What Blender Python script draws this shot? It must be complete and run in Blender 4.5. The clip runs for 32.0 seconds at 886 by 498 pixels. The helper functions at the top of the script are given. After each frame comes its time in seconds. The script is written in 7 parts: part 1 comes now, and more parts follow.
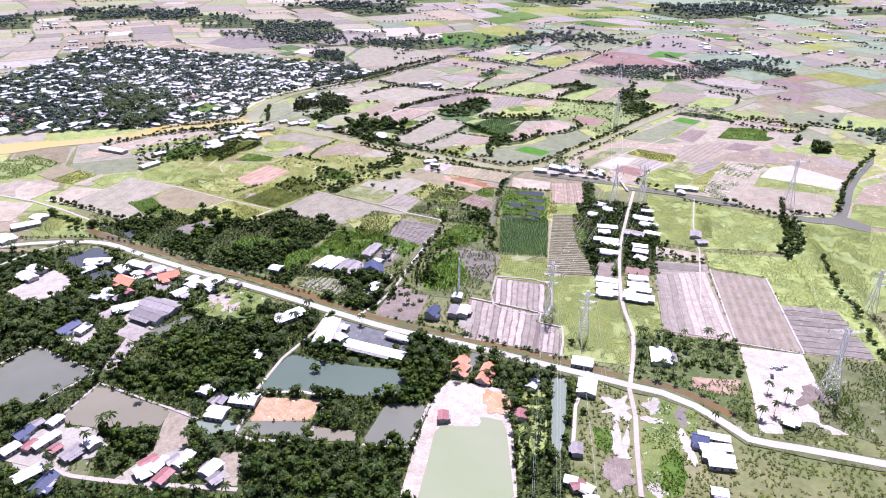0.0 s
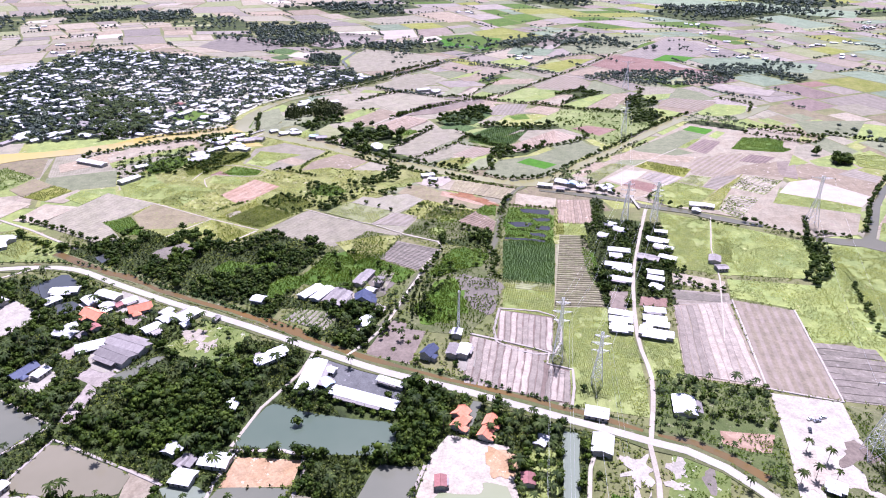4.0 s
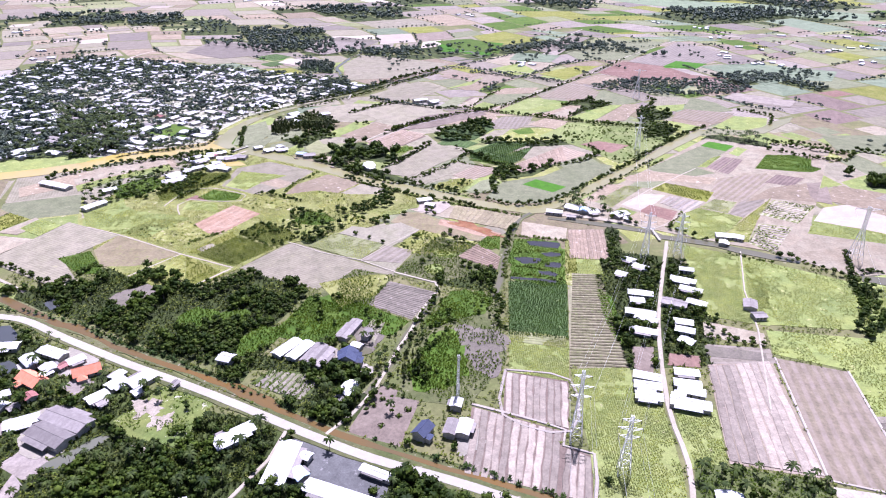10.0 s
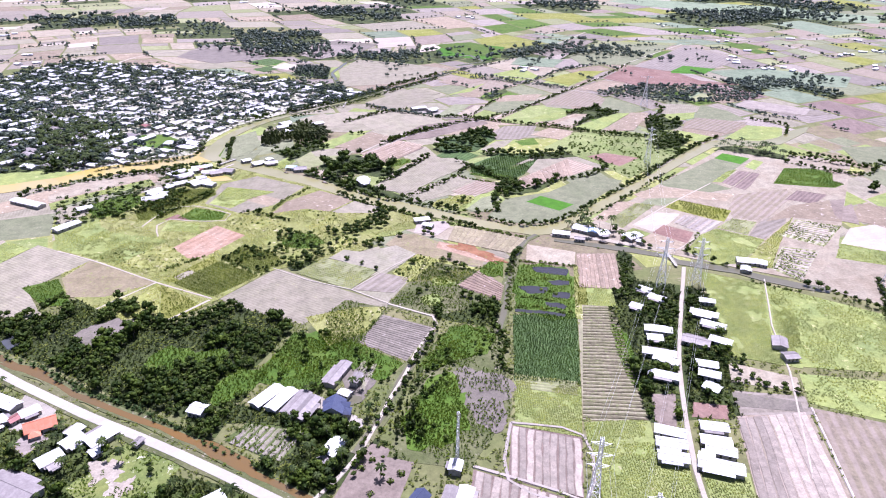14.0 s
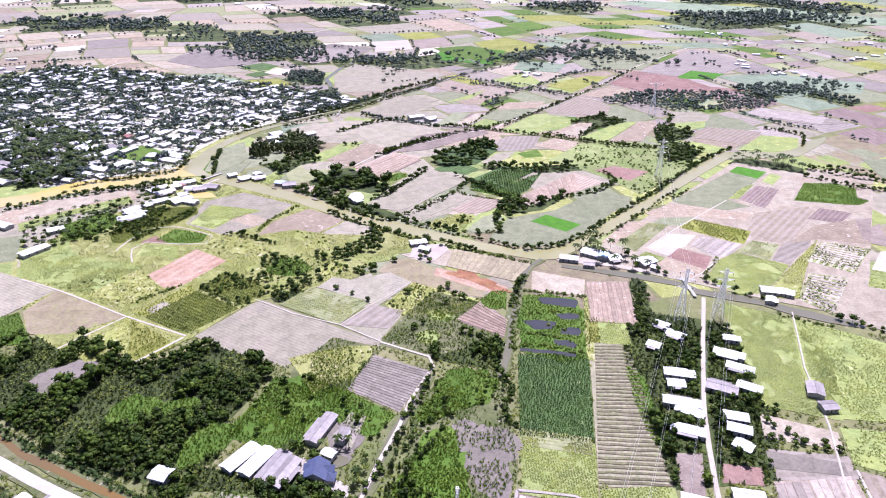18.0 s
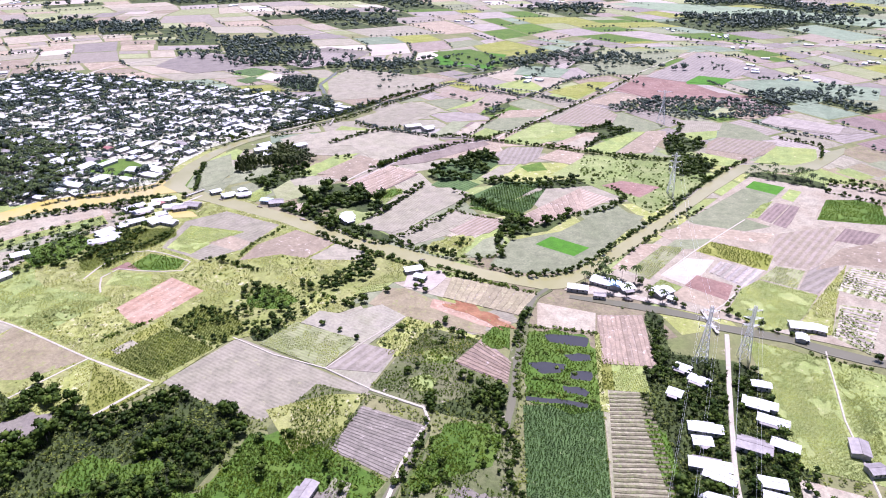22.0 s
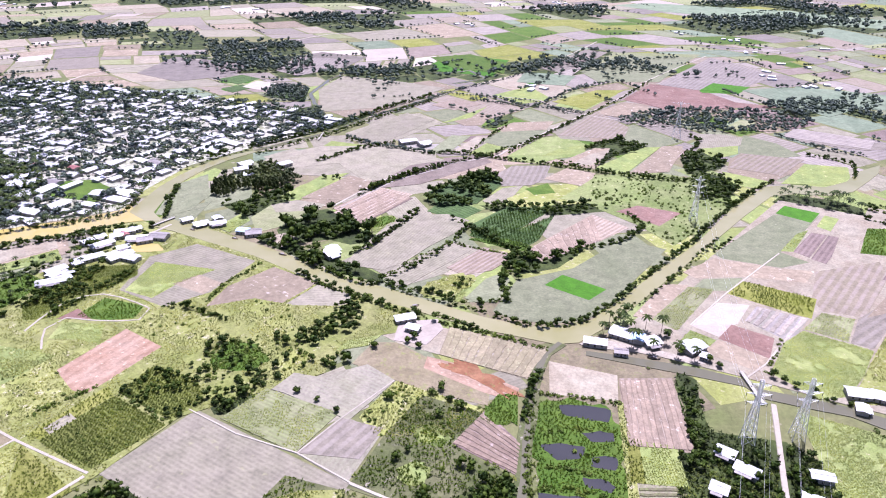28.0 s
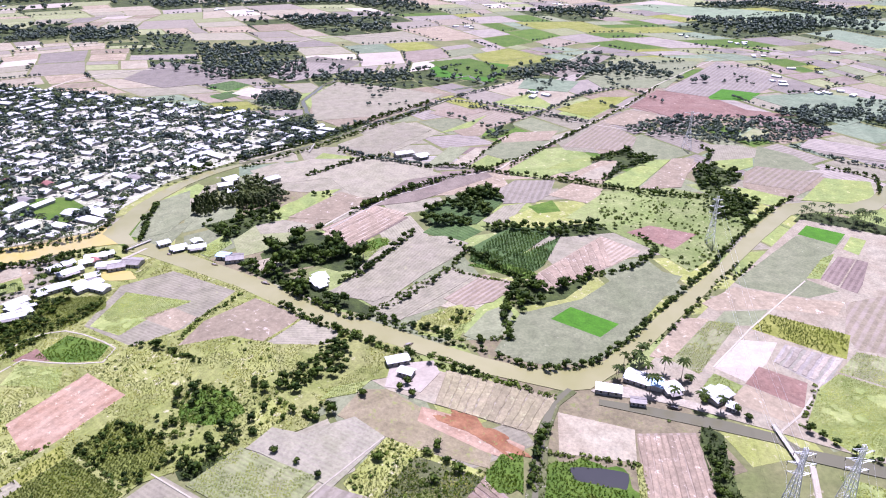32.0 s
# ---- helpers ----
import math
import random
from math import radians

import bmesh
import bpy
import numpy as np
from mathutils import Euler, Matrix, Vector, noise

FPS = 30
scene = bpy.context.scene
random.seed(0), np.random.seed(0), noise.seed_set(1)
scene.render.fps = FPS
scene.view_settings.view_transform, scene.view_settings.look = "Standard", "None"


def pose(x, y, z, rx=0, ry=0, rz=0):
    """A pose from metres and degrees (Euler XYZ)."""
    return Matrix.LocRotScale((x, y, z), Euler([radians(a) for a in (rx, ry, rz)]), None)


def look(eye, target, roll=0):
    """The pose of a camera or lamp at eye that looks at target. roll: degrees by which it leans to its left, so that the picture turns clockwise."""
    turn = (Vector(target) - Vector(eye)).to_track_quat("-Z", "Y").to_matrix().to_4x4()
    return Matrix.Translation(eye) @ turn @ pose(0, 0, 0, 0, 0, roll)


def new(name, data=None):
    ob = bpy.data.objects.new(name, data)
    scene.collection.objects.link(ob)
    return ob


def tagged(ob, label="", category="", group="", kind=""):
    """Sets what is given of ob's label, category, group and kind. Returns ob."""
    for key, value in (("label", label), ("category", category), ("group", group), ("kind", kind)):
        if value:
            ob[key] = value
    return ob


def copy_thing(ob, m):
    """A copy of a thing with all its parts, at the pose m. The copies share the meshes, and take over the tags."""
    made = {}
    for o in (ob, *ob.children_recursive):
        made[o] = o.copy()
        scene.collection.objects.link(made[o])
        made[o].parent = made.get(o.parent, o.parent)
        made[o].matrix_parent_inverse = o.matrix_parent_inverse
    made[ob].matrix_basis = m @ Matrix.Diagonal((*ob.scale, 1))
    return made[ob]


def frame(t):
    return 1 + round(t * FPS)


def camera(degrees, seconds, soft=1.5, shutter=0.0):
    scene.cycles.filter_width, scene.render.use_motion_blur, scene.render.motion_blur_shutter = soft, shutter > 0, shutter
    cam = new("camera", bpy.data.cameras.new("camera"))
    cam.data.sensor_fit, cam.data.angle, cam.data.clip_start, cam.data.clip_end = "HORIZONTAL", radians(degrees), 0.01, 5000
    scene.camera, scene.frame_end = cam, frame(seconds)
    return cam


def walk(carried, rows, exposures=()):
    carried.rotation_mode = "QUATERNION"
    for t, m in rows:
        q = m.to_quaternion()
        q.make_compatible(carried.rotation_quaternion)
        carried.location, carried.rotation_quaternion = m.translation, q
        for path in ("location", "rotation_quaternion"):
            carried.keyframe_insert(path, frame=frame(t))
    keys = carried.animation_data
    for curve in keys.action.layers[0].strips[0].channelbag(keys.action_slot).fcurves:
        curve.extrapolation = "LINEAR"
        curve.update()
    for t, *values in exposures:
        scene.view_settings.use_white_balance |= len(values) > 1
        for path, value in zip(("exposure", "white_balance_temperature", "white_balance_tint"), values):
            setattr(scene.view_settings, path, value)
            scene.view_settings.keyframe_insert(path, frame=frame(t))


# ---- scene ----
cam = camera(67.0, 32.0, soft=1.05)
PATH = [
    (0.0, (-0.00, 0.00, 250.00), (0.00, 358.96, 73.51), 0.537),
    (4.0, (1.11, 49.54, 248.96), (1.17, 408.48, 72.43), 0.525),
    (8.0, (1.95, 98.98, 248.03), (1.80, 457.95, 71.57), 0.528),
    (12.0, (3.48, 148.02, 247.42), (3.54, 507.02, 71.01), 0.518),
    (16.0, (4.11, 196.95, 246.68), (3.91, 556.02, 70.42), 0.535),
    (20.0, (6.05, 246.43, 245.97), (6.35, 605.51, 69.72), 0.517),
    (24.0, (7.30, 296.57, 244.90), (7.42, 655.66, 68.68), 0.491),
    (28.0, (9.04, 346.09, 243.45), (9.22, 705.11, 67.08), 0.469),
    (32.0, (10.86, 394.45, 242.95), (11.30, 753.48, 66.60), 0.414),
]
walk(cam, [(t, look(e, a, r)) for t, e, a, r in PATH], exposures=[(0.0, 1.03, 5600, 34), (10.0, 1.0, 5600, 34), (20.0, 1.06, 5600, 34), (32.0, 0.96, 5600, 34)])

# ---- sky, sun ----
SUN_ELEVATION, SUN_HEADING = 68.0, 12.0      # degrees; heading from +y towards +x
world = bpy.data.worlds.new("sky")
scene.world = world
world.use_nodes = True
wt = world.node_tree
sky = wt.nodes.new("ShaderNodeTexSky")
sky.sky_type, sky.sun_disc = "NISHITA", False
sky.sun_elevation, sky.sun_rotation = radians(SUN_ELEVATION), radians(SUN_HEADING)
sky.air_density, sky.dust_density, sky.ozone_density = 1.0, 2.0, 1.0
wt.links.new(sky.outputs[0], wt.nodes["Background"].inputs[0])
wt.nodes["Background"].inputs[1].default_value = 0.052
sun = new("sun", bpy.data.lights.new("sun", "SUN"))
sun.data.energy, sun.data.angle, sun.data.color = 4.9, radians(0.6), (1.0, 0.98, 0.95)
el, hd = radians(SUN_ELEVATION), radians(SUN_HEADING)
sun.matrix_world = look((math.sin(hd) * math.cos(el) * 900, math.cos(hd) * math.cos(el) * 900, math.sin(el) * 900), (0, 0, 0))

# ---- materials ----
MATS = {}


class Nodes:
    """A short way to write node trees."""
    def __init__(self, name, rough=0.9, metal=0.0, spec=0.3):
        self.m = bpy.data.materials.new(name)
        self.m.use_nodes = True
        self.t = self.m.node_tree
        self.b = self.t.nodes["Principled BSDF"]
        self.b.inputs["Roughness"].default_value = rough
        self.b.inputs["Metallic"].default_value = metal
        self.b.inputs["Specular IOR Level"].default_value = spec
        MATS[name] = self.m

    def n(self, kind, **put):
        node = self.t.nodes.new("ShaderNode" + kind)
        for k, v in put.items():
            node.inputs[k.replace("_", " ")].default_value = v
        return node

    def l(self, a, b):
        self.t.links.new(a, b)

    def coord(self, which="Object"):
        return self.t.nodes.new("ShaderNodeTexCoord").outputs[which]

    def noise(self, vec, scale, detail=3.0, rough=0.6):
        x = self.n("TexNoise", Scale=scale, Detail=detail, Roughness=rough)
        self.l(vec, x.inputs["Vector"])
        return x.outputs["Fac"]

    def ramp(self, fac, *stops):
        x = self.t.nodes.new("ShaderNodeValToRGB")
        e = x.color_ramp.elements
        while len(e) < len(stops):
            e.new(0.5)
        for i, (p, c) in enumerate(stops):
            e[i].position = p
            e[i].color = (c, c, c, 1) if isinstance(c, (int, float)) else (*c, 1)
        self.l(fac, x.inputs[0])
        return x.outputs["Color"]

    def mix(self, fac, a, b, how="MIX"):
        x = self.t.nodes.new("ShaderNodeMix")
        x.data_type, x.blend_type = "RGBA", how
        for s, v in ((x.inputs[0], fac), (x.inputs[6], a), (x.inputs[7], b)):
            if isinstance(v, (int, float)):
                s.default_value = v
            elif isinstance(v, tuple):
                s.default_value = (*v, 1)
            else:
                self.l(v, s)
        return x.outputs[2]

    def math(self, how, a, b=0.0):
        x = self.t.nodes.new("ShaderNodeMath")
        x.operation = how
        for s, v in ((x.inputs[0], a), (x.inputs[1], b)):
            if isinstance(v, (int, float)):
                s.default_value = v
            else:
                self.l(v, s)
        return x.outputs[0]

    def bump(self, height, strength, dist):
        x = self.n("Bump", Strength=strength, Distance=dist)
        self.l(height, x.inputs["Height"])
        self.l(x.outputs[0], self.b.inputs["Normal"])

    def color(self, c):
        self.l(c, self.b.inputs["Base Color"])
        return self.m

    def vary(self, c, amount, source):
        """Lighten or darken c by a random number."""
        x = self.n("HueSaturation")
        self.l(c, x.inputs["Color"])
        self.l(self.math("ADD", self.math("MULTIPLY", source, 2 * amount), 1 - amount), x.inputs["Value"])
        return x.outputs[0]


def soil(name, a, b, spot=None, rows=None, rowcol=None, fine=0.5, patch=0.03, spots=0.6, bump=0.25, vary=0.12, rough=0.95, low=0.55):
    """Earth or crop: two tones in patches, fine grain, spots, and furrows of the width rows along the field's first edge."""
    k = Nodes(name, rough)
    v = k.coord()
    big = k.noise(v, patch, 4.0, 0.65)
    small = k.noise(v, fine, 4.0, 0.7)
    c = k.mix(k.ramp(big, (0.36, 0.0), (0.64, 1.0)), a, b)
    c = k.mix(0.85, c, k.ramp(small, (0.30, low), (0.70, 1.0)), "MULTIPLY")
    c = k.mix(0.5, c, k.ramp(k.noise(v, fine * 0.22, 3.0, 0.6), (0.35, low), (0.62, 1.0)), "MULTIPLY")
    height = small
    if spot:
        c = k.mix(k.ramp(k.noise(v, patch * 5, 5.0, 0.75), (spots, 0.0), (spots + 0.07, 1.0)), c, spot)
    if rows:
        w = k.t.nodes.new("ShaderNodeTexWave")
        w.bands_direction = "Y"
        w.inputs["Scale"].default_value = 0.314 / rows
        w.inputs["Distortion"].default_value = 1.2
        w.inputs["Detail"].default_value = 3.0
        w.inputs["Detail Scale"].default_value = 0.4
        k.l(v, w.inputs["Vector"])
        band = k.ramp(w.outputs["Fac"], (0.3, 0.0), (0.8, 1.0))
        broken = k.math("MULTIPLY", band, k.ramp(k.noise(v, 0.09, 4.0, 0.7), (0.33, 0.15), (0.6, 1.0)))
        c = k.mix(k.math("MULTIPLY", broken, 0.42), c, rowcol)
        height = k.math("ADD", small, w.outputs["Fac"])
    info = k.t.nodes.new("ShaderNodeObjectInfo")
    c = k.vary(c, vary, info.outputs["Random"])
    k.bump(height, bump, 0.5)
    return k.color(c)


PINK, PALE, TAN, GREY = (0.38, 0.315, 0.27), (0.46, 0.41, 0.365), (0.42, 0.36, 0.28), (0.30, 0.25, 0.23)
GREEN, LIME, OLIVE, DARK = (0.12, 0.20, 0.05), (0.27, 0.31, 0.07), (0.18, 0.18, 0.06), (0.03, 0.06, 0.02)
soil("earth", (0.120, 0.140, 0.045), (0.195, 0.185, 0.085), spot=(0.29, 0.25, 0.19), fine=0.35, patch=0.012, spots=0.64, low=0.6)
soil("sand", (0.391, 0.332, 0.263), (0.429, 0.391, 0.320), spot=(0.407, 0.296, 0.207), fine=0.7, spots=0.66)
soil("white", (0.435, 0.400, 0.340), (0.375, 0.332, 0.276), spot=(0.426, 0.369, 0.328), fine=0.7, spots=0.66)
soil("orange", (0.383, 0.230, 0.112), (0.425, 0.287, 0.176), spot=(0.55, 0.46, 0.38), fine=0.6)
soil("asphalt", (0.100, 0.100, 0.101), (0.140, 0.140, 0.138), spot=(0.20, 0.19, 0.19), fine=0.8, bump=0.05, rough=0.8)
soil("lawn", (0.119, 0.170, 0.043), (0.187, 0.212, 0.060), spot=(0.561, 0.510, 0.459), fine=0.6, spots=0.60, low=0.6)
soil("brownpink", (0.215, 0.168, 0.138), (0.260, 0.210, 0.172), spot=(0.15, 0.13, 0.09), spots=0.62)
soil("scrub", (0.083, 0.102, 0.032), (0.160, 0.160, 0.076), spot=(0.285, 0.247, 0.203), fine=0.4, patch=0.03, bump=0.8, low=0.6)
soil("greysoil", (0.205, 0.175, 0.150), (0.170, 0.152, 0.118), spot=(0.12, 0.125, 0.06), fine=0.5, spots=0.62)
soil("striped", (0.150, 0.112, 0.092), (0.200, 0.150, 0.125), fine=0.8)
soil("cane", (0.066, 0.118, 0.032), (0.085, 0.142, 0.042), spot=(0.14, 0.18, 0.075), bump=0.9, low=0.45)
soil("crop", (0.234, 0.286, 0.084), (0.308, 0.341, 0.120), spot=(0.33, 0.31, 0.17), fine=0.7, patch=0.05, bump=0.7, low=0.6)
soil("lush", (0.060, 0.125, 0.010), (0.100, 0.160, 0.020), spot=(0.26, 0.24, 0.15), spots=0.7, bump=0.8, low=0.6)
soil("glade", (0.060, 0.125, 0.010), (0.100, 0.160, 0.020), spot=(0.16, 0.19, 0.05), spots=0.6, bump=0.8, low=0.5)
soil("yard", (0.340, 0.310, 0.265), (0.270, 0.245, 0.200), spot=(0.17, 0.18, 0.08), fine=0.7, patch=0.06, spots=0.6, low=0.7)
soil("rows_tan", (0.27, 0.24, 0.16), (0.33, 0.30, 0.20), rows=3.6, rowcol=(0.15, 0.17, 0.08), bump=0.6)
soil("pinkrows", (0.316, 0.249, 0.180), (0.274, 0.211, 0.152), rows=4.0, rowcol=(0.42, 0.345, 0.305), vary=0.2)
soil("palepink", (0.375, 0.318, 0.268), (0.425, 0.370, 0.318), spot=(0.33, 0.27, 0.22), fine=0.5, low=0.75)
soil("meadow", (0.205, 0.232, 0.058), (0.285, 0.285, 0.105), spot=(0.36, 0.33, 0.21), fine=0.45, spots=0.6, bump=0.8, low=0.5)
soil("pink", (0.314, 0.258, 0.184), (0.370, 0.327, 0.244), spot=(0.288, 0.216, 0.176), fine=0.5)
soil("pinkfield", (0.316, 0.254, 0.178), (0.271, 0.213, 0.150), spot=(0.48, 0.41, 0.36), fine=0.3, vary=0.2)
soil("ploughed", (0.302, 0.254, 0.190), (0.272, 0.218, 0.161), spot=(0.259, 0.209, 0.180), rows=8.0, rowcol=(0.346, 0.274, 0.245))
soil("pinkgrey", (0.276, 0.224, 0.168), (0.246, 0.207, 0.142), rows=6.0, rowcol=(0.319, 0.260, 0.235))
soil("greyrows", (0.220, 0.190, 0.150), (0.250, 0.215, 0.170), rows=6.0, rowcol=(0.300, 0.258, 0.225))
soil("grovefloor", (0.085, 0.119, 0.032), (0.145, 0.170, 0.056), spot=(0.28, 0.26, 0.16), bump=0.8, low=0.6)
soil("red", (0.315, 0.190, 0.125), (0.365, 0.255, 0.185), spot=(0.42, 0.36, 0.27), rows=7.0, rowcol=(0.36, 0.25, 0.18), spots=0.6, patch=0.05)
soil("rust", (0.230, 0.095, 0.046), (0.300, 0.150, 0.080), spot=(0.15, 0.16, 0.05), fine=0.5, patch=0.06, spots=0.58)
soil("redbrown", (0.22, 0.125, 0.10), (0.27, 0.17, 0.14), spot=(0.34, 0.25, 0.21), fine=0.4, bump=0.6)
soil("mud", (0.323, 0.272, 0.238), (0.391, 0.340, 0.306), spot=(0.136, 0.136, 0.076), spots=0.64)
soil("lime", (0.264, 0.300, 0.088), (0.212, 0.266, 0.085), spot=(0.36, 0.35, 0.16), fine=0.35, bump=0.8, low=0.6)
soil("lime2", (0.22, 0.29, 0.17), (0.26, 0.31, 0.20), fine=0.1)
soil("limescrub", (0.170, 0.222, 0.060), (0.255, 0.285, 0.110), spot=(0.36, 0.35, 0.18), fine=0.35, patch=0.025, spots=0.6, bump=0.9, low=0.6)
soil("scrubpale", (0.320, 0.325, 0.115), (0.235, 0.258, 0.065), spot=(0.365, 0.332, 0.212), fine=0.45, patch=0.03, spots=0.56, bump=0.9, low=0.6)
soil("tan", (0.281, 0.249, 0.187), (0.247, 0.229, 0.157), spot=(0.26, 0.245, 0.145), rows=2.6, rowcol=(0.288, 0.254, 0.186), fine=0.4, vary=0.12, bump=0.08)
soil("tanrows", (0.309, 0.255, 0.176), (0.274, 0.235, 0.153), rows=5.5, rowcol=(0.426, 0.377, 0.336), fine=0.5)
soil("grey", (0.306, 0.272, 0.214), (0.264, 0.246, 0.168), rows=3.0, rowcol=(0.230, 0.230, 0.153), fine=0.5, bump=0.08)
soil("cropgreen", (0.230, 0.252, 0.112), (0.294, 0.288, 0.163), rows=2.6, rowcol=(0.20, 0.24, 0.09), fine=0.5)
soil("orchard", (0.12, 0.145, 0.025), (0.18, 0.195, 0.045), rows=3.0, rowcol=(0.09, 0.115, 0.025), bump=0.9, low=0.6)
soil("olive", (0.175, 0.195, 0.028), (0.255, 0.255, 0.065), spot=(0.36, 0.33, 0.20), spots=0.62, bump=0.9, low=0.6)
soil("fallow", (0.215, 0.180, 0.105), (0.265, 0.220, 0.140), spot=(0.165, 0.175, 0.062), fine=0.45, patch=0.04, spots=0.56, bump=0.6)
soil("brownrows", (0.175, 0.125, 0.108), (0.215, 0.160, 0.138), rows=4.0, rowcol=(0.29, 0.22, 0.195))
soil("greygreen", (0.195, 0.212, 0.119), (0.233, 0.243, 0.145), spot=(0.323, 0.315, 0.221), spots=0.64)
soil("bright", (0.048, 0.160, 0.005), (0.060, 0.190, 0.008), fine=0.6)
soil("teal", (0.165, 0.212, 0.135), (0.205, 0.245, 0.160), fine=0.2)
soil("dkcrop", (0.07, 0.13, 0.03), (0.10, 0.16, 0.05), rows=4.0, rowcol=(0.05, 0.09, 0.03), bump=0.9, low=0.3)
soil("beds", (0.396, 0.360, 0.336), (0.360, 0.312, 0.282), rows=7.0, rowcol=(0.132, 0.144, 0.060))
soil("concrete", (0.377, 0.350, 0.301), (0.426, 0.399, 0.344), spot=(0.40, 0.37, 0.34), fine=0.9, bump=0.05, spots=0.66, low=0.85)
soil("track", (0.411, 0.362, 0.299), (0.357, 0.318, 0.251), spot=(0.27, 0.26, 0.16), fine=0.8, spots=0.66, low=0.75)
soil("bank", (0.340, 0.297, 0.255), (0.391, 0.348, 0.315), spot=(0.22, 0.22, 0.11), fine=0.8, spots=0.62, low=0.75)
soil("bedscrub", (0.30, 0.29, 0.16), (0.24, 0.26, 0.10), spot=(0.50, 0.44, 0.38), rows=5.0, rowcol=(0.58, 0.51, 0.46), spots=0.58)
# weedy floor below trees, with some of their shade darkened into the colour
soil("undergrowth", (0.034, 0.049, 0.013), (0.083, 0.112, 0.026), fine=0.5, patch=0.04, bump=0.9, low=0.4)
soil("village", (0.40, 0.38, 0.32), (0.26, 0.27, 0.16), spot=(0.52, 0.48, 0.44), fine=0.3, patch=0.03, spots=0.54)
soil("verge", (0.095, 0.115, 0.038), (0.153, 0.153, 0.071), spot=(0.300, 0.262, 0.210), fine=0.5, bump=0.8, low=0.6)


soil("mauve", (0.223, 0.190, 0.162), (0.271, 0.234, 0.193), spot=(0.18, 0.18, 0.12), rows=7.0, rowcol=(0.30, 0.26, 0.245), fine=0.3, vary=0.25)
soil("bed_pale", (0.328, 0.275, 0.226), (0.371, 0.317, 0.264), spot=(0.36, 0.29, 0.25), fine=0.9, patch=0.06, spots=0.6, vary=0.3)
soil("bed_straw", (0.200, 0.168, 0.112), (0.172, 0.165, 0.082), spot=(0.14, 0.16, 0.06), fine=0.9, patch=0.08, spots=0.56, low=0.35)
soil("bed_garden", (0.348, 0.294, 0.269), (0.264, 0.252, 0.163), spot=(0.12, 0.15, 0.05), fine=0.9, patch=0.08, spots=0.55, low=0.4)
soil("bed_grey", (0.235, 0.200, 0.170), (0.205, 0.180, 0.145), spot=(0.28, 0.24, 0.21), fine=0.7)
soil("bed_brown", (0.243, 0.173, 0.131), (0.279, 0.208, 0.153), spot=(0.36, 0.29, 0.26), fine=0.7)
soil("bed_pink", (0.342, 0.260, 0.194), (0.297, 0.225, 0.164), spot=(0.43, 0.37, 0.32), fine=0.6, vary=0.15)
soil("bed_tan", (0.325, 0.270, 0.180), (0.291, 0.254, 0.152), spot=(0.30, 0.29, 0.17), fine=0.6)


def water(name, a, b):
    k = Nodes(name, 0.12, spec=0.5)
    v = k.coord("Object")
    c = k.mix(k.ramp(k.noise(v, 0.012, 4.0, 0.6), (0.35, 0.0), (0.65, 1.0)), a, b)
    k.bump(k.noise(v, 1.5, 3.0), 0.08, 0.2)
    return k.color(c)


water("water_grey", (0.108, 0.112, 0.084), (0.14, 0.138, 0.105))
water("water_canal", (0.105, 0.100, 0.062), (0.13, 0.12, 0.08))
water("water_brown", (0.15, 0.136, 0.092), (0.185, 0.165, 0.115))
water("water_teal", (0.078, 0.105, 0.076), (0.096, 0.120, 0.088))
water("water_milky", (0.185, 0.215, 0.112), (0.215, 0.228, 0.140))
water("water_green", (0.150, 0.175, 0.130), (0.175, 0.195, 0.150))
water("water_dark", (0.030, 0.030, 0.032), (0.045, 0.043, 0.045))
water("water_blue", (0.055, 0.060, 0.060), (0.075, 0.078, 0.080))
water("water_yellow", (0.40, 0.31, 0.080), (0.36, 0.295, 0.13))
water("water_river", (0.212, 0.200, 0.088), (0.265, 0.245, 0.135))
water("water_creek", (0.150, 0.082, 0.020), (0.105, 0.078, 0.038))


def leaf(name, a, b, c, vary=0.24, thin=0.0):
    """Foliage; thin: how much light passes through the blades."""
    k = Nodes(name, 0.65, spec=0.1)
    geo = k.t.nodes.new("ShaderNodeNewGeometry")
    v = geo.outputs["Position"]
    col = k.mix(k.ramp(k.noise(v, 0.12, 2.0), (0.38, 0.0), (0.62, 1.0)), a, b)
    col = k.mix(0.7, col, k.ramp(k.noise(v, 0.04, 4.0, 0.7), (0.36, (0.36, 0.42, 0.40)), (0.66, (1.5, 1.42, 0.8))), "MULTIPLY")
    col = k.mix(k.ramp(geo.outputs["Random Per Island"], (0.6, 0.0), (1.0, 0.5)), col, c)
    col = k.vary(col, vary, geo.outputs["Random Per Island"])
    if thin:
        lit = k.t.nodes.new("ShaderNodeBsdfTranslucent")
        both = k.t.nodes.new("ShaderNodeMixShader")
        both.inputs[0].default_value = thin
        k.l(col, lit.inputs["Color"])
        k.l(k.b.outputs[0], both.inputs[1]), k.l(lit.outputs[0], both.inputs[2])
        k.l(both.outputs[0], k.t.nodes["Material Output"].inputs["Surface"])
    return k.color(col)


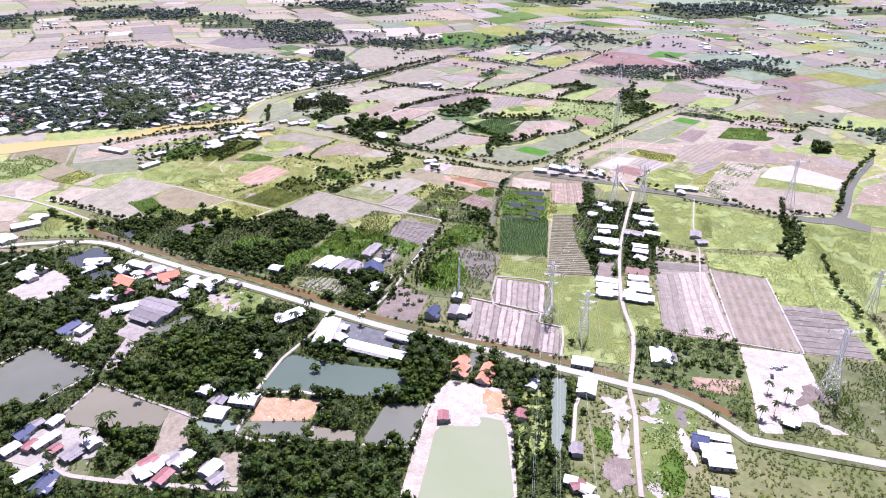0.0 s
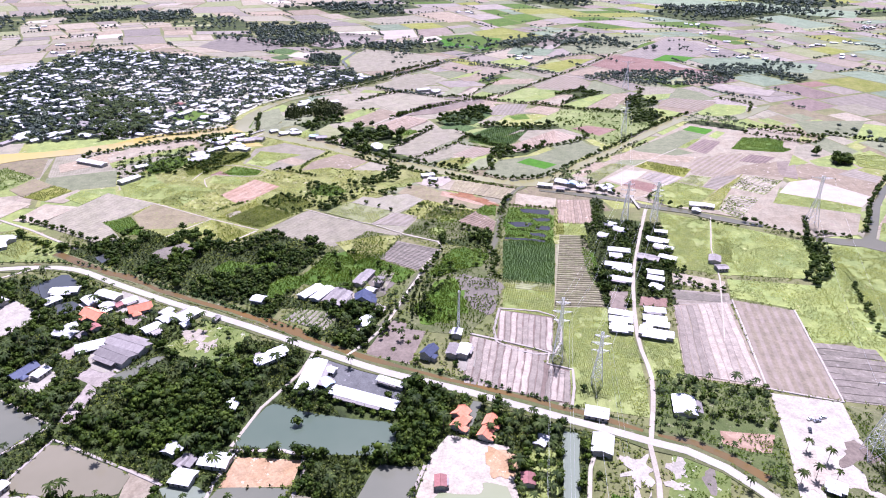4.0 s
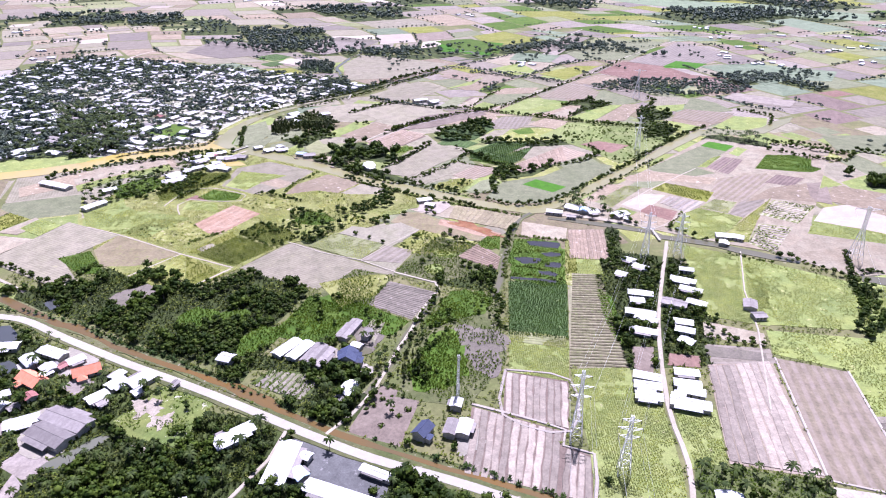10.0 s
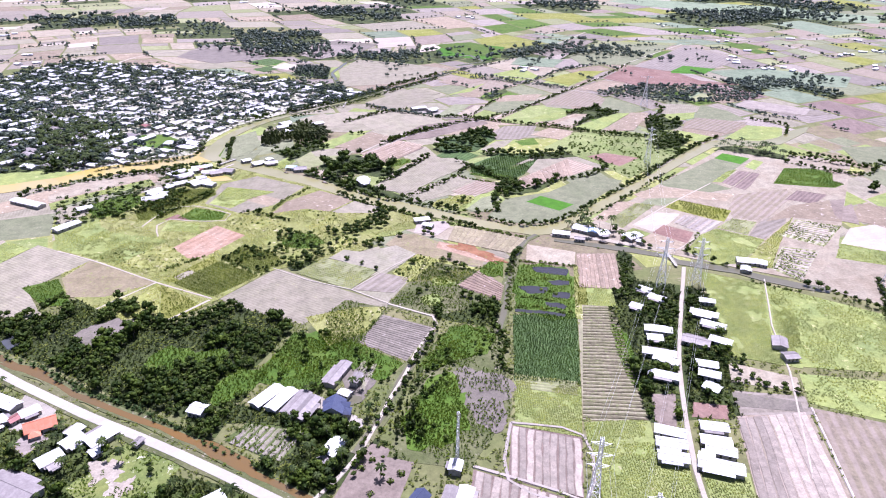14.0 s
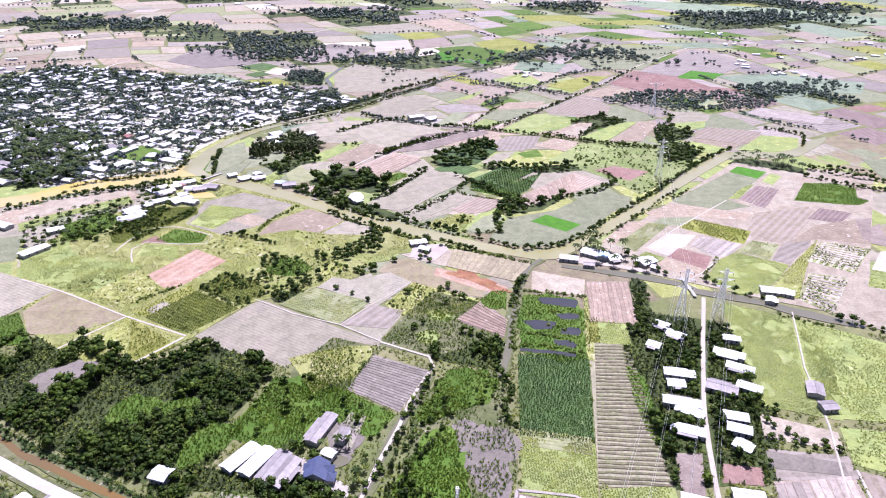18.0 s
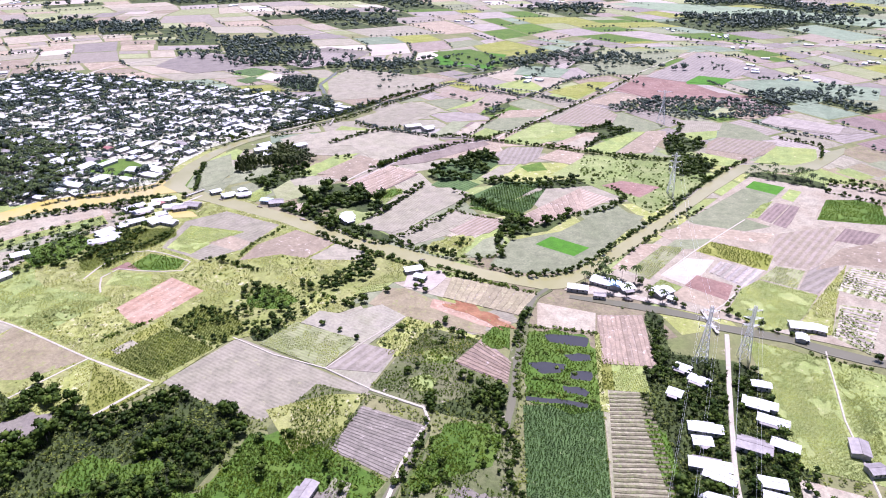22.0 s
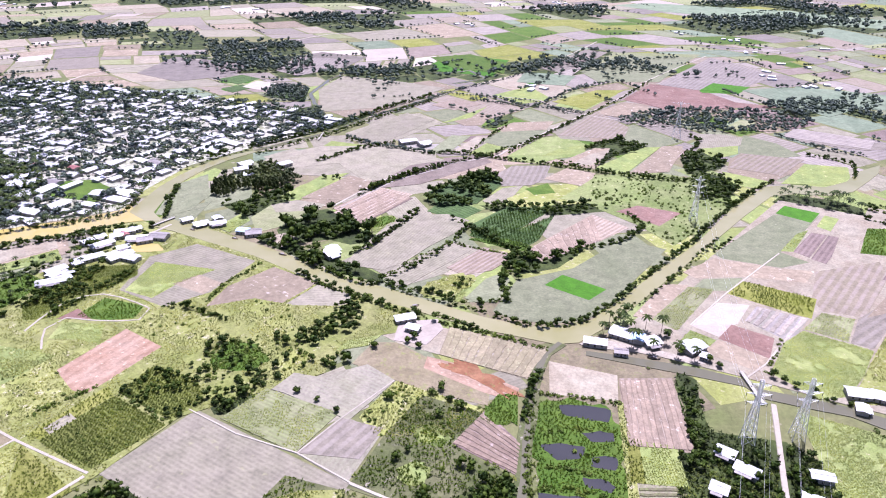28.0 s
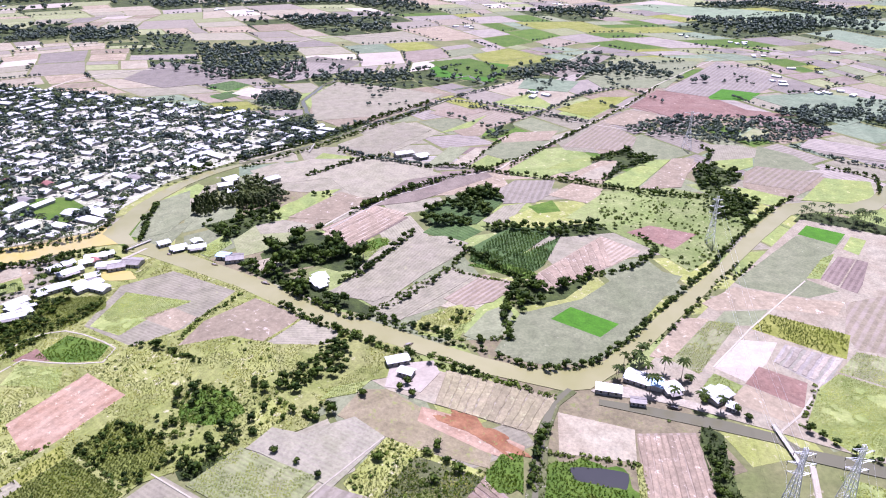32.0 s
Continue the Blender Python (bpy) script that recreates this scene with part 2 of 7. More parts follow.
leaf("leaf_broad", (0.016, 0.034, 0.006), (0.040, 0.066, 0.009), (0.092, 0.120, 0.018))
leaf("leaf_palm", (0.020, 0.036, 0.010), (0.036, 0.054, 0.014), (0.080, 0.100, 0.030))
leaf("leaf_nipa", (0.026, 0.052, 0.015), (0.041, 0.070, 0.021), (0.074, 0.111, 0.037))
leaf("leaf_bush", (0.060, 0.100, 0.015), (0.106, 0.145, 0.028), (0.170, 0.191, 0.055))
leaf("leaf_cane", (0.070, 0.128, 0.034), (0.092, 0.155, 0.045), (0.14, 0.19, 0.075), thin=0.45)
leaf("leaf_crop", (0.255, 0.295, 0.072), (0.315, 0.345, 0.105), (0.39, 0.39, 0.20), thin=0.55)
leaf("leaf_weed", (0.062, 0.120, 0.007), (0.104, 0.158, 0.015), (0.165, 0.195, 0.042), thin=0.45)
leaf("leaf_straw", (0.29, 0.31, 0.09), (0.37, 0.375, 0.14), (0.46, 0.45, 0.24), thin=0.55)
leaf("leaf_rough", (0.110, 0.150, 0.030), (0.175, 0.205, 0.048), (0.26, 0.27, 0.095), thin=0.45)
leaf("leaf_olive", (0.125, 0.160, 0.026), (0.185, 0.215, 0.045), (0.26, 0.28, 0.08), thin=0.45)
# shrubs below trees, part of the shade mixed into their green
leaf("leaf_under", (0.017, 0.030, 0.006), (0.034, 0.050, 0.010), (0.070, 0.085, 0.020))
# far foliage: distance haze is put into this paler blue-grey leaf colour
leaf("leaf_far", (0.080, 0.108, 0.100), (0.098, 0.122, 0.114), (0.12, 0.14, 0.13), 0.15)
leaf("leaf_slim", (0.044, 0.064, 0.022), (0.068, 0.084, 0.032), (0.112, 0.120, 0.056))
k = Nodes("bark", 0.9)
k.color(k.mix(k.noise(k.coord("Object"), 3.0), (0.12, 0.09, 0.07), (0.24, 0.20, 0.16)))


def roofing(name, a, b, rough, metal, stain, seam=0.9):
    k = Nodes(name, rough, metal)
    v = k.coord("Object")
    c = k.mix(k.ramp(k.noise(v, 0.35, 4.0, 0.7), (0.35, 0.0), (0.7, 1.0)), a, b)
    c = k.mix(k.ramp(k.noise(v, 0.9, 5.0, 0.8), (0.58, 0.0), (0.75, 0.6)), c, stain)
    w = k.t.nodes.new("ShaderNodeTexWave")
    w.bands_direction = "X"
    w.inputs["Scale"].default_value = 0.314 / seam
    k.l(v, w.inputs["Vector"])
    k.bump(w.outputs["Fac"], 0.5, 0.05)
    info = k.t.nodes.new("ShaderNodeObjectInfo")
    c = k.vary(c, 0.22, info.outputs["Random"])
    return k.color(c)


roofing("roof_white", (0.40, 0.40, 0.408), (0.57, 0.57, 0.58), 0.55, 0.0, (0.33, 0.30, 0.28))
roofing("roof_tin", (0.165, 0.145, 0.140), (0.25, 0.225, 0.215), 0.6, 0.1, (0.15, 0.11, 0.09))
roofing("roof_redtin", (0.20, 0.075, 0.070), (0.27, 0.12, 0.11), 0.6, 0.0, (0.24, 0.16, 0.14))
roofing("roof_orange", (0.58, 0.185, 0.10), (0.62, 0.25, 0.16), 0.8, 0.0, (0.42, 0.22, 0.14), 0.4)
roofing("roof_bluetile", (0.045, 0.055, 0.105), (0.065, 0.078, 0.135), 0.6, 0.0, (0.12, 0.125, 0.16), 0.4)
roofing("roof_blue", (0.38, 0.55, 0.75), (0.45, 0.60, 0.78), 0.5, 0.0, (0.50, 0.55, 0.60))
soil("plaster", (0.55, 0.52, 0.48), (0.47, 0.44, 0.40), spot=(0.48, 0.44, 0.40), fine=0.8, patch=0.3, spots=0.62, bump=0.05)
soil("joinery", (0.10, 0.09, 0.08), (0.15, 0.13, 0.12), fine=2.0, bump=0.05)
k = Nodes("glass_dark", 0.1, spec=0.5)
k.color(k.mix(k.noise(k.coord("Object"), 2.0), (0.03, 0.035, 0.04), (0.06, 0.07, 0.08)))
k = Nodes("steel", 0.45, 0.5)
k.color(k.mix(k.noise(k.coord("Object"), 1.5), (0.72, 0.72, 0.74), (0.80, 0.80, 0.82)))


# ---- mesh helpers ----
def mesh_of(name, verts, faces, *mats):
    me = bpy.data.meshes.new(name)
    me.from_pydata([tuple(v) for v in verts], [], [tuple(f) for f in faces])
    for m in mats:
        me.materials.append(MATS[m])
    me.update()
    return me


def part(name, verts, faces, mat, parent, label=""):
    ob = new(name, mesh_of(name, verts, faces, mat))
    ob.parent = parent
    return tagged(ob, label)


def box(x0, x1, y0, y1, z0, z1):
    v = [(x, y, z) for z in (z0, z1) for y in (y0, y1) for x in (x0, x1)]
    return v, [(0, 2, 3, 1), (4, 5, 7, 6), (0, 1, 5, 4), (2, 6, 7, 3), (0, 4, 6, 2), (1, 3, 7, 5)]


def joined(pieces):
    V, F = [], []
    for v, f in pieces:
        o = len(V)
        V += v
        F += [tuple(i + o for i in q) for q in f]
    return V, F


def bar(a, b, r, r2=None, sides=4):
    """A straight member from a to b."""
    a, b = Vector(a), Vector(b)
    r2 = r if r2 is None else r2
    d = (b - a).normalized()
    u = d.orthogonal().normalized()
    w = d.cross(u)
    V = [tuple(p + (u * math.cos(t) + w * math.sin(t)) * s) for p, s in ((a, r), (b, r2)) for t in [2 * math.pi * i / sides for i in range(sides)]]
    F = [(i, (i + 1) % sides, sides + (i + 1) % sides, sides + i) for i in range(sides)]
    F += [tuple(range(sides))[::-1], tuple(range(sides, 2 * sides))]
    return V, F


def area2(pts):
    return sum(a[0] * b[1] - b[0] * a[1] for a, b in zip(pts, pts[1:] + pts[:1]))


def slab(name, pts, z, mat, z0=-0.3, label="", category=""):
    """A flat piece of ground with sides, its local x along its first edge."""
    if area2(pts) < 0:
        pts = [pts[0]] + pts[:0:-1]
    o = pts[0]
    e = max(zip(pts, pts[1:] + pts[:1]), key=lambda s: math.dist(*s))
    a = math.atan2(e[1][1] - e[0][1], e[1][0] - e[0][0])
    ca, sa = math.cos(-a), math.sin(-a)
    loc = [((x - o[0]) * ca - (y - o[1]) * sa, (x - o[0]) * sa + (y - o[1]) * ca) for x, y in pts]
    n = len(loc)
    V = [(x, y, 0) for x, y in loc] + [(x, y, z0 - z) for x, y in loc]
    F = [tuple(range(n))] + [(i + n, (i + 1) % n + n, (i + 1) % n, i) for i in range(n)]
    ob = new(name, mesh_of(name, V, F, mat))
    ob.matrix_world = pose(o[0], o[1], z, 0, 0, math.degrees(a))
    return tagged(ob, label, category, kind="structure")


def curve_points(pts, step=12.0):
    """A smooth line through pts; a straight-edged one where there are few."""
    if len(pts) < 5:
        out = []
        for p, q in zip(pts, pts[1:]):
            p, q = np.array(p, float), np.array(q, float)
            n = max(1, int(np.linalg.norm(q - p) / step))
            out += [p + (q - p) * i / n for i in range(n)]
        return out + [np.array(pts[-1], float)]
    out = []
    for i in range(len(pts) - 1):
        p = [np.array(pts[max(0, min(len(pts) - 1, i + j))], float) for j in (-1, 0, 1, 2)]
        n = max(1, int(np.linalg.norm(p[2] - p[1]) / step))
        for s in range(n):
            t = s / n
            out.append(0.5 * (2 * p[1] + (p[2] - p[0]) * t + (2 * p[0] - 5 * p[1] + 4 * p[2] - p[3]) * t * t + (3 * p[1] - p[0] - 3 * p[2] + p[3]) * t ** 3))
    return out + [np.array(pts[-1], float)]


def strip(name, width, pts, z, mat, label, category, ragged=0.0, z0=-0.3):
    c = curve_points(pts)
    if name in ("road", "lane", "creek"):
        BLOCKED.extend((p[0], p[1], width / 2 + 2.0) for p in curve_points(pts, 5.0))
    V, F = [], []
    for i, p in enumerate(c):
        d = c[min(i + 1, len(c) - 1)] - c[max(i - 1, 0)]
        d = d / (np.linalg.norm(d) + 1e-9)
        nrm = np.array((-d[1], d[0]))
        l, r = (width / 2 * (1 + ragged * random.uniform(-1, 1)) for _ in range(2))
        V += [(*(p + nrm * l), z), (*(p - nrm * r), z), (*(p + nrm * (l + 0.4)), z0), (*(p - nrm * (r + 0.4)), z0)]
    for i in range(len(c) - 1):
        a, b = 4 * i, 4 * i + 4
        F += [(a, a + 1, b + 1, b), (a + 2, a, b, b + 2), (a + 1, a + 3, b + 3, b + 1)]
    return tagged(new(name, mesh_of(name, V, F, mat)), label, category, kind="structure")


# ---- ground ----
R0 = 9000
ground = new("ground", mesh_of("ground", [(-R0, -R0, 0), (R0, -R0, 0), (R0, R0, 0), (-R0, R0, 0)], [(0, 1, 2, 3)], "earth"))
tagged(ground, "flat grassy delta earth with worn bare patches", "ground", kind="structure")

BLOCKED = []        # buildings, roads and creeks where nothing grows: (x, y, radius)
OPEN_LAND = []      # outlines of ponds (True), bare fields ("bare") and other fields (False)
sowings = 0
WORDS = {
    "sand": "pale pinkish excavated sand", "white": "bare white sandy ground", "orange": "drained pond bed of orange mud", "asphalt": "dark grey paved yard",
    "lawn": "short grass with bare sandy spots", "brownpink": "bare brown plot with weeds",
    "scrub": "overgrown waste ground with weeds", "greysoil": "greyish fallow soil", "striped": "pale raised beds with dark furrows", "cane": "dense dark green sugar cane",
    "crop": "light green low crop in rows", "lush": "lush green grass and weeds", "yard": "trodden earth yard between houses", "glade": "bright green weeds in a gap of the grove", "rows_tan": "young crop in straw coloured rows", "pinkrows": "ploughed pinkish soil in rows",
    "palepink": "bare whitish pink soil", "meadow": "rough olive grassland with dry weeds", "pink": "bare pale pink soil", "pinkfield": "harrowed pinkish brown field", "ploughed": "pale ploughed field with furrows", "pinkgrey": "harrowed pink-grey field",
    "greyrows": "grey ploughed field with pale rows", "grovefloor": "shaded grassy grove floor", "red": "bare reddish earth", "rust": "rust-red earth with weeds", "redbrown": "rough red-brown stubble field",
    "mud": "drying mud flat", "lime": "yellow-green weedy crop", "lime2": "wide light green rice fields", "limescrub": "yellow-green scrub and pale weeds", "scrubpale": "pale olive tall weeds",
    "tan": "pale tan harrowed field", "tanrows": "tan field with pale rows", "grey": "grey-tan field of young plants", "cropgreen": "grey-green rows of seedlings",
    "orchard": "green orchard of low bushes", "olive": "olive green crop", "fallow": "brown fallow field", "brownrows": "dark brown ploughed field",
    "greygreen": "grey-green young rice field", "mauve": "purple-brown ploughed field", "bright": "vivid green young rice", "teal": "blue-green rice field", "dkcrop": "dark green dense crop", "beds": "white garden beds with dark hedges",
    "concrete": "pale concrete yard", "village": "trodden village ground of dirt and grass", "bedscrub": "overgrown garden beds", "undergrowth": "tangle of weeds under trees, darkened in colour for shade",
}
made_fields = 0
# what grows on a plot: leaf, spacing, height, bare share, in rows
GROWTH = {"cane": ("cane", 1.3, 1.6, 0.0, False), "crop": ("crop", 1.3, 0.45, 0.15, True), "lime": ("crop", 1.6, 0.45, 0.25, False), "lush": ("weed", 1.7, 1.1, 0.1, False), "glade": ("weed", 1.7, 1.6, 0.0, False),
          "scrub": ("weed", 1.9, 1.3, 0.3, False), "limescrub": ("weed", 2.3, 1.4, 0.25, False), "scrubpale": ("straw", 1.4, 0.8, 0.2, False), "olive": ("olive", 1.7, 1.2, 0.15, False),
          "meadow": ("straw", 1.7, 0.7, 0.35, False, "own"), "orchard": ("olive", 1.7, 1.3, 0.0, True), "cropgreen": ("crop", 1.5, 0.4, 0.3, True), 
          "lawn": ("weed", 1.7, 0.5, 0.58, False), "dkcrop": ("cane", 2.6, 2.0, 0.1, True),
          "grovefloor": ("weed", 2.0, 1.2, 0.3, False), "bedscrub": ("weed", 2.2, 1.0, 0.5, False)}
SWARDS = []
BARE = ("tan", "grey", "cropgreen", "greygreen", "pinkfield", "pinkrows", "bright", "ploughed", "pinkgrey", "greyrows", "cane", "crop", "striped", "brownrows", "asphalt", "tanrows", "rows_tan", "red", "redbrown", "palepink", "pink", "white", "fallow", "greysoil", "glade", "yard")   # no trees or weeds


def field(style, pts):
    global made_fields
    made_fields += 1
    OPEN_LAND.append(("bare" if style in BARE else False, pts))
    grow = GROWTH.get(style)
    if grow and sum(p[1] for p in pts) / len(pts) < 900:
        SWARDS.append((grow, pts))
    return slab("field", pts, 0.16 + 0.0008 * made_fields, style, label=WORDS.get(style, "farm plot of " + style + " earth"), category="field")


def patch(style, pts, rough=0.3):
    """A plot with a soft, uneven outline: its corners cut, its rim drawn in and out."""
    for cut in range(3):
        pts = [(a[0] + (b[0] - a[0]) * u, a[1] + (b[1] - a[1]) * u) for a, b in zip(pts, pts[1:] + pts[:1]) for u in (0.22, 0.78)]
    mx, my = sum(q[0] for q in pts) / len(pts), sum(q[1] for q in pts) / len(pts)
    size = math.sqrt(abs(area2(pts)))
    out = []
    for x, y in pts:
        k = 1 + rough * (noise.noise((x * 4 / size, y * 4 / size, 0.5)) + 0.6 * noise.noise((x * 11 / size, y * 11 / size, 4.5)))
        out.append((mx + (x - mx) * k, my + (y - my) * k))
    return field(style, out)


def pond(style, pts):
    # a smooth rim
    OPEN_LAND.append((True, pts))
    rim = []
    n = len(pts)
    if n < 14:
        for i in range(n):
            a, b = np.array(pts[i], float), np.array(pts[(i + 1) % n], float)
            for t in (0.12, 0.5, 0.88):
                rim.append(tuple(a + (b - a) * t + np.random.uniform(-0.7, 0.7, 2)))
    else:
        rim = pts
    global made_fields
    made_fields += 1
    return slab("water", rim, (0.16 + 0.0008 * made_fields) if n < 14 else 0.425 + 0.001 * (made_fields % 20), "water_" + style, label="still murky " + style + " water", category="water")


def road(w, pts):
    strip("verge", w + 5, pts, 0.5, "verge", "grassy road verge", "verge", 0.25)
    return strip("road", w, pts, 0.62, "concrete", "pale concrete country road", "road", 0.03)


lanes = 0


def lane(w, pts):
    global lanes
    lanes += 1
    return strip("lane", w, pts, 0.52 + 0.002 * lanes, "track", "pale earth farm lane", "lane", 0.12)


def creek(w, pts):
    global lanes
    lanes += 1
    strip("bank", w + 4, pts, 0.40 + 0.0006 * lanes, "verge", "weedy creek bank", "bank", 0.3)
    return strip("creek", w, pts, 0.43 + 0.0006 * lanes, "water_creek", "narrow creek of muddy brown water", "creek", 0.45)


def creek_grey(w, pts):
    ob = creek(w, pts)
    ob.data.materials[0] = MATS["water_canal"]
    return tagged(ob, "narrow creek of dull grey-brown water")


def bund(w, pts):
    global lanes
    lanes += 1
    return strip("bund", w, pts, 0.55 + 0.002 * lanes, "bank", "low earth bund between ponds and plots", "bund", 0.2)


# ---- far parcels, cut at random along the delta's grid ----
def parcels(x0, x1, y0, y1, angle, smallest, styles, seed, share=1.0, warp=110.0):
    rng = random.Random(seed)
    todo, done = [(x0, x1, y0, y1)], []
    while todo:
        a, b, c, d = todo.pop()
        if max(b - a, d - c) < smallest * rng.uniform(1.0, 2.2):
            done.append((a, b, c, d))
        elif (b - a) * rng.uniform(0.7, 1.4) > d - c:
            m = a + (b - a) * rng.uniform(0.35, 0.65)
            todo += [(a, m, c, d), (m, b, c, d)]
        else:
            m = c + (d - c) * rng.uniform(0.35, 0.65)
            todo += [(a, b, c, m), (a, b, m, d)]
    ca, sa = math.cos(radians(angle)), math.sin(radians(angle))
    out = []
    for i, (a, b, c, d) in enumerate(done):
        g = rng.uniform(1.0, 4.0)
        if rng.random() > share:
            continue
        pts = []
        for u, v in ((a + g, c + g), (b - g, c + g), (b - g, d - g), (a + g, d - g)):
            q = noise.noise_vector((u / 420, v / 420, 3.7)) * warp
            pts.append(((u + q[0]) * ca - (v + q[1]) * sa, (u + q[0]) * sa + (v + q[1]) * ca))
        out.append((rng.choice(styles), pts))
    return out


def inside(pts, q):
    """Which of the points q lie in the polygon."""
    hit = np.zeros(len(q), bool)
    for (x0, y0), (x1, y1) in zip(pts, pts[1:] + pts[:1]):
        cross = (y0 > q[:, 1]) != (y1 > q[:, 1])
        hit ^= cross & (q[:, 0] < (x1 - x0) * (q[:, 1] - y0) / ((y1 - y0) or 1e-9) + x0)
    return hit


# ---- plants: templates of triangles, radius 1, standing on z = 0 ----
ICO = bmesh.new()
bmesh.ops.create_icosphere(ICO, subdivisions=1, radius=1.0)
ICO_V = np.array([v.co[:] for v in ICO.verts])
ICO_F = np.array([[v.index for v in f.verts] for f in ICO.faces])
ICO.free()


def merged(pieces):
    V, F, o = [], [], 0
    for v, f in pieces:
        V.append(v), F.append(np.asarray(f) + o)
        o += len(v)
    return np.vstack(V), np.vstack(F)


def tuft(rng, centre, out, size):
    """Two triangles: one bent leaf clump."""
    u = np.cross(out, rng.normal(size=3))
    u /= np.linalg.norm(u) + 1e-9
    w = np.cross(out, u)
    tilt = rng.uniform(-0.5, 0.9)
    d = w * math.cos(tilt) + out * math.sin(tilt)
    c = centre
    return np.array([c - u * size * 0.5, c + d * size * rng.uniform(0.6, 1.1), c + u * size * 0.5, c - d * size * 0.6 + out * 0.1]), [(0, 1, 2), (0, 2, 3)]


def trunk_of(h, r, lean=0.0, sides=5):
    v, f = bar((0, 0, -0.1), (lean, 0, h), r, r * 0.6, sides)
    tri = []
    for q in f:
        tri += [(q[0], q[i], q[i + 1]) for i in range(1, len(q) - 1)]
    return np.array(v), np.array(tri)


def broad(seed, tufts, lobes, tall=1.5, wide=1.0, bits=0.34):
    """A broadleaf crown of lobes, each a rough core under leaf clumps."""
    rng = np.random.default_rng(seed)
    out = []
    centres = []
    for i in range(lobes):
        a = 2 * math.pi * i / lobes + rng.uniform(-0.4, 0.4)
        rad = rng.uniform(0.28, 0.55) * wide if i else 0.1
        z = tall * rng.uniform(0.5, 0.78) if i else tall * 0.8
        s = rng.uniform(0.38, 0.58) * wide
        centres.append((np.array((rad * math.cos(a), rad * math.sin(a), z)), s))
        k = ICO_V * s * 0.86 * (1 + 0.22 * rng.normal(size=(len(ICO_V), 1)))
        k[:, 2] *= 0.8
        out.append((k + centres[-1][0], ICO_F))
    for i in range(tufts):
        c, s = centres[i % lobes]
        n = rng.normal(size=3)
        n[2] = abs(n[2]) * 0.9 - 0.25
        n /= np.linalg.norm(n)
        out.append(tuft(rng, c + n * s * np.array((1, 1, 0.85)) * rng.uniform(0.85, 1.12), n, bits * rng.uniform(0.7, 1.3)))
    return merged(out)


def palm(seed, fronds=13, tall=2.4):
    """A coconut crown: arching fronds, each two blades along a bent rib."""
    rng = np.random.default_rng(seed)
    out = []
    for i in range(fronds):
        a = 2.4 * i + rng.uniform(-0.3, 0.3)
        up = rng.uniform(-0.25, 0.9)
        d = np.array((math.cos(a), math.sin(a), 0))
        s = np.array((-d[1], d[0], 0))
        top = np.array((0, 0, tall))
        rib = [top, top + d * 0.35 + (0, 0, 0.28 * up + 0.08), top + d * 0.72 + (0, 0, 0.30 * up - 0.05), top + d * 1.0 + (0, 0, 0.12 * up - 0.36)]
        w = (0.03, 0.15, 0.13, 0.01)
        V = []
        for p, x in zip(rib, w):
            V += [p, p + s * x - (0, 0, x * 0.55), p - s * x - (0, 0, x * 0.55)]
        F = []
        for j in range(3):
            o, q = 3 * j, 3 * j + 3
            F += [(o, q, q + 1), (o, q + 1, o + 1), (o, o + 2, q + 2), (o, q + 2, q)]
        out.append((np.array(V), F))
    return merged(out)


def nipa(seed, fronds=11):
    """A trunkless palm: fronds that rise from the ground and arch out."""
    v, f = palm(seed, fronds, 0.55)
    v = v.copy()
    r = np.hypot(v[:, 0], v[:, 1])
    v[:, 2] = 0.1 + 1.25 * np.sin(np.clip(r, 0, 1) * 2.0) * (0.75 + 0.25 * np.sin(np.arctan2(v[:, 1], v[:, 0]) * 3 + seed)) - 0.1 * r
    return v, f


def slim(seed, tufts, tall=2.6):
    """A narrow airy crown on a tall stem."""
    rng = np.random.default_rng(seed)
    out = []
    for i in range(4):
        k = ICO_V * np.array((0.36, 0.36, 0.42)) * (1 + 0.25 * rng.normal(size=(len(ICO_V), 1))) * (1.15 - 0.16 * i)
        out.append((k + np.array((rng.uniform(-0.15, 0.15), rng.uniform(-0.15, 0.15), tall * (0.36 + 0.17 * i))), ICO_F))
    for i in range(tufts):
        n = rng.normal(size=3)
        n[2] *= 0.6
        n /= np.linalg.norm(n)
        z = rng.uniform(0.24, 1.0)
        c = np.array((0, 0, tall * z)) + n * 0.52 * (1.15 - 0.6 * z)
        out.append(tuft(rng, c, n, 0.3 * rng.uniform(0.7, 1.3)))
    return merged(out)


def bush(seed, tufts=14):
    rng = np.random.default_rng(seed)
    out = [(ICO_V * np.array((0.62, 0.62, 0.45)) * (1 + 0.25 * rng.normal(size=(len(ICO_V), 1))) + (0, 0, 0.25), ICO_F[::2])]
    for i in range(tufts):
        n = rng.normal(size=3)
        n[2] = abs(n[2])
        n /= np.linalg.norm(n)
        out.append(tuft(rng, n * np.array((0.7, 0.7, 0.6)) + (0, 0, 0.15), n, 0.5 * rng.uniform(0.6, 1.3)))
    return merged(out)


CROWNS = {
    "broad": [broad(i, 62, 4 + i % 3, 1.25 + 0.17 * i, 1.05, 0.3) for i in range(6)],
    "palm": [palm(10 + i, 12 + i % 3) for i in range(4)],
    "nipa": [nipa(20 + i) for i in range(4)],
    "slim": [slim(30 + i, 44) for i in range(4)],
    "bush": [bush(40 + i) for i in range(5)],
}
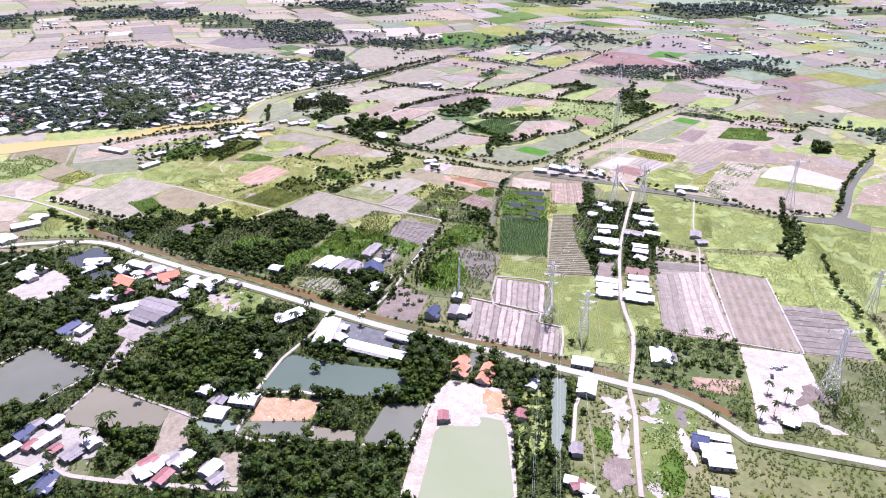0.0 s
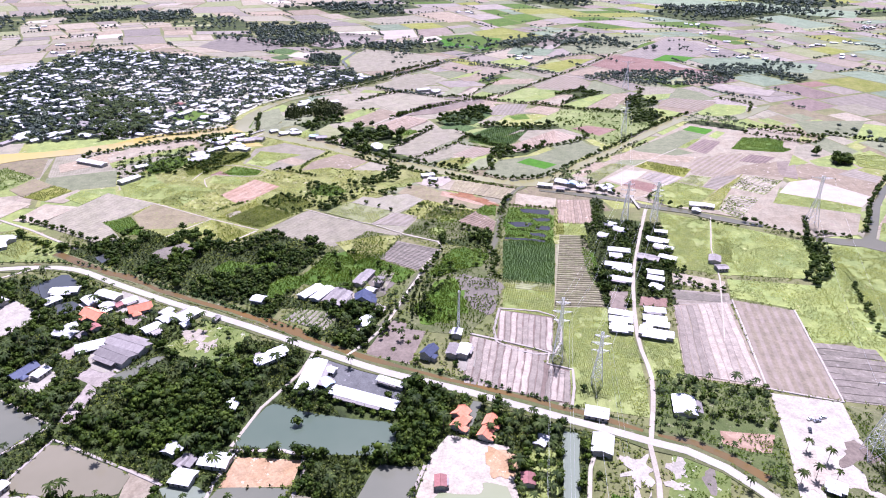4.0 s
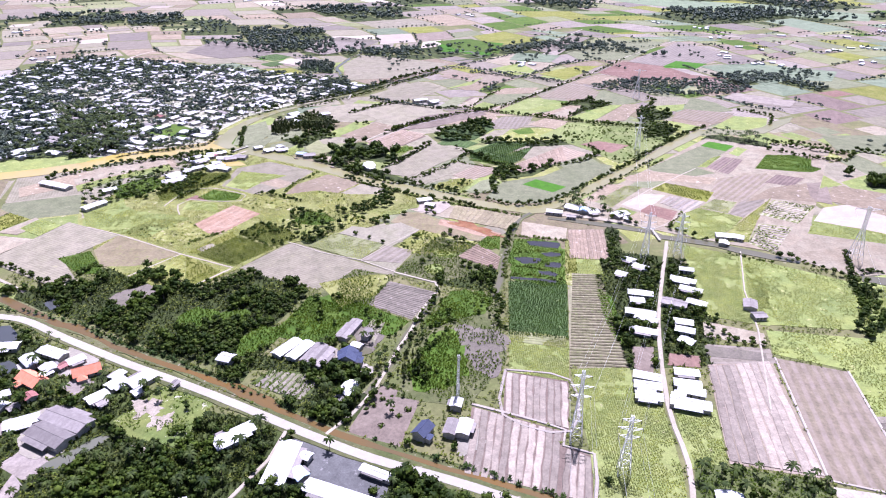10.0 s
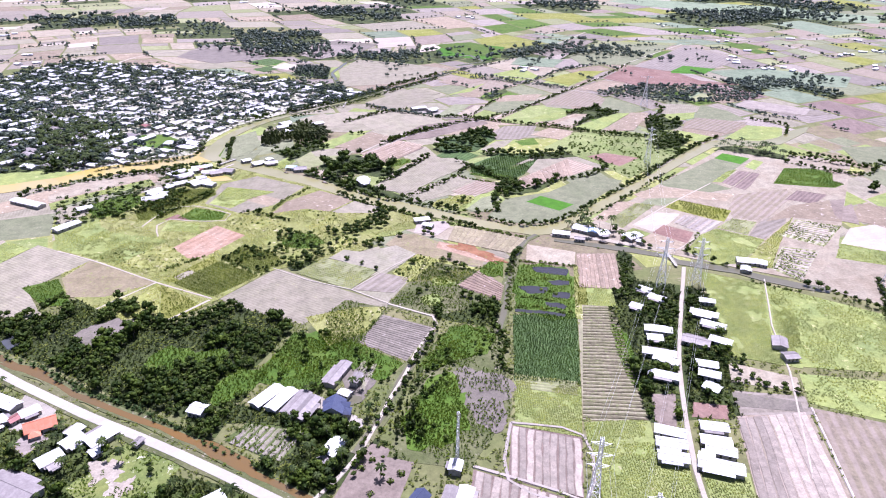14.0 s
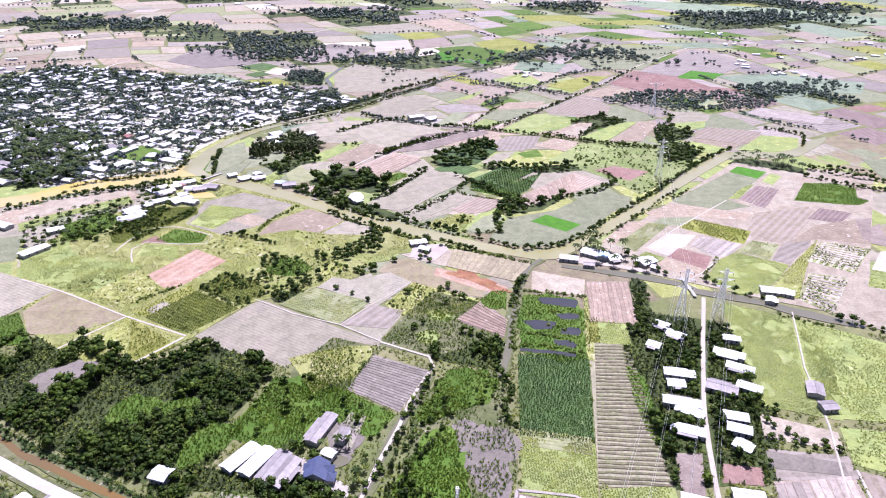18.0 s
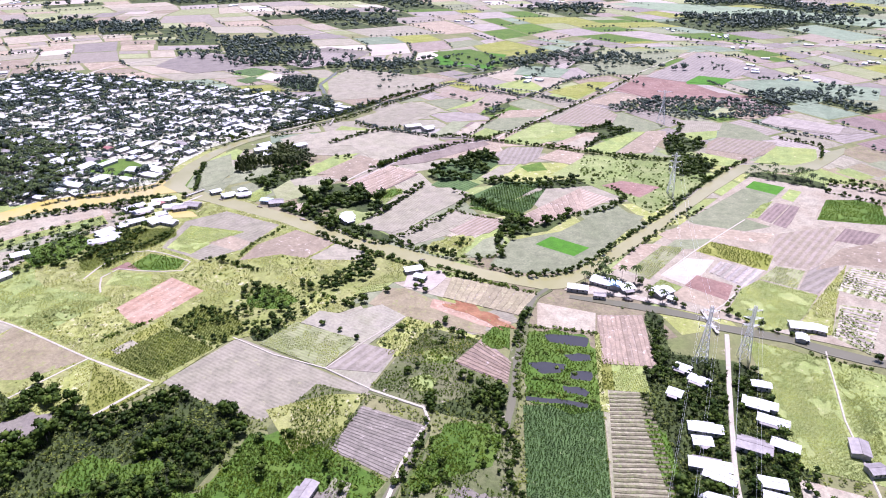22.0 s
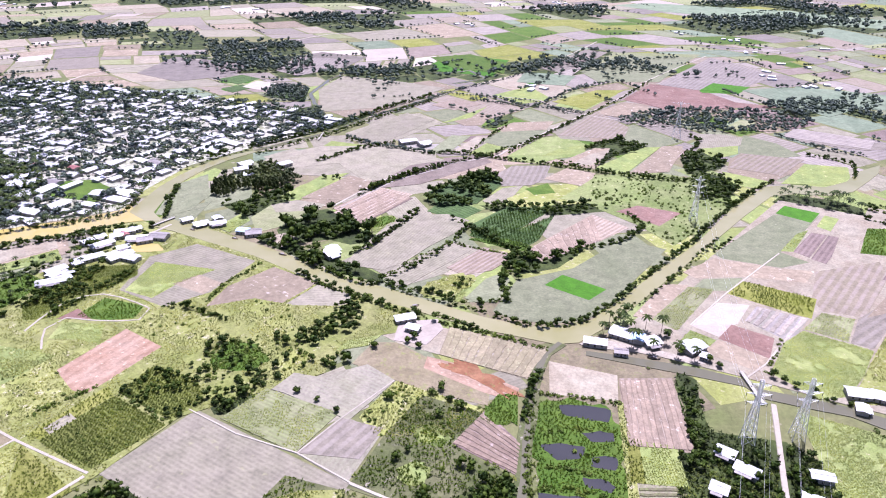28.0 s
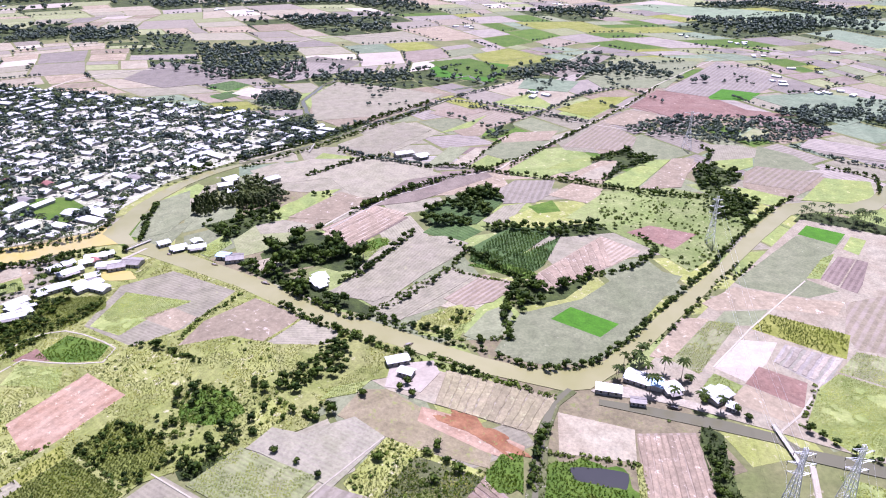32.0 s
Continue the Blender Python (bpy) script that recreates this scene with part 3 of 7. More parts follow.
FAR = {
    "broad": [broad(50 + i, 11, 2, 1.25, 1.15, 0.56) for i in range(4)],
    "palm": [palm(60 + i, 8) for i in range(3)],
    "slim": [broad(70 + i, 12, 2, 1.9, 0.8, 0.5) for i in range(3)],
    "nipa": [nipa(80 + i, 7) for i in range(3)],
    "bush": [bush(90 + i, 7) for i in range(3)],
}
STEM = {"broad": (0.8, 0.06), "palm": (2.4, 0.045), "slim": (2.0, 0.05)}


def sward(kind, pts, spacing, height, cover=0.0, rows=False, between=False):
    """Crop or weeds: small clumps of upright blades all over a plot, in rows or where the growth is thick."""
    rng = np.random.default_rng(int(abs(area2(pts))) % 9999)
    p = np.array(pts, float)
    lo, hi = p.min(0), p.max(0)
    gx, gy = np.meshgrid(np.arange(lo[0], hi[0], spacing), np.arange(lo[1], hi[1], spacing * (0.7 if rows else 1.0)))
    q = np.column_stack((gx.ravel(), gy.ravel())) + rng.uniform(-0.5, 0.5, (gx.size, 2)) * spacing * (np.array((0.25, 1.0)) if rows else 1.0)
    q = q[inside(pts, q)]
    if len(q):
        q = clear(q, True) if between is True else clear(q, None)
    if between == "own":
        for wet, other in OPEN_LAND:
            if other is not pts and len(q):
                q = q[~inside(other, q)]
    if cover and len(q):
        thick = np.array([noise.noise((x * 0.055, y * 0.055, 2.0)) + 0.6 * noise.noise((x * 0.2, y * 0.2, 5.0)) for x, y in q])
        q = q[thick > np.quantile(thick, cover)]
    n = len(q)
    if n < 4:
        return None
    blades = 5
    a = rng.uniform(0, 6.28, (n, blades))
    w = spacing * rng.uniform(0.25, 0.42, (n, blades)) * 1.1
    h = height * rng.uniform(0.5, 1.15, (n, blades))
    d = spacing * rng.uniform(0.1, 0.55, (n, blades))
    z0 = 0.28
    base = np.stack((q[:, 0, None] + np.cos(a) * d * 0.4, q[:, 1, None] + np.sin(a) * d * 0.4), -1)
    side = np.stack((-np.sin(a), np.cos(a)), -1) * w[..., None] * 0.5
    tip = np.stack((q[:, 0, None] + np.cos(a) * d * 1.4, q[:, 1, None] + np.sin(a) * d * 1.4), -1)
    V = np.empty((n, blades, 3, 3))
    V[:, :, 0, :2], V[:, :, 1, :2], V[:, :, 2, :2] = base - side, base + side, tip
    V[:, :, 0, 2], V[:, :, 1, 2], V[:, :, 2, 2] = z0 + 0.25 * h, z0 + 0.25 * h, z0 + h
    return tri_mesh("crop_plants" if rows else "weeds", V.reshape(-1, 3), np.arange(n * blades * 3).reshape(-1, 3), ["leaf_" + kind], None,
                    {"cane": "dense upright dark green cane blades", "olive": "leafy olive green crop plants", "crop": "low light green crop plants", "weed": "tangled green weeds and grass", "under": "shrubs and weeds under the trees", "rough": "rough grass and weeds between the plots", "straw": "dry pale tall weeds"}[kind], "crop" if rows else "weeds")


def tri_mesh(name, V, F, mats, M, label, category):
    me = bpy.data.meshes.new(name)
    me.vertices.add(len(V)), me.loops.add(3 * len(F)), me.polygons.add(len(F))
    me.vertices.foreach_set("co", V.ravel())
    me.loops.foreach_set("vertex_index", F.ravel().astype(np.int32))
    me.polygons.foreach_set("loop_start", np.arange(0, 3 * len(F), 3, dtype=np.int32))
    for m in mats:
        me.materials.append(MATS[m])
    if M is not None:
        me.polygons.foreach_set("material_index", M.astype(np.int32))
    me.update(calc_edges=True)
    return tagged(new(name, me), label, category, kind="stuff")


def beds(style, n, gap, quad):
    """Raised beds side by side across a plot: from its first edge to the edge opposite."""
    a, b, c, d = [np.array(p, float) for p in quad]
    top = 0.55
    patch = tagged(new("bed_plot"), "plot of long raised planting beds with sunken furrows", "planting beds", kind="structure")
    patch.matrix_basis = pose(a[0], a[1], 0)
    for i in range(n):
        u, v = (i + gap * random.uniform(0.3, 0.6)) / n, (i + 1 - gap * random.uniform(0.3, 0.6)) / n
        V, F = [], []
        m = 6
        for j in range(m + 1):
            s = j / m
            wob = random.uniform(-0.12, 0.12) / n
            l = (a + (b - a) * (u + wob)) * (1 - s) + (d + (c - d) * (u + wob)) * s - a
            r = (a + (b - a) * (v + wob)) * (1 - s) + (d + (c - d) * (v + wob)) * s - a
            e = (r - l) * min(0.2, 0.3 / (np.linalg.norm(r - l) + 1e-6))
            z = top + random.uniform(-0.05, 0.05)
            V += [(*(l - e * 0.3), 0.15), (*(l + e), z), (*(r - e), z), (*(r + e * 0.3), 0.15)]
        for j in range(m):
            o, q = 4 * j, 4 * j + 4
            F += [(o + k, o + k + 1, q + k + 1, q + k)[::-1] for k in range(3)]
        F += [(3, 2, 1, 0), (4 * m, 4 * m + 1, 4 * m + 2, 4 * m + 3)]
        ob = part("raised_bed", V, F, style, patch)
        for f in ob.data.polygons:
            if f.normal.z < -0.5:
                f.flip()
    return patch


def sown(name, spots, label, category, base=0.25):
    """One joined mesh of many plants: spots are (kind, x, y, radius)."""
    if not spots:
        return None
    rng = np.random.default_rng(len(spots))
    VV, FF, MM, o = [], [], [], 0
    kinds = sorted({s[0] for s in spots})
    # far woods and plants past y 1150 take the haze-tinted leaf colour
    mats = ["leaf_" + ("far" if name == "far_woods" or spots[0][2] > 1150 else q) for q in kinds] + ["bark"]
    for kind, x, y, r in spots:
        pool = FAR[kind] if y > 980 else CROWNS[kind]
        v, f = pool[rng.integers(len(pool))]
        a = rng.uniform(0, 6.28)
        ca, sa = math.cos(a) * r, math.sin(a) * r
        h = r * rng.uniform(0.85, 1.2)
        w = np.empty_like(v)
        w[:, 0], w[:, 1], w[:, 2] = v[:, 0] * ca - v[:, 1] * sa + x, v[:, 0] * sa + v[:, 1] * ca + y, v[:, 2] * h + base
        VV.append(w), FF.append(f + o), MM.append(np.full(len(f), kinds.index(kind)))
        o += len(v)
        if kind in STEM and y < 980:
            v, f = trunk_of(STEM[kind][0], STEM[kind][1], 0.0, 4)
            w = v * (r, r, h) + (x, y, base - 0.3)
            VV.append(w), FF.append(f + o), MM.append(np.full(len(f), len(mats) - 1))
            o += len(v)
    return tri_mesh(name, np.vstack(VV), np.vstack(FF), mats, np.concatenate(MM), label, category)


def spread(pts, per_hectare, seed):
    """Random spots in a polygon, kept apart from one another."""
    rng = np.random.default_rng(seed)
    p = np.array(pts, float)
    lo, hi = p.min(0), p.max(0)
    count = int(abs(area2(pts)) / 2 / 10000 * per_hectare)
    gap = 0.62 * math.sqrt(10000 / per_hectare)
    cell, kept = {}, []
    for _ in range(14):
        q = rng.uniform(lo, hi, (max(60, count * 2), 2))
        for x, y in q[inside(pts, q)]:
            i, j = int(x // gap), int(y // gap)
            near = [s for a in (-1, 0, 1) for b in (-1, 0, 1) for s in cell.get((i + a, j + b), ())]
            if all((x - s[0]) ** 2 + (y - s[1]) ** 2 > gap * gap for s in near):
                cell.setdefault((i, j), []).append((x, y))
                kept.append((x, y))
                if len(kept) >= count:
                    return kept
    return kept


GREENERY = {"broad": ("wood", "dense dark green broadleaf trees with uneven crowns"), "palm": ("palm_grove", "coconut palms with arching dark green fronds"),
            "nipa": ("nipa_palms", "low trunkless palms in a dense dark green stand"), "slim": ("plantation", "planted slim grey-green trees in a close stand"),
            "bush": ("scrub", "low yellow-green bushes on rough ground")}


def clear(spots, fields_too=False):
    """The spots that lie on no road, pond or building, nor on fields if so wished."""
    q = np.array(spots, float).reshape(-1, 2)
    ok = np.ones(len(q), bool)
    lo, hi = q.min(0) - 30, q.max(0) + 30
    for x, y, r in BLOCKED:
        if lo[0] < x < hi[0] and lo[1] < y < hi[1]:
            ok &= (q[:, 0] - x) ** 2 + (q[:, 1] - y) ** 2 > r * r
    for wet, pts in OPEN_LAND:
        if wet is True or fields_too or (wet and fields_too is not None):
            ok &= ~inside(pts, q)
    return q[ok]


def woods(kind, per_hectare, size, pts, fill=False):
    global sowings
    sowings += 1
    rng = np.random.default_rng(1000 + sowings)
    spots = spread(pts, per_hectare, sowings)
    if not spots:
        return None
    s = [(kind, x, y, size * 0.5 * (rng.uniform(0.35, 1.0) + (rng.random() < 0.25) * 0.5 if kind == "bush" else rng.uniform(0.55, 1.15) + (rng.random() < 0.15) * 0.5)) for x, y in clear(spots, fill)
         if (kind != "bush" or noise.noise((x * 0.045, y * 0.045, 3.0)) > rng.uniform(-0.45, 0.1)) and (kind != "broad" or per_hectare < 150 or noise.noise((x * 0.035, y * 0.035, 9.0)) < 0.16)]
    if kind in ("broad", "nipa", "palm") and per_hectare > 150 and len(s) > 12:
        # weed floor whose dark tone carries part of the tree shade
        slab("undergrowth", pts, 0.145 + 0.0001 * sowings, "undergrowth", label="tangle of weeds under the trees, darkened in colour for their shade", category="undergrowth")
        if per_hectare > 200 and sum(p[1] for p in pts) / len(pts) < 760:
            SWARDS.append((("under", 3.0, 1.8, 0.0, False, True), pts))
    return sown(GREENERY[kind][0], s, GREENERY[kind][1], GREENERY[kind][0].replace("_", " "))


TREES = {}


def tree(kind, x, y, size):
    """A single tree, a copy of one of a few of its kind."""
    i = random.randrange(3)
    if (kind, i) not in TREES:
        top = new({"broad": "broadleaf_tree", "palm": "coconut_palm", "slim": "slender_tree", "nipa": "nipa_palm", "bush": "bush"}[kind])
        tagged(top, {"broad": "broadleaf tree with a dense dark green crown", "palm": "coconut palm with a bare stem and arching fronds", "slim": "slender tree with an airy grey-green crown",
                     "nipa": "low trunkless palm with rising fronds", "bush": "rounded yellow-green bush on rough ground"}[kind], "bush" if kind == "bush" else "tree", group=kind + " trees")
        v, f = CROWNS[kind][i]
        part("crown", v, f, "leaf_" + kind, top)
        if kind in STEM:
            v, f = trunk_of(STEM[kind][0], STEM[kind][1], 0, 6)
            part("trunk", v, f, "bark", top)
        else:
            v, f = trunk_of(0.4, 0.1, 0, 5)
            part("stem", v, f, "bark", top)
        TREES[kind, i] = top
        first = True
    else:
        first = False
    s = size * 0.5 * random.uniform(0.8, 1.2)
    m = pose(x, y, 0.2, 0, 0, random.uniform(0, 360)) @ Matrix.Diagonal((s, s, s * random.uniform(0.9, 1.15), 1))
    if first:
        TREES[kind, i].matrix_basis = m
        return TREES[kind, i]
    ob = TREES[kind, i]
    keep = ob.scale.copy()
    ob.scale = (1, 1, 1)
    c = copy_thing(ob, m)
    ob.scale = keep
    return c


def tree_row(kind, step, size, pts):
    c = curve_points(pts, step)
    spots = [(p[0] + random.uniform(-1.6, 1.6), p[1] + random.uniform(-1.6, 1.6)) for p in c if random.random() < 0.93]
    if sum(p[1] for p in pts) / len(pts) > 505:
        plants = [(kind, x, y, size * 0.5 * random.uniform(0.5, 1.3)) for x, y in spots]
        # undergrowth between the stems
        plants += [("bush", p[0] + random.uniform(-2.2, 2.2), p[1] + random.uniform(-2.2, 2.2), size * random.uniform(0.2, 0.42)) for p in curve_points(pts, step * 0.7) if random.random() < 0.75]
        return sown("tree_line", plants, "line of dark green trees and bushes along a bank", "tree line")
    for x, y in spots:
        tree(kind, x, y, size * random.uniform(0.8, 1.15))


# ---- houses ----
HOUSE_WORDS = {"white": "low house with a pale corrugated metal roof", "tin": "long shed with a weathered grey tin roof", "redtin": "small house with a rusty red metal roof",
               "orange": "small house with an orange clay tile roof", "bluetile": "villa with a dark blue tiled roof", "blue": "small building with a light blue metal roof"}


def gable(L, W, h, over=0.5, rise=0.24, t=0.14):
    """Two roof slopes and the ridge cap."""
    a, b, top = L / 2 + over, W / 2 + over, h + W * rise / 2 + 0.05
    low = top - b * rise
    out = []
    for s in (1, -1):
        v = [(-a, 0, top), (a, 0, top), (a, s * b, low), (-a, s * b, low), (-a, 0, top - t), (a, 0, top - t), (a, s * b, low - t), (-a, s * b, low - t)]
        f = [(0, 1, 2, 3), (7, 6, 5, 4), (3, 2, 6, 7), (0, 3, 7, 4), (1, 5, 6, 2)]
        out.append((v, f if s < 0 else [q[::-1] for q in f]))
    cap = bar((-a - 0.05, 0, top), (a + 0.05, 0, top), 0.16, None, 6)
    return out, cap


def hip(L, W, h, over=0.6, rise=0.42):
    a, b, top = L / 2 + over, W / 2 + over, h + W * rise / 2
    r = max(0.2, a - b)
    v = [(-a, -b, h - 0.2), (a, -b, h - 0.2), (a, b, h - 0.2), (-a, b, h - 0.2), (-r, 0, top), (r, 0, top)]
    return v, [(0, 1, 5, 4), (1, 2, 5), (2, 3, 4, 5), (3, 0, 4), (3, 2, 1, 0)]


def house(style, x, y, L, W, h, angle, far=False):
    if W > L and not far:
        L, W, angle = W, L, angle + 90
    name = {"tin": "shed", "bluetile": "villa"}.get(style, "house")
    if max(L, W) > 25:
        name = "warehouse"
    top = tagged(new(name), ("long " if L > 25 else "") + HOUSE_WORDS[style].replace("long ", ""), "building", group="village houses" if far else "houses along the road")
    top.matrix_basis = pose(x, y, 0.35, 0, 0, angle)
    BLOCKED.append((x, y, max(L, W) * 0.42))
    rise = {"orange": 0.6, "bluetile": 0.6}.get(style, 0.24)
    a, b, g = L / 2, W / 2, h + W * rise / 2
    part("wall", [(-a, -b, -0.6), (a, -b, -0.6), (a, b, -0.6), (-a, b, -0.6), (-a, -b, h), (a, -b, h), (a, b, h), (-a, b, h), (-a, 0, g), (a, 0, g)],
         [(0, 1, 5, 4), (2, 3, 7, 6), (1, 2, 6, 9, 5), (3, 0, 4, 8, 7), (4, 5, 9, 8), (6, 7, 8, 9)], "plaster", top)
    slopes, cap = gable(L, W, h, 0.75 if style in ("orange", "bluetile") else 0.65, rise)
    if far:
        part("roof", *joined(slopes), "roof_" + style, top)
        return top
    for v, f in slopes:
        part("roof_slope", v, f, "roof_" + style, top)
    if (round(x) + round(y)) % 3 != 1 and style != "orange":
        s = 1 if (round(x) * 7 + round(y)) % 2 else -1
        v, f = box(-L * 0.42, L * 0.3, b, b + W * 0.35, 0, 0.12)
        part("lean_to_roof", [(p[0], s * p[1], p[2] + h - 0.25 - 0.22 * (p[1] - b)) for p in v], [q[::-1] for q in f] if s < 0 else f, "roof_tin" if round(x) % 2 else "roof_" + style, top)
        for u in (-0.4, 0.28):
            part("post", *bar((u * L, s * (b + W * 0.33), -0.6), (u * L, s * (b + W * 0.33), h - 0.3 - 0.075 * W), 0.08), "bark", top)
    part("ridge_cap", *cap, "roof_" + style, top)
    for s in (-1, 1):
        d = part("door" if s < 0 else "back_door", *box(-0.5, 0.5, s * b - 0.04, s * b + 0.04, 0, 2.1), "joinery", top)
        for u in (-0.3, 0.3):
            part("window", *box(u * L - 0.6, u * L + 0.6, s * b - 0.05, s * b + 0.05, 0.9, 2.1), "glass_dark", top)
    if style == "bluetile" and W > 8:
        # a cross gable over the entrance and its white gable wall
        cross = L * 0.36
        for v, f in gable(W + 4.0, cross, h, 0.6, 0.75)[0]:
            part("cross_gable_slope", [(L * 0.16 - p[1], p[0] - 1.2, p[2]) for p in v], f, "roof_bluetile", top)
        e = -W / 2 - 2.9
        part("gable_wall", [(L * 0.16 - cross / 2, e, -0.6), (L * 0.16 + cross / 2, e, -0.6), (L * 0.16 + cross / 2, e, h), (L * 0.16, e, h + cross * 0.375), (L * 0.16 - cross / 2, e, h),
                            (L * 0.16 - cross / 2, -b + 0.2, -0.6), (L * 0.16 + cross / 2, -b + 0.2, -0.6), (L * 0.16 + cross / 2, -b + 0.2, h), (L * 0.16, -b + 0.2, h + cross * 0.375), (L * 0.16 - cross / 2, -b + 0.2, h)],
             [(0, 1, 2, 3, 4), (1, 6, 7, 2), (5, 0, 4, 9)], "plaster", top, "white painted gable wall")
        part("gable_window", *box(L * 0.16 - 0.7, L * 0.16 + 0.7, e - 0.06, e + 0.02, 0.9, 2.4), "glass_dark", top)
    if style in ("bluetile", "orange"):
        v, f = hip(W * 0.55, W * 0.5, h * 0.72, 0.4, 0.6)
        part("porch_roof", [(p[0] - L * 0.22, p[1] - b - W * 0.18, p[2]) for p in v], f, "roof_" + style, top)
        part("porch_wall", *box(-L * 0.22 - W * 0.25, -L * 0.22 + W * 0.25, -b - W * 0.4, -b - 0.01, -0.6, h * 0.7), "plaster", top)
    return top


# ---- pylons and cables ----
def lattice(top, h, w0, w1, waist, name="leg"):
    """Four tapering legs with cross bracing: w0 wide at the ground, w1 from the waist up."""
    ring = lambda z: (w0 + (w1 - w0) * min(1, z / (h * waist))) / 2
    for sx in (-1, 1):
        for sy in (-1, 1):
            pts = [(sx * ring(z), sy * ring(z), z) for z in (-0.6, h * waist, h)]
            part(name, *joined([bar(pts[0], pts[1], 0.2), bar(pts[1], pts[2], 0.16)]), "steel", top)
    zs, z = [0.0], 0.0
    while z < h:
        z += max(2.0, 2 * ring(z) * 0.9)
        zs.append(min(z, h))
    bits = []
    for face in range(4):
        for z0, z1 in zip(zs, zs[1:]):
            r0, r1 = ring(z0), ring(z1)
            c = lambda s, r, z: ((s * r, r, z), (r, s * r, z), (s * r, -r, z), (-r, s * r, z))[face]
            bits += [bar(c(-1, r0, z0), c(1, r1, z1), 0.08), bar(c(1, r0, z0), c(-1, r1, z1), 0.08), bar(c(-1, r1, z1), c(1, r1, z1), 0.07)]
    tagged(part("bracing", *joined(bits), "steel", top), kind="stuff")


PYLONS = {}


def pylon(kind, x, y, h):
    top = tagged(new("pylon"), "tall grey steel lattice transmission pylon", "pylon", group="pylons")
    top.matrix_basis = pose(x, y, 0.3, 0, 0, -8)
    wide = kind == "wide"
    lattice(top, h, 10 if wide else 6.5, 2.0 if wide else 1.5, 0.62 if wide else 0.75)
    ends = []
    for i, z in enumerate((h * 0.97,) if wide else (h * 0.66, h * 0.8, h * 0.94)):
        s = 10 if wide else (5.0, 6.0, 4.5)[i]
        for q in (-1, 1):
            tip = (q * s, 0, z)
            part("crossarm", *joined([bar((0, d, z + e), tip, 0.1) for d in (-0.8, 0.8) for e in (0.0, -1.6)]), "steel", top)
            ins = part("insulator", *bar(tip, (tip[0], 0, z - 2.2), 0.14, None, 6), "glass_dark", top, "dark hanging insulator string")
            ends.append((x + tip[0] * 0.99, y - tip[0] * 0.14, z - 1.6))
    PYLONS[x, y] = ends
    return top


def mast(x, y, h):
    top = tagged(new("radio_mast"), "slender white lattice radio mast with panel antennas", "mast")
    top.matrix_basis = pose(x, y, 0.3)
    lattice(top, h, 1.6, 1.0, 0.9)
    for i in range(3):
        a = 2.1 * i
        part("antenna_panel", *box(1.1 * math.cos(a) - 0.2, 1.1 * math.cos(a) + 0.2, 1.1 * math.sin(a) - 0.2, 1.1 * math.sin(a) + 0.2, h - 3.2, h - 0.6), "plaster", top, "white panel antenna")


def cable(a, b, sag):
    pts = [(a[0] + (b[0] - a[0]) * t, a[1] + (b[1] - a[1]) * t, a[2] + (b[2] - a[2]) * t - 4 * sag * t * (1 - t)) for t in [i / 14 for i in range(15)]]
    V = [(p[0] + 0.035 * u, p[1], p[2] + 0.035 * w) for p in pts for u, w in ((-1, -0.6), (1, -0.6), (0, 1))]
    F = [(3 * i + j, 3 * i + (j + 1) % 3, 3 * i + 3 + (j + 1) % 3, 3 * i + 3 + j) for i in range(14) for j in range(3)]
    ob = new("power_cable", mesh_of("power_cable", V, F, "steel"))
    tagged(ob, "thin bare power cable strung between pylons", "cable", group="power cables")


def car(x, y, angle, paint):
    """A parked saloon: body, cabin, windows, four wheels."""
    top = tagged(new("car"), "parked " + paint + " car on bare sand", "car", group="parked cars")
    top.matrix_basis = pose(x, y, GROUND_LOT, 0, 0, angle)
    v = [(sx * x0, sy * y0, z) for z, x0, y0 in ((0.35, 2.1, 0.86), (0.75, 2.15, 0.9), (0.95, 2.0, 0.82)) for sx in (-1, 1) for sy in (-1, 1)]
    f = [(0, 1, 3, 2)] + [tuple(o + k for k in q) for o in (0, 4) for q in ((0, 2, 6, 4), (2, 3, 7, 6), (3, 1, 5, 7), (1, 0, 4, 5))] + [(8, 10, 11, 9)]
    part("body", v, f, "car_" + paint, top)
    v = [(-1.3, -0.78, 0.9), (0.9, -0.78, 0.9), (0.9, 0.78, 0.9), (-1.3, 0.78, 0.9), (-0.9, -0.62, 1.45), (0.35, -0.62, 1.45), (0.35, 0.62, 1.45), (-0.9, 0.62, 1.45)]
    cabin = part("cabin", v, [(0, 1, 5, 4), (1, 2, 6, 5), (2, 3, 7, 6), (3, 0, 4, 7)], "glass_dark", top, "dark tinted windows")
    part("roof", *box(-0.92, 0.37, -0.63, 0.63, 1.44, 1.5), "car_" + paint, top)
    for sx in (-1.3, 1.3):
        for sy in (-0.85, 0.85):
            w = part("wheel", *bar((sx, sy - 0.1, 0.33), (sx, sy + 0.1, 0.33), 0.33, None, 12), "rubber", top)
            part("rim", *bar((sx, sy - 0.11, 0.33), (sx, sy + 0.11, 0.33), 0.2, None, 10), "steel", w, "bright metal rim")
    for sy in (-0.6, 0.6):
        part("headlight", *box(2.08, 2.16, sy - 0.15, sy + 0.15, 0.6, 0.74), "plaster", top)
    return top


GROUND_LOT = 0.185
for paint, c in (("white", (0.75, 0.75, 0.76)), ("grey", (0.22, 0.23, 0.25)), ("dark", (0.04, 0.04, 0.05))):
    k = Nodes("car_" + paint, 0.3, 0.1, 0.5)
    k.color(k.mix(k.noise(k.coord("Object"), 1.0), c, tuple(0.85 * q for q in c)))
k = Nodes("rubber", 0.85)
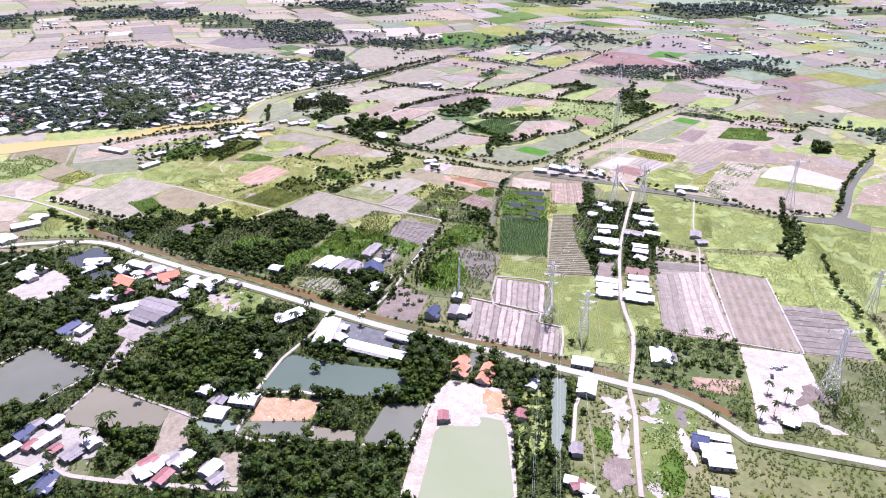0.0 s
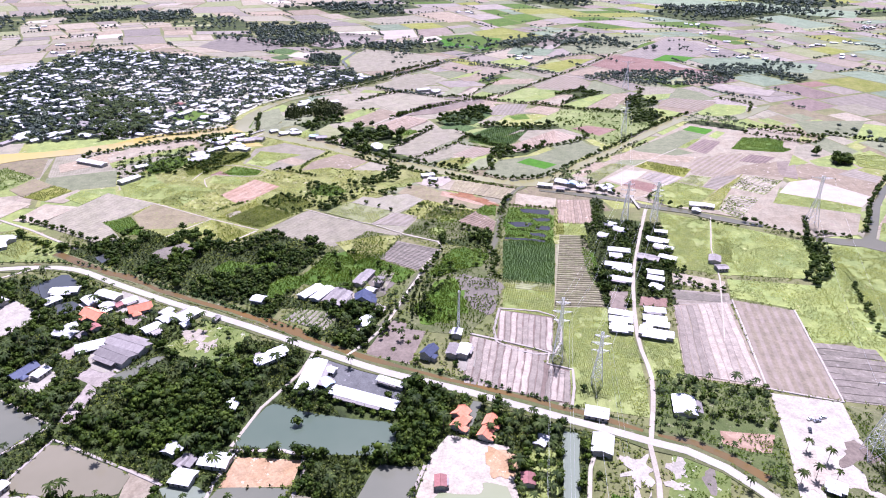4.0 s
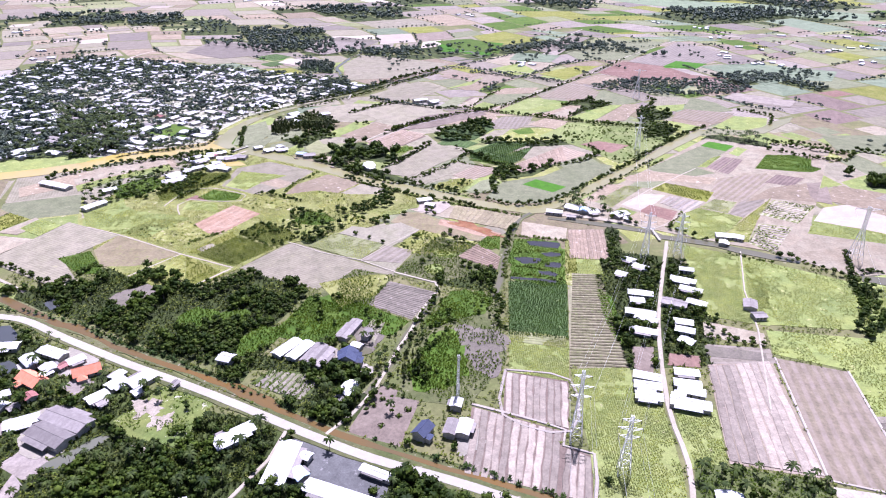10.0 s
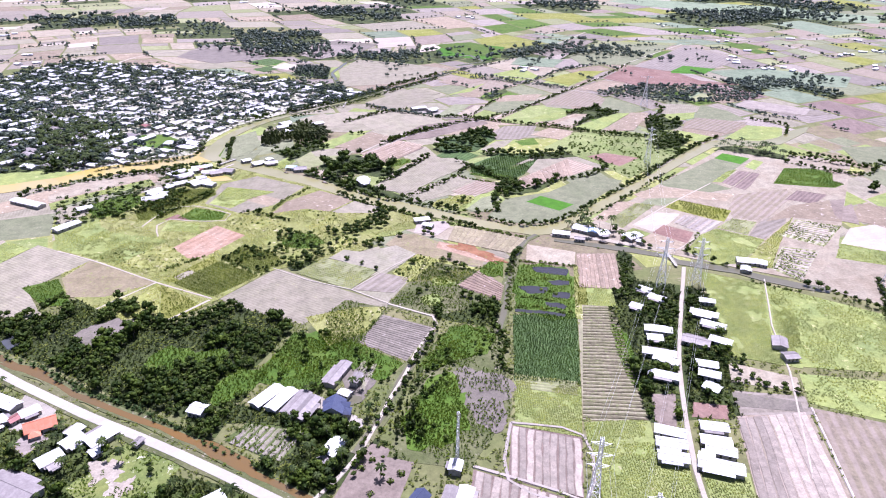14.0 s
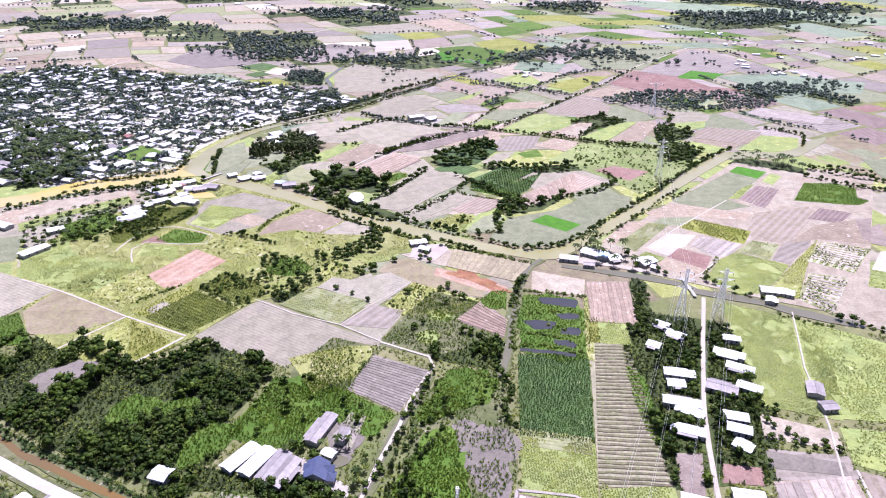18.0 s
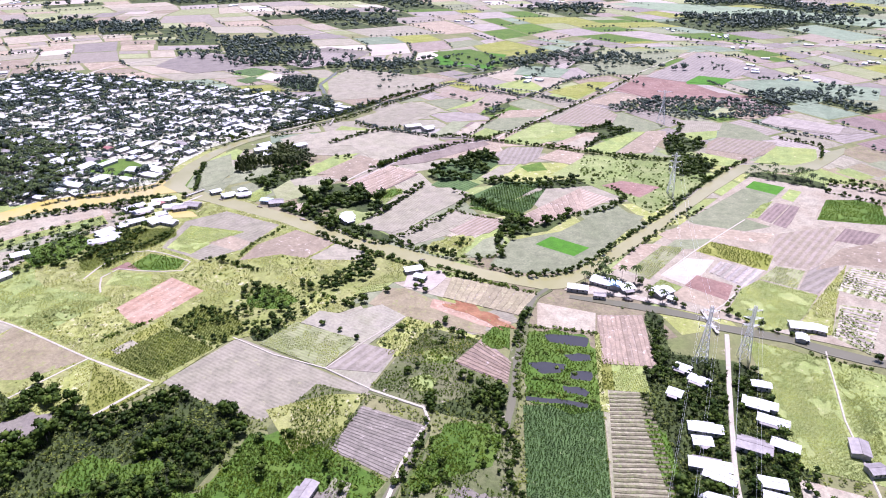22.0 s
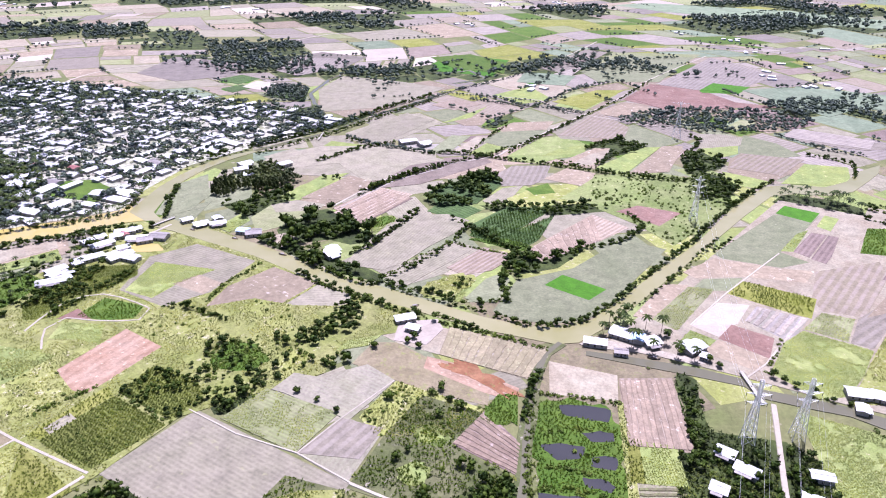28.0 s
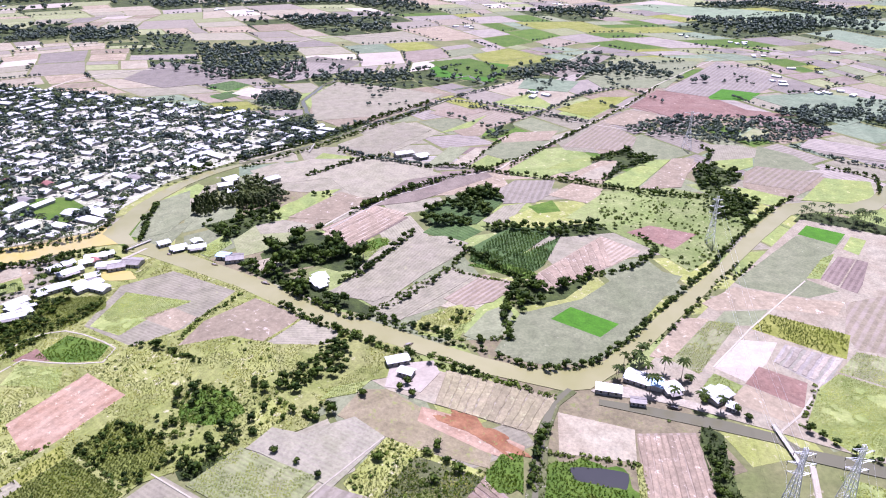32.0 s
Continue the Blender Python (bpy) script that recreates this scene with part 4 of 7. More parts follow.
k.color(k.mix(k.noise(k.coord("Object"), 9.0), (0.02, 0.02, 0.02), (0.04, 0.04, 0.04)))

def bridge(a, b, w):
    """A small concrete bridge: deck, two rails on posts, two piers."""
    L, turn = math.dist(a, b), math.degrees(math.atan2(b[1] - a[1], b[0] - a[0]))
    top = tagged(new("footbridge"), "narrow white concrete bridge over the canal", "bridge")
    top.matrix_basis = pose(a[0], a[1], 0.1, 0, 0, turn)
    part("deck", *box(-2, L + 2, -w / 2, w / 2, 1.2, 1.5), "concrete", top)
    for s in (-1, 1):
        part("rail", *bar((-2, s * w / 2 * 0.93, 2.4), (L + 2, s * w / 2 * 0.93, 2.4), 0.09), "plaster", top)
        n = max(3, int(L / 3))
        for i in range(n + 1):
            part("post", *bar((-2 + (L + 4) * i / n, s * w / 2 * 0.93, 1.5), (-2 + (L + 4) * i / n, s * w / 2 * 0.93, 2.4), 0.08), "plaster", top)
    for u in (0.3, 0.7):
        part("pier", *box(L * u - 0.3, L * u + 0.3, -w / 2 + 0.2, w / 2 - 0.2, -0.8, 1.2), "concrete", top)
    return top


def boat(x, y, angle, L):
    """A wooden river boat with a low canopy."""
    top = tagged(new("river_boat"), "small wooden boat moored at the bank", "boat", group="moored boats")
    top.matrix_basis = pose(x, y, 0.36, 0, 0, angle)
    V, F = [], []
    for i in range(9):
        u = -1 + i / 4
        w = 0.16 * L * (1 - abs(u) ** 2.4) * 0.9 + 0.05
        V += [(u * L / 2, -w, 0.55 + 0.25 * u * u), (u * L / 2, -w * 0.6, -0.2), (u * L / 2, w * 0.6, -0.2), (u * L / 2, w, 0.55 + 0.25 * u * u), (u * L / 2, 0, 0.12)]
    for i in range(8):
        o = 5 * i
        F += [(o, o + 1, o + 6, o + 5), (o + 1, o + 2, o + 7, o + 6), (o + 2, o + 3, o + 8, o + 7), (o, o + 5, o + 9, o + 4), (o + 4, o + 9, o + 8, o + 3)]
    part("hull", V, F, "bark", top)
    part("canopy", *box(-L * 0.25, L * 0.2, -L * 0.1, L * 0.1, 1.3, 1.38), "roof_tin", top)
    for u in (-0.24, 0.19):
        for s in (-1, 1):
            part("post", *bar((u * L, s * L * 0.09, 0.2), (u * L, s * L * 0.09, 1.3), 0.04), "bark", top)
    return top


# ==== the plan ====
field("sand", [(5, 329), (37, 320), (38, 295), (39, 281), (37, 237), (-20, 236), (-14, 272), (-4, 314)])
field("orange", [(-104, 311), (-70, 309), (-72, 291), (-107, 290)])
field("asphalt", [(-80, 368), (-75, 399), (-21, 375), (-25, 349)])
field("white", [(-323, 430), (-307, 465), (-276, 445), (-292, 410)])
field("lawn", [(-177, 410), (-160, 443), (-126, 431), (-133, 390), (-162, 397)])
field("grovefloor", [(-111, 444), (-102, 458), (-67, 453), (-77, 427)])
field("white", [(-68, 471), (-65, 481), (-39, 461), (-39, 452), (-52, 459)])
field("lush", [(-108, 495), (-95, 547), (-46, 544), (-47, 522), (-61, 518), (-70, 487), (-90, 488)])
field("brownpink", [(-48, 403), (-35, 444), (-9, 433), (-19, 392)])
field("scrub", [(-24, 433), (-1, 536), (44, 558), (44, 472), (18, 425), (-8, 429)])
field("striped", [(42, 458), (79, 449), (72, 406), (37, 419)])
field("striped", [(20, 425), (69, 405), (66, 394), (81, 387), (75, 355), (13, 373)])
field("cane", [(53, 572), (98, 573), (86, 494), (47, 498)])
field("crop", [(47, 497), (86, 492), (79, 449), (44, 458)])
field("rows_tan", [(104, 609), (126, 609), (117, 555), (119, 506), (118, 461), (82, 463)])
field("pinkrows", [(114, 669), (146, 670), (139, 607), (105, 611)])
field("pink", [(75, 686), (114, 672), (109, 648), (71, 654)])
field("crop", [(82, 461), (119, 464), (115, 431), (129, 427), (124, 375), (118, 344), (76, 354), (80, 387)])
field("crop", [(135, 427), (158, 424), (149, 382), (129, 378)])
field("ploughed", [(168, 467), (211, 473), (195, 372), (150, 382)])
field("pinkgrey", [(214, 475), (253, 461), (234, 361), (194, 371)])
field("greyrows", [(246, 421), (284, 414), (277, 352), (234, 360)])
field("white", [(195, 367), (233, 359), (226, 323), (222, 283), (174, 284), (185, 322)])
field("grovefloor", [(132, 383), (194, 371), (182, 322), (175, 296), (135, 324), (118, 333)])
field("red", [(153, 334), (170, 332), (182, 331), (174, 317), (163, 318), (151, 324)])
field("crop", [(206, 640), (247, 620), (250, 568), (227, 512), (187, 525)])
field("lime", [(248, 620), (320, 574), (295, 507), (226, 514)])
field("lime", [(222, 507), (292, 497), (274, 422), (246, 416), (254, 463), (215, 479)])
field("lime", [(292, 516), (335, 566), (301, 405), (294, 346), (277, 352), (272, 418)])
field("lime", [(332, 566), (414, 547), (338, 423), (299, 405), (299, 475)])
field("scrub", [(235, 356), (291, 346), (244, 271), (223, 283), (226, 323)])
field("pink", [(183, 518), (219, 503), (215, 489), (177, 498)])
field("greyrows", [(175, 490), (215, 485), (212, 469), (171, 468)])
field("mud", [(-209, 336), (-209, 371), (-200, 363), (-201, 333)])
field("mud", [(-220, 376), (-213, 390), (-192, 377), (-201, 366)])
field("scrub", [(-197, 265), (-176, 257), (-176, 246), (-205, 253)])
field("pink", [(-155, 302), (-138, 295), (-134, 270), (-149, 242), (-162, 246), (-150, 266)])
field("pink", [(-114, 266), (-103, 266), (-100, 243), (-116, 241)])
field("lime", [(46, 320), (63, 320), (55, 268), (39, 256)])
field("mud", [(-220, 439), (-215, 454), (-203, 444), (-209, 431)])
field("concrete", [(-261, 457), (-255, 467), (-246, 461), (-250, 448)])
field("mud", [(-242, 399), (-234, 412), (-226, 407), (-232, 393)])
field("tan", [(-158, 590), (-126, 638), (-32, 583), (-43, 572), (-66, 585), (-91, 557), (-132, 575)])
field("grey", [(-65, 605), (-45, 634), (-22, 621), (-36, 585)])
field("fallow", [(-46, 682), (-35, 705), (-19, 705), (37, 657), (35, 643), (-7, 659)])
field("red", [(0, 690), (17, 683), (54, 659), (52, 646), (33, 655), (-2, 678)])
field("lush", [(41, 653), (53, 655), (50, 627), (35, 642)])
field("tanrows", [(14, 724), (77, 698), (61, 667), (7, 692)])
field("pink", [(61, 667), (78, 697), (69, 672), (54, 628), (51, 628)])
field("scrubpale", [(-36, 633), (-18, 665), (34, 640), (25, 629), (16, 618), (-25, 618)])
field("pink", [(-31, 714), (-17, 733), (14, 721), (7, 692), (-19, 704)])
field("brownrows", [(14, 613), (33, 639), (50, 614), (46, 591)])
field("scrub", [(-36, 582), (-20, 621), (-2, 652), (32, 637), (15, 612), (44, 590), (-3, 569)])
field("lawn", [(-6, 622), (4, 630), (15, 618), (10, 610), (-3, 613)])
field("lawn", [(-13, 595), (-5, 600), (5, 595), (0, 584), (-10, 586)])
field("greyrows", [(-51, 536), (-38, 571), (-1, 554), (-18, 516)])
field("scrub", [(-87, 551), (-67, 590), (-36, 580), (-38, 567), (-50, 536), (-73, 526)])
field("lush", [(-111, 497), (-96, 538), (-78, 551), (-49, 534), (-20, 514), (-30, 497)])
field("striped", [(-95, 927), (-54, 982), (-20, 953), (-64, 888)])
field("lime", [(-64, 888), (-38, 911), (-27, 900), (-49, 873)])
field("tan", [(-35, 791), (19, 856), (41, 842), (10, 798), (-13, 783)])
field("pink", [(10, 798), (45, 843), (67, 833), (30, 788)])
field("lime", [(-5, 762), (10, 795), (31, 785), (22, 756)])
field("greygreen", [(26, 756), (49, 793), (60, 778), (47, 756)])
field("greygreen", [(44, 744), (65, 789), (111, 809), (144, 843), (170, 858), (194, 844), (132, 760), (109, 735), (81, 728), (60, 733)])
field("bright", [(85, 782), (101, 798), (130, 776), (114, 760)])
field("pinkrows", [(78, 841), (147, 916), (174, 887), (144, 860), (88, 820)])
field("dkcrop", [(33, 890), (69, 932), (111, 937), (102, 914), (65, 878)])
field("dkcrop", [(-6, 921), (15, 956), (45, 924), (25, 900)])
field("dkcrop", [(37, 888), (75, 879), (112, 914), (91, 861), (70, 837), (32, 868)])
field("dkcrop", [(-6, 971), (56, 1035), (70, 995), (41, 941), (4, 933)])
field("limescrub", [(167, 1021), (234, 1038), (282, 1008), (287, 938), (203, 851), (183, 893), (151, 935)])
field("redbrown", [(171, 924), (195, 939), (231, 921), (202, 891)])
field("pinkfield", [(223, 1284), (277, 1346), (318, 1331), (254, 1255)])
field("redbrown", [(281, 1362), (354, 1473), (422, 1437), (449, 1351), (515, 1318), (324, 1313)])
field("bright", [(411, 1414), (462, 1476), (515, 1458), (474, 1405)])
field("greyrows", [(363, 1473), (544, 1719), (616, 1567), (511, 1458), (467, 1485)])
field("teal", [(490, 1336), (595, 1465), (735, 1392), (679, 1305)])
field("cropgreen", [(259, 1555), (359, 1772), (535, 1754), (375, 1515), (321, 1488)])
field("greyrows", [(184, 1595), (306, 1802), (348, 1771), (229, 1550)])
field("bright", [(135, 1503), (202, 1553), (220, 1489), (152, 1459)])
field("lime", [(172, 1321), (211, 1394), (281, 1396), (210, 1293)])
field("lime", [(83, 1384), (149, 1447), (175, 1359), (119, 1326)])
field("bright", [(-15, 1633), (30, 1729), (135, 1676), (93, 1523), (-4, 1565)])
field("lime", [(-218, 1418), (-142, 1499), (-117, 1439), (-166, 1319)])
field("pinkfield", [(-175, 1303), (-187, 1437), (-123, 1499), (-63, 1422), (7, 1443), (-54, 1292), (-125, 1248)])
field("white", [(-309, 1434), (-302, 1473), (-261, 1454), (-276, 1409)])
field("bright", [(-365, 1459), (-346, 1501), (-307, 1493), (-314, 1453)])
field("bright", [(-344, 1407), (-329, 1441), (-304, 1415), (-322, 1390)])
field("greysoil", [(-294, 1688), (-240, 1749), (-145, 1694), (-173, 1588), (-252, 1585)])
field("lime2", [(558, 2646), (686, 2718), (1061, 2530), (1299, 2262), (1200, 2109), (876, 2295), (670, 2480)])
field("greygreen", [(-388, 965), (-382, 993), (-350, 993), (-312, 983), (-319, 943), (-356, 944)])
field("pinkfield", [(-347, 836), (-307, 855), (-292, 828), (-318, 803)])
field("pink", [(-462, 617), (-451, 665), (-415, 655), (-425, 615)])
field("scrubpale", [(-387, 550), (-377, 594), (-330, 567), (-343, 529)])
field("pink", [(-469, 611), (-397, 601), (-394, 557), (-432, 553)])
field("limescrub", [(-524, 696), (-478, 746), (-430, 717), (-448, 671), (-496, 652)])
field("pinkfield", [(-428, 758), (-392, 802), (-315, 854), (-294, 835), (-358, 781), (-413, 733)])
field("pinkfield", [(394, 603), (448, 669), (539, 710), (489, 615)])
field("lime", [(376, 570), (408, 618), (483, 605), (441, 542)])
field("lime", [(519, 924), (585, 960), (673, 918), (651, 884), (528, 882)])
field("greygreen", [(493, 972), (594, 976), (536, 896), (480, 908)])
field("village", [(-402, 854), (-350, 885), (-288, 919), (-288, 969), (-270, 1042), (-219, 1109), (-153, 1181), (-213, 1246), (-359, 1351), (-522, 1334), (-632, 1174)])
field("tan", [(-196, 1076), (-168, 1108), (-132, 1066), (-82, 1130), (1, 1108), (0, 1057), (-68, 999), (-92, 1013), (-131, 1015), (-160, 1020)])
field("pinkfield", [(-73, 1007), (-15, 1065), (-1, 1053), (-61, 997)])
field("tan", [(-116, 1172), (-42, 1275), (-1, 1213), (-51, 1141), (-72, 1120), (-104, 1144)])
field("lime", [(-137, 1109), (-128, 1139), (-84, 1122), (-104, 1100), (-133, 1077)])
field("lime", [(-152, 950), (-136, 986), (-113, 1008), (-92, 1007), (-115, 971), (-132, 942)])
field("pinkfield", [(-129, 938), (-84, 1001), (-60, 989), (-100, 930)])
field("greygreen", [(-250, 936), (-258, 989), (-232, 987), (-217, 962), (-219, 949), (-228, 929), (-236, 901)])
field("lime", [(-258, 994), (-239, 1037), (-229, 1028), (-228, 997)])
field("greygreen", [(-245, 885), (-243, 918), (-212, 943), (-215, 896), (-228, 880)])
field("lush", [(-261, 896), (-261, 931), (-261, 959), (-253, 944), (-246, 907), (-253, 890)])
field("lime", [(-190, 881), (-175, 915), (-164, 897), (-175, 871)])
field("cropgreen", [(-165, 903), (-154, 933), (-110, 939), (-120, 892), (-152, 871)])
field("tan", [(-154, 933), (-132, 946), (-103, 936), (-107, 922), (-145, 915)])
field("pink", [(-140, 862), (-126, 871), (-113, 858), (-124, 843)])
field("tan", [(-71, 818), (-50, 845), (-12, 922), (34, 888), (1, 851), (-35, 795), (-46, 806), (-59, 810)])
field("pinkrows", [(-10, 1320), (24, 1355), (73, 1334), (25, 1291)])
field("greygreen", [(-7, 1102), (19, 1167), (43, 1163), (16, 1099), (-4, 1091)])
field("pink", [(21, 1103), (50, 1163), (70, 1163), (41, 1099)])
field("greygreen", [(54, 1143), (86, 1191), (145, 1192), (89, 1114)])
field("pinkfield", [(78, 1200), (102, 1228), (159, 1237), (142, 1195), (84, 1184)])
field("pinkfield", [(21, 1236), (55, 1280), (77, 1267), (59, 1212), (36, 1211)])
field("lime", [(4, 1220), (72, 1313), (46, 1250)])
field("lime", [(38, 1093), (62, 1135), (86, 1114), (59, 1088)])
field("limescrub", [(82, 1085), (130, 1158), (166, 1170), (184, 1128), (170, 1089), (138, 1077), (117, 1059), (82, 1067)])
field("lime", [(121, 1086), (149, 1117), (185, 1132), (172, 1096)])
field("tan", [(149, 1190), (208, 1270), (242, 1249), (194, 1144), (155, 1156)])
field("pinkfield", [(189, 1191), (231, 1223), (253, 1207), (230, 1158), (192, 1142)])
field("pinkfield", [(134, 1059), (189, 1118), (208, 1118), (176, 1043)])
field("lime", [(180, 1040), (231, 1109), (246, 1094), (198, 1028)])
field("pinkfield", [(-4, 1007), (22, 1042), (65, 1081), (73, 1069), (79, 1034), (69, 1018), (51, 1041), (21, 1009)])
field("greyrows", [(67, 1025), (86, 1052), (128, 1053), (116, 1011), (100, 991), (69, 988)])
field("pinkfield", [(115, 1011), (144, 1045), (173, 1029), (156, 987), (130, 1001)])
field("tan", [(47, 947), (69, 982), (91, 990), (71, 945), (59, 935)])
field("scrubpale", [(71, 954), (108, 990), (125, 963), (100, 930), (75, 935)])
field("lush", [(92, 981), (117, 997), (121, 970), (99, 964)])
field("limescrub", [(123, 955), (167, 1013), (227, 1030), (203, 944), (161, 937)])
field("lime2", [(375, 1207), (416, 1270), (426, 1249), (393, 1196)])
field("tan", [(332, 1183), (366, 1179), (390, 1164), (366, 1130), (315, 1118)])
field("greygreen", [(391, 1177), (418, 1143), (426, 1094), (383, 1082), (354, 1100)])
field("lime", [(312, 1118), (367, 1132), (354, 1100), (320, 1081)])
field("pinkfield", [(337, 1081), (358, 1102), (418, 1067), (395, 1040), (355, 1008), (330, 1015), (318, 1038)])
field("lime", [(312, 1038), (331, 1024), (353, 1005), (328, 986), (306, 999)])
field("lime", [(384, 1008), (409, 1050), (428, 1062), (454, 1046), (434, 1006), (404, 987), (384, 991)])
field("greyrows", [(446, 1185), (475, 1205), (536, 1156), (563, 1126), (513, 1117), (453, 1148)])
field("pinkrows", [(232, 1053), (288, 1130), (298, 1110), (246, 1035)])
# the pond garden and the plots round the cane
patch("lush", [(62, 652), (108, 645), (106, 616), (99, 570), (50, 574), (54, 608)])
field("scrubpale", [(108, 647), (112, 647), (101, 566), (96, 568)])
field("olive", [(106, 616), (112, 616), (108, 586), (101, 587)])
field("crop", [(112, 616), (131, 612), (128, 584), (108, 586)])
field("cropgreen", [(48, 504), (85, 497), (83, 484), (47, 491)])
patch("lush", [(119, 563), (127, 558), (126, 529), (124, 491), (117, 492), (115, 516)])
patch("lush", [(4, 560), (41, 553), (36, 527), (22, 522), (1, 509), (-8, 513)])
patch("greysoil", [(5, 509), (21, 510), (47, 506), (47, 480), (17, 479), (9, 491)])
patch("lush", [(-18, 471), (-1, 497), (10, 504), (19, 480), (20, 451), (-3, 436), (-16, 446)])
patch("rust", [(-1, 685), (11, 689), (38, 674), (54, 659), (50, 646), (43, 653), (32, 665), (5, 680)], 0.5)
patch("lush", [(34, 646), (49, 641), (48, 626), (30, 630)])
patch("greysoil", [(17, 491), (40, 511), (41, 457), (27, 452), (20, 464)])
patch("lime", [(-5, 622), (3, 628), (12, 621), (9, 613), (-2, 614)])
patch("lime", [(-12, 595), (-2, 600), (4, 593), (-1, 583), (-11, 586)])
field("brownpink", [(126, 486), (140, 486), (131, 454), (120, 454)])
field("redbrown", [(148, 479), (167, 476), (163, 464), (143, 466)])
field("greysoil", [(174, 489), (210, 480), (208, 471), (171, 476)])
field("scrubpale", [(-91, 566), (-58, 580), (-36, 581), (-47, 548), (-69, 532)])
patch("greysoil", [(-57, 504), (-43, 511), (-34, 492), (-43, 474), (-52, 479)])
patch("greysoil", [(-237, 535), (-235, 552), (-214, 565), (-206, 553), (-219, 530), (-227, 526)])
patch("greysoil", [(-227, 553), (-220, 567), (-205, 561), (-210, 541)])
patch("sand", [(-173, 425), (-165, 431), (-155, 424), (-155, 417), (-165, 412)], 0.9)
patch("sand", [(-158, 412), (-148, 416), (-146, 420), (-144, 411), (-149, 401)], 0.9)
patch("sand", [(-161, 393), (-151, 390), (-142, 385), (-148, 384), (-161, 390)], 0.9)
patch("white", [(92, 314), (110, 318), (107, 298), (100, 290), (90, 296)], 0.9)
patch("white", [(94, 289), (100, 290), (100, 269), (95, 245), (86, 242), (91, 257), (90, 269)], 0.9)
patch("lawn", [(116, 316), (138, 320), (146, 287), (129, 281), (121, 239), (99, 238)])
patch("white", [(118, 315), (126, 313), (123, 298), (115, 300)], 0.9)
patch("white", [(114, 298), (124, 295), (124, 290), (113, 292)], 0.9)
patch("white", [(130, 286), (137, 282), (131, 260), (126, 269)], 0.9)
patch("white", [(104, 249), (112, 246), (111, 238), (101, 238)], 0.9)
patch("lush", [(84, 290), (94, 285), (89, 268), (82, 272)])
patch("brownpink", [(81, 260), (90, 265), (97, 264), (97, 243), (83, 241)])
patch("lush", [(116, 269), (125, 267), (125, 250), (115, 238), (106, 242)])
patch("scrub", [(216, 317), (239, 323), (241, 302), (221, 284), (212, 295)])
patch("greysoil", [(129, 295), (136, 306), (140, 305), (135, 286)])
pond("grey", [(11, 329), (19, 357), (25, 357), (16, 328)])
pond("dark", [(74, 644), (88, 644), (103, 641), (100, 630), (90, 632), (76, 636)])
pond("dark", [(60, 613), (72, 614), (83, 611), (80, 603), (68, 601), (63, 607)])
pond("dark", [(83, 622), (92, 623), (101, 621), (99, 615), (87, 614)])
pond("dark", [(86, 604), (93, 605), (98, 603), (96, 594), (84, 596)])
pond("dark", [(77, 590), (86, 589), (93, 585), (90, 580), (79, 584)])
pond("dark", [(55, 580), (71, 578), (91, 574), (89, 570), (70, 574), (55, 576)])
patch("glade", [(-131, 472), (-127, 500), (-114, 509), (-100, 497), (-113, 477)])
patch("glade", [(-183, 508), (-174, 530), (-151, 526), (-160, 501)])
patch("glade", [(-162, 511), (-151, 524), (-130, 527), (-133, 509)])
patch("yard", [(-228, 263), (-213, 289), (-181, 276), (-179, 265), (-191, 252), (-216, 252)], 0.4)
patch("yard", [(-156, 245), (-151, 261), (-136, 269), (-127, 264), (-128, 246), (-137, 238)], 0.4)
patch("yard", [(-121, 248), (-119, 260), (-110, 260), (-104, 247), (-110, 240)], 0.4)
patch("yard", [(-257, 370), (-259, 386), (-242, 390), (-226, 366), (-238, 359)], 0.4)
patch("yard", [(-243, 465), (-235, 489), (-211, 477), (-208, 449), (-228, 449)], 0.4)
patch("yard", [(-224, 398), (-220, 422), (-197, 420), (-192, 387), (-209, 383)], 0.4)
patch("yard", [(9, 405), (27, 414), (26, 389), (12, 386)], 0.4)
patch("orange", [(23, 320), (41, 315), (38, 297), (26, 299)], 0.4)
patch("brownpink", [(209, 322), (228, 328), (228, 311), (207, 306)], 0.7)
patch("sand", [(183, 317), (202, 322), (197, 297), (179, 292)], 0.7)
patch("scrub", [(190, 297), (209, 295), (214, 281), (188, 279)], 0.6)
# fields beyond the lower canal
field("pink", [(115, 706), (176, 774), (337, 955), (400, 917), (455, 881), (300, 618), (238, 646), (187, 672)])
field("pink", [(281, 621), (327, 665), (401, 641), (370, 591), (327, 585)])
field("lime", [(327, 665), (346, 693), (384, 674), (410, 656), (400, 639)])
field("palepink", [(346, 693), (371, 725), (401, 735), (436, 683), (410, 656), (384, 674)])
field("pinkfield", [(383, 744), (412, 785), (440, 775), (485, 743), (436, 683), (400, 733)])
field("greyrows", [(436, 751), (464, 770), (480, 741), (464, 724)])
field("crop", [(488, 817), (522, 839), (528, 792), (507, 763), (475, 778)])
field("brownpink", [(369, 763), (405, 784), (385, 734), (370, 743)])
field("greygreen", [(230, 835), (316, 919), (357, 916), (323, 878), (287, 840), (302, 822), (275, 812), (235, 827)])
field("bright", [(319, 922), (336, 941), (361, 923), (342, 901)])
field("lime", [(343, 893), (363, 918), (372, 910), (350, 882)])
field("lime", [(288, 842), (317, 876), (332, 885), (298, 841)])
field("brownrows", [(298, 841), (332, 880), (343, 874), (306, 830)])
field("brownrows", [(306, 828), (344, 874), (354, 867), (314, 819)])
field("pink", [(316, 819), (356, 877), (366, 864), (343, 828)])
field("lush", [(352, 839), (386, 889), (420, 888), (432, 873), (420, 849), (427, 839), (411, 828), (394, 830)])
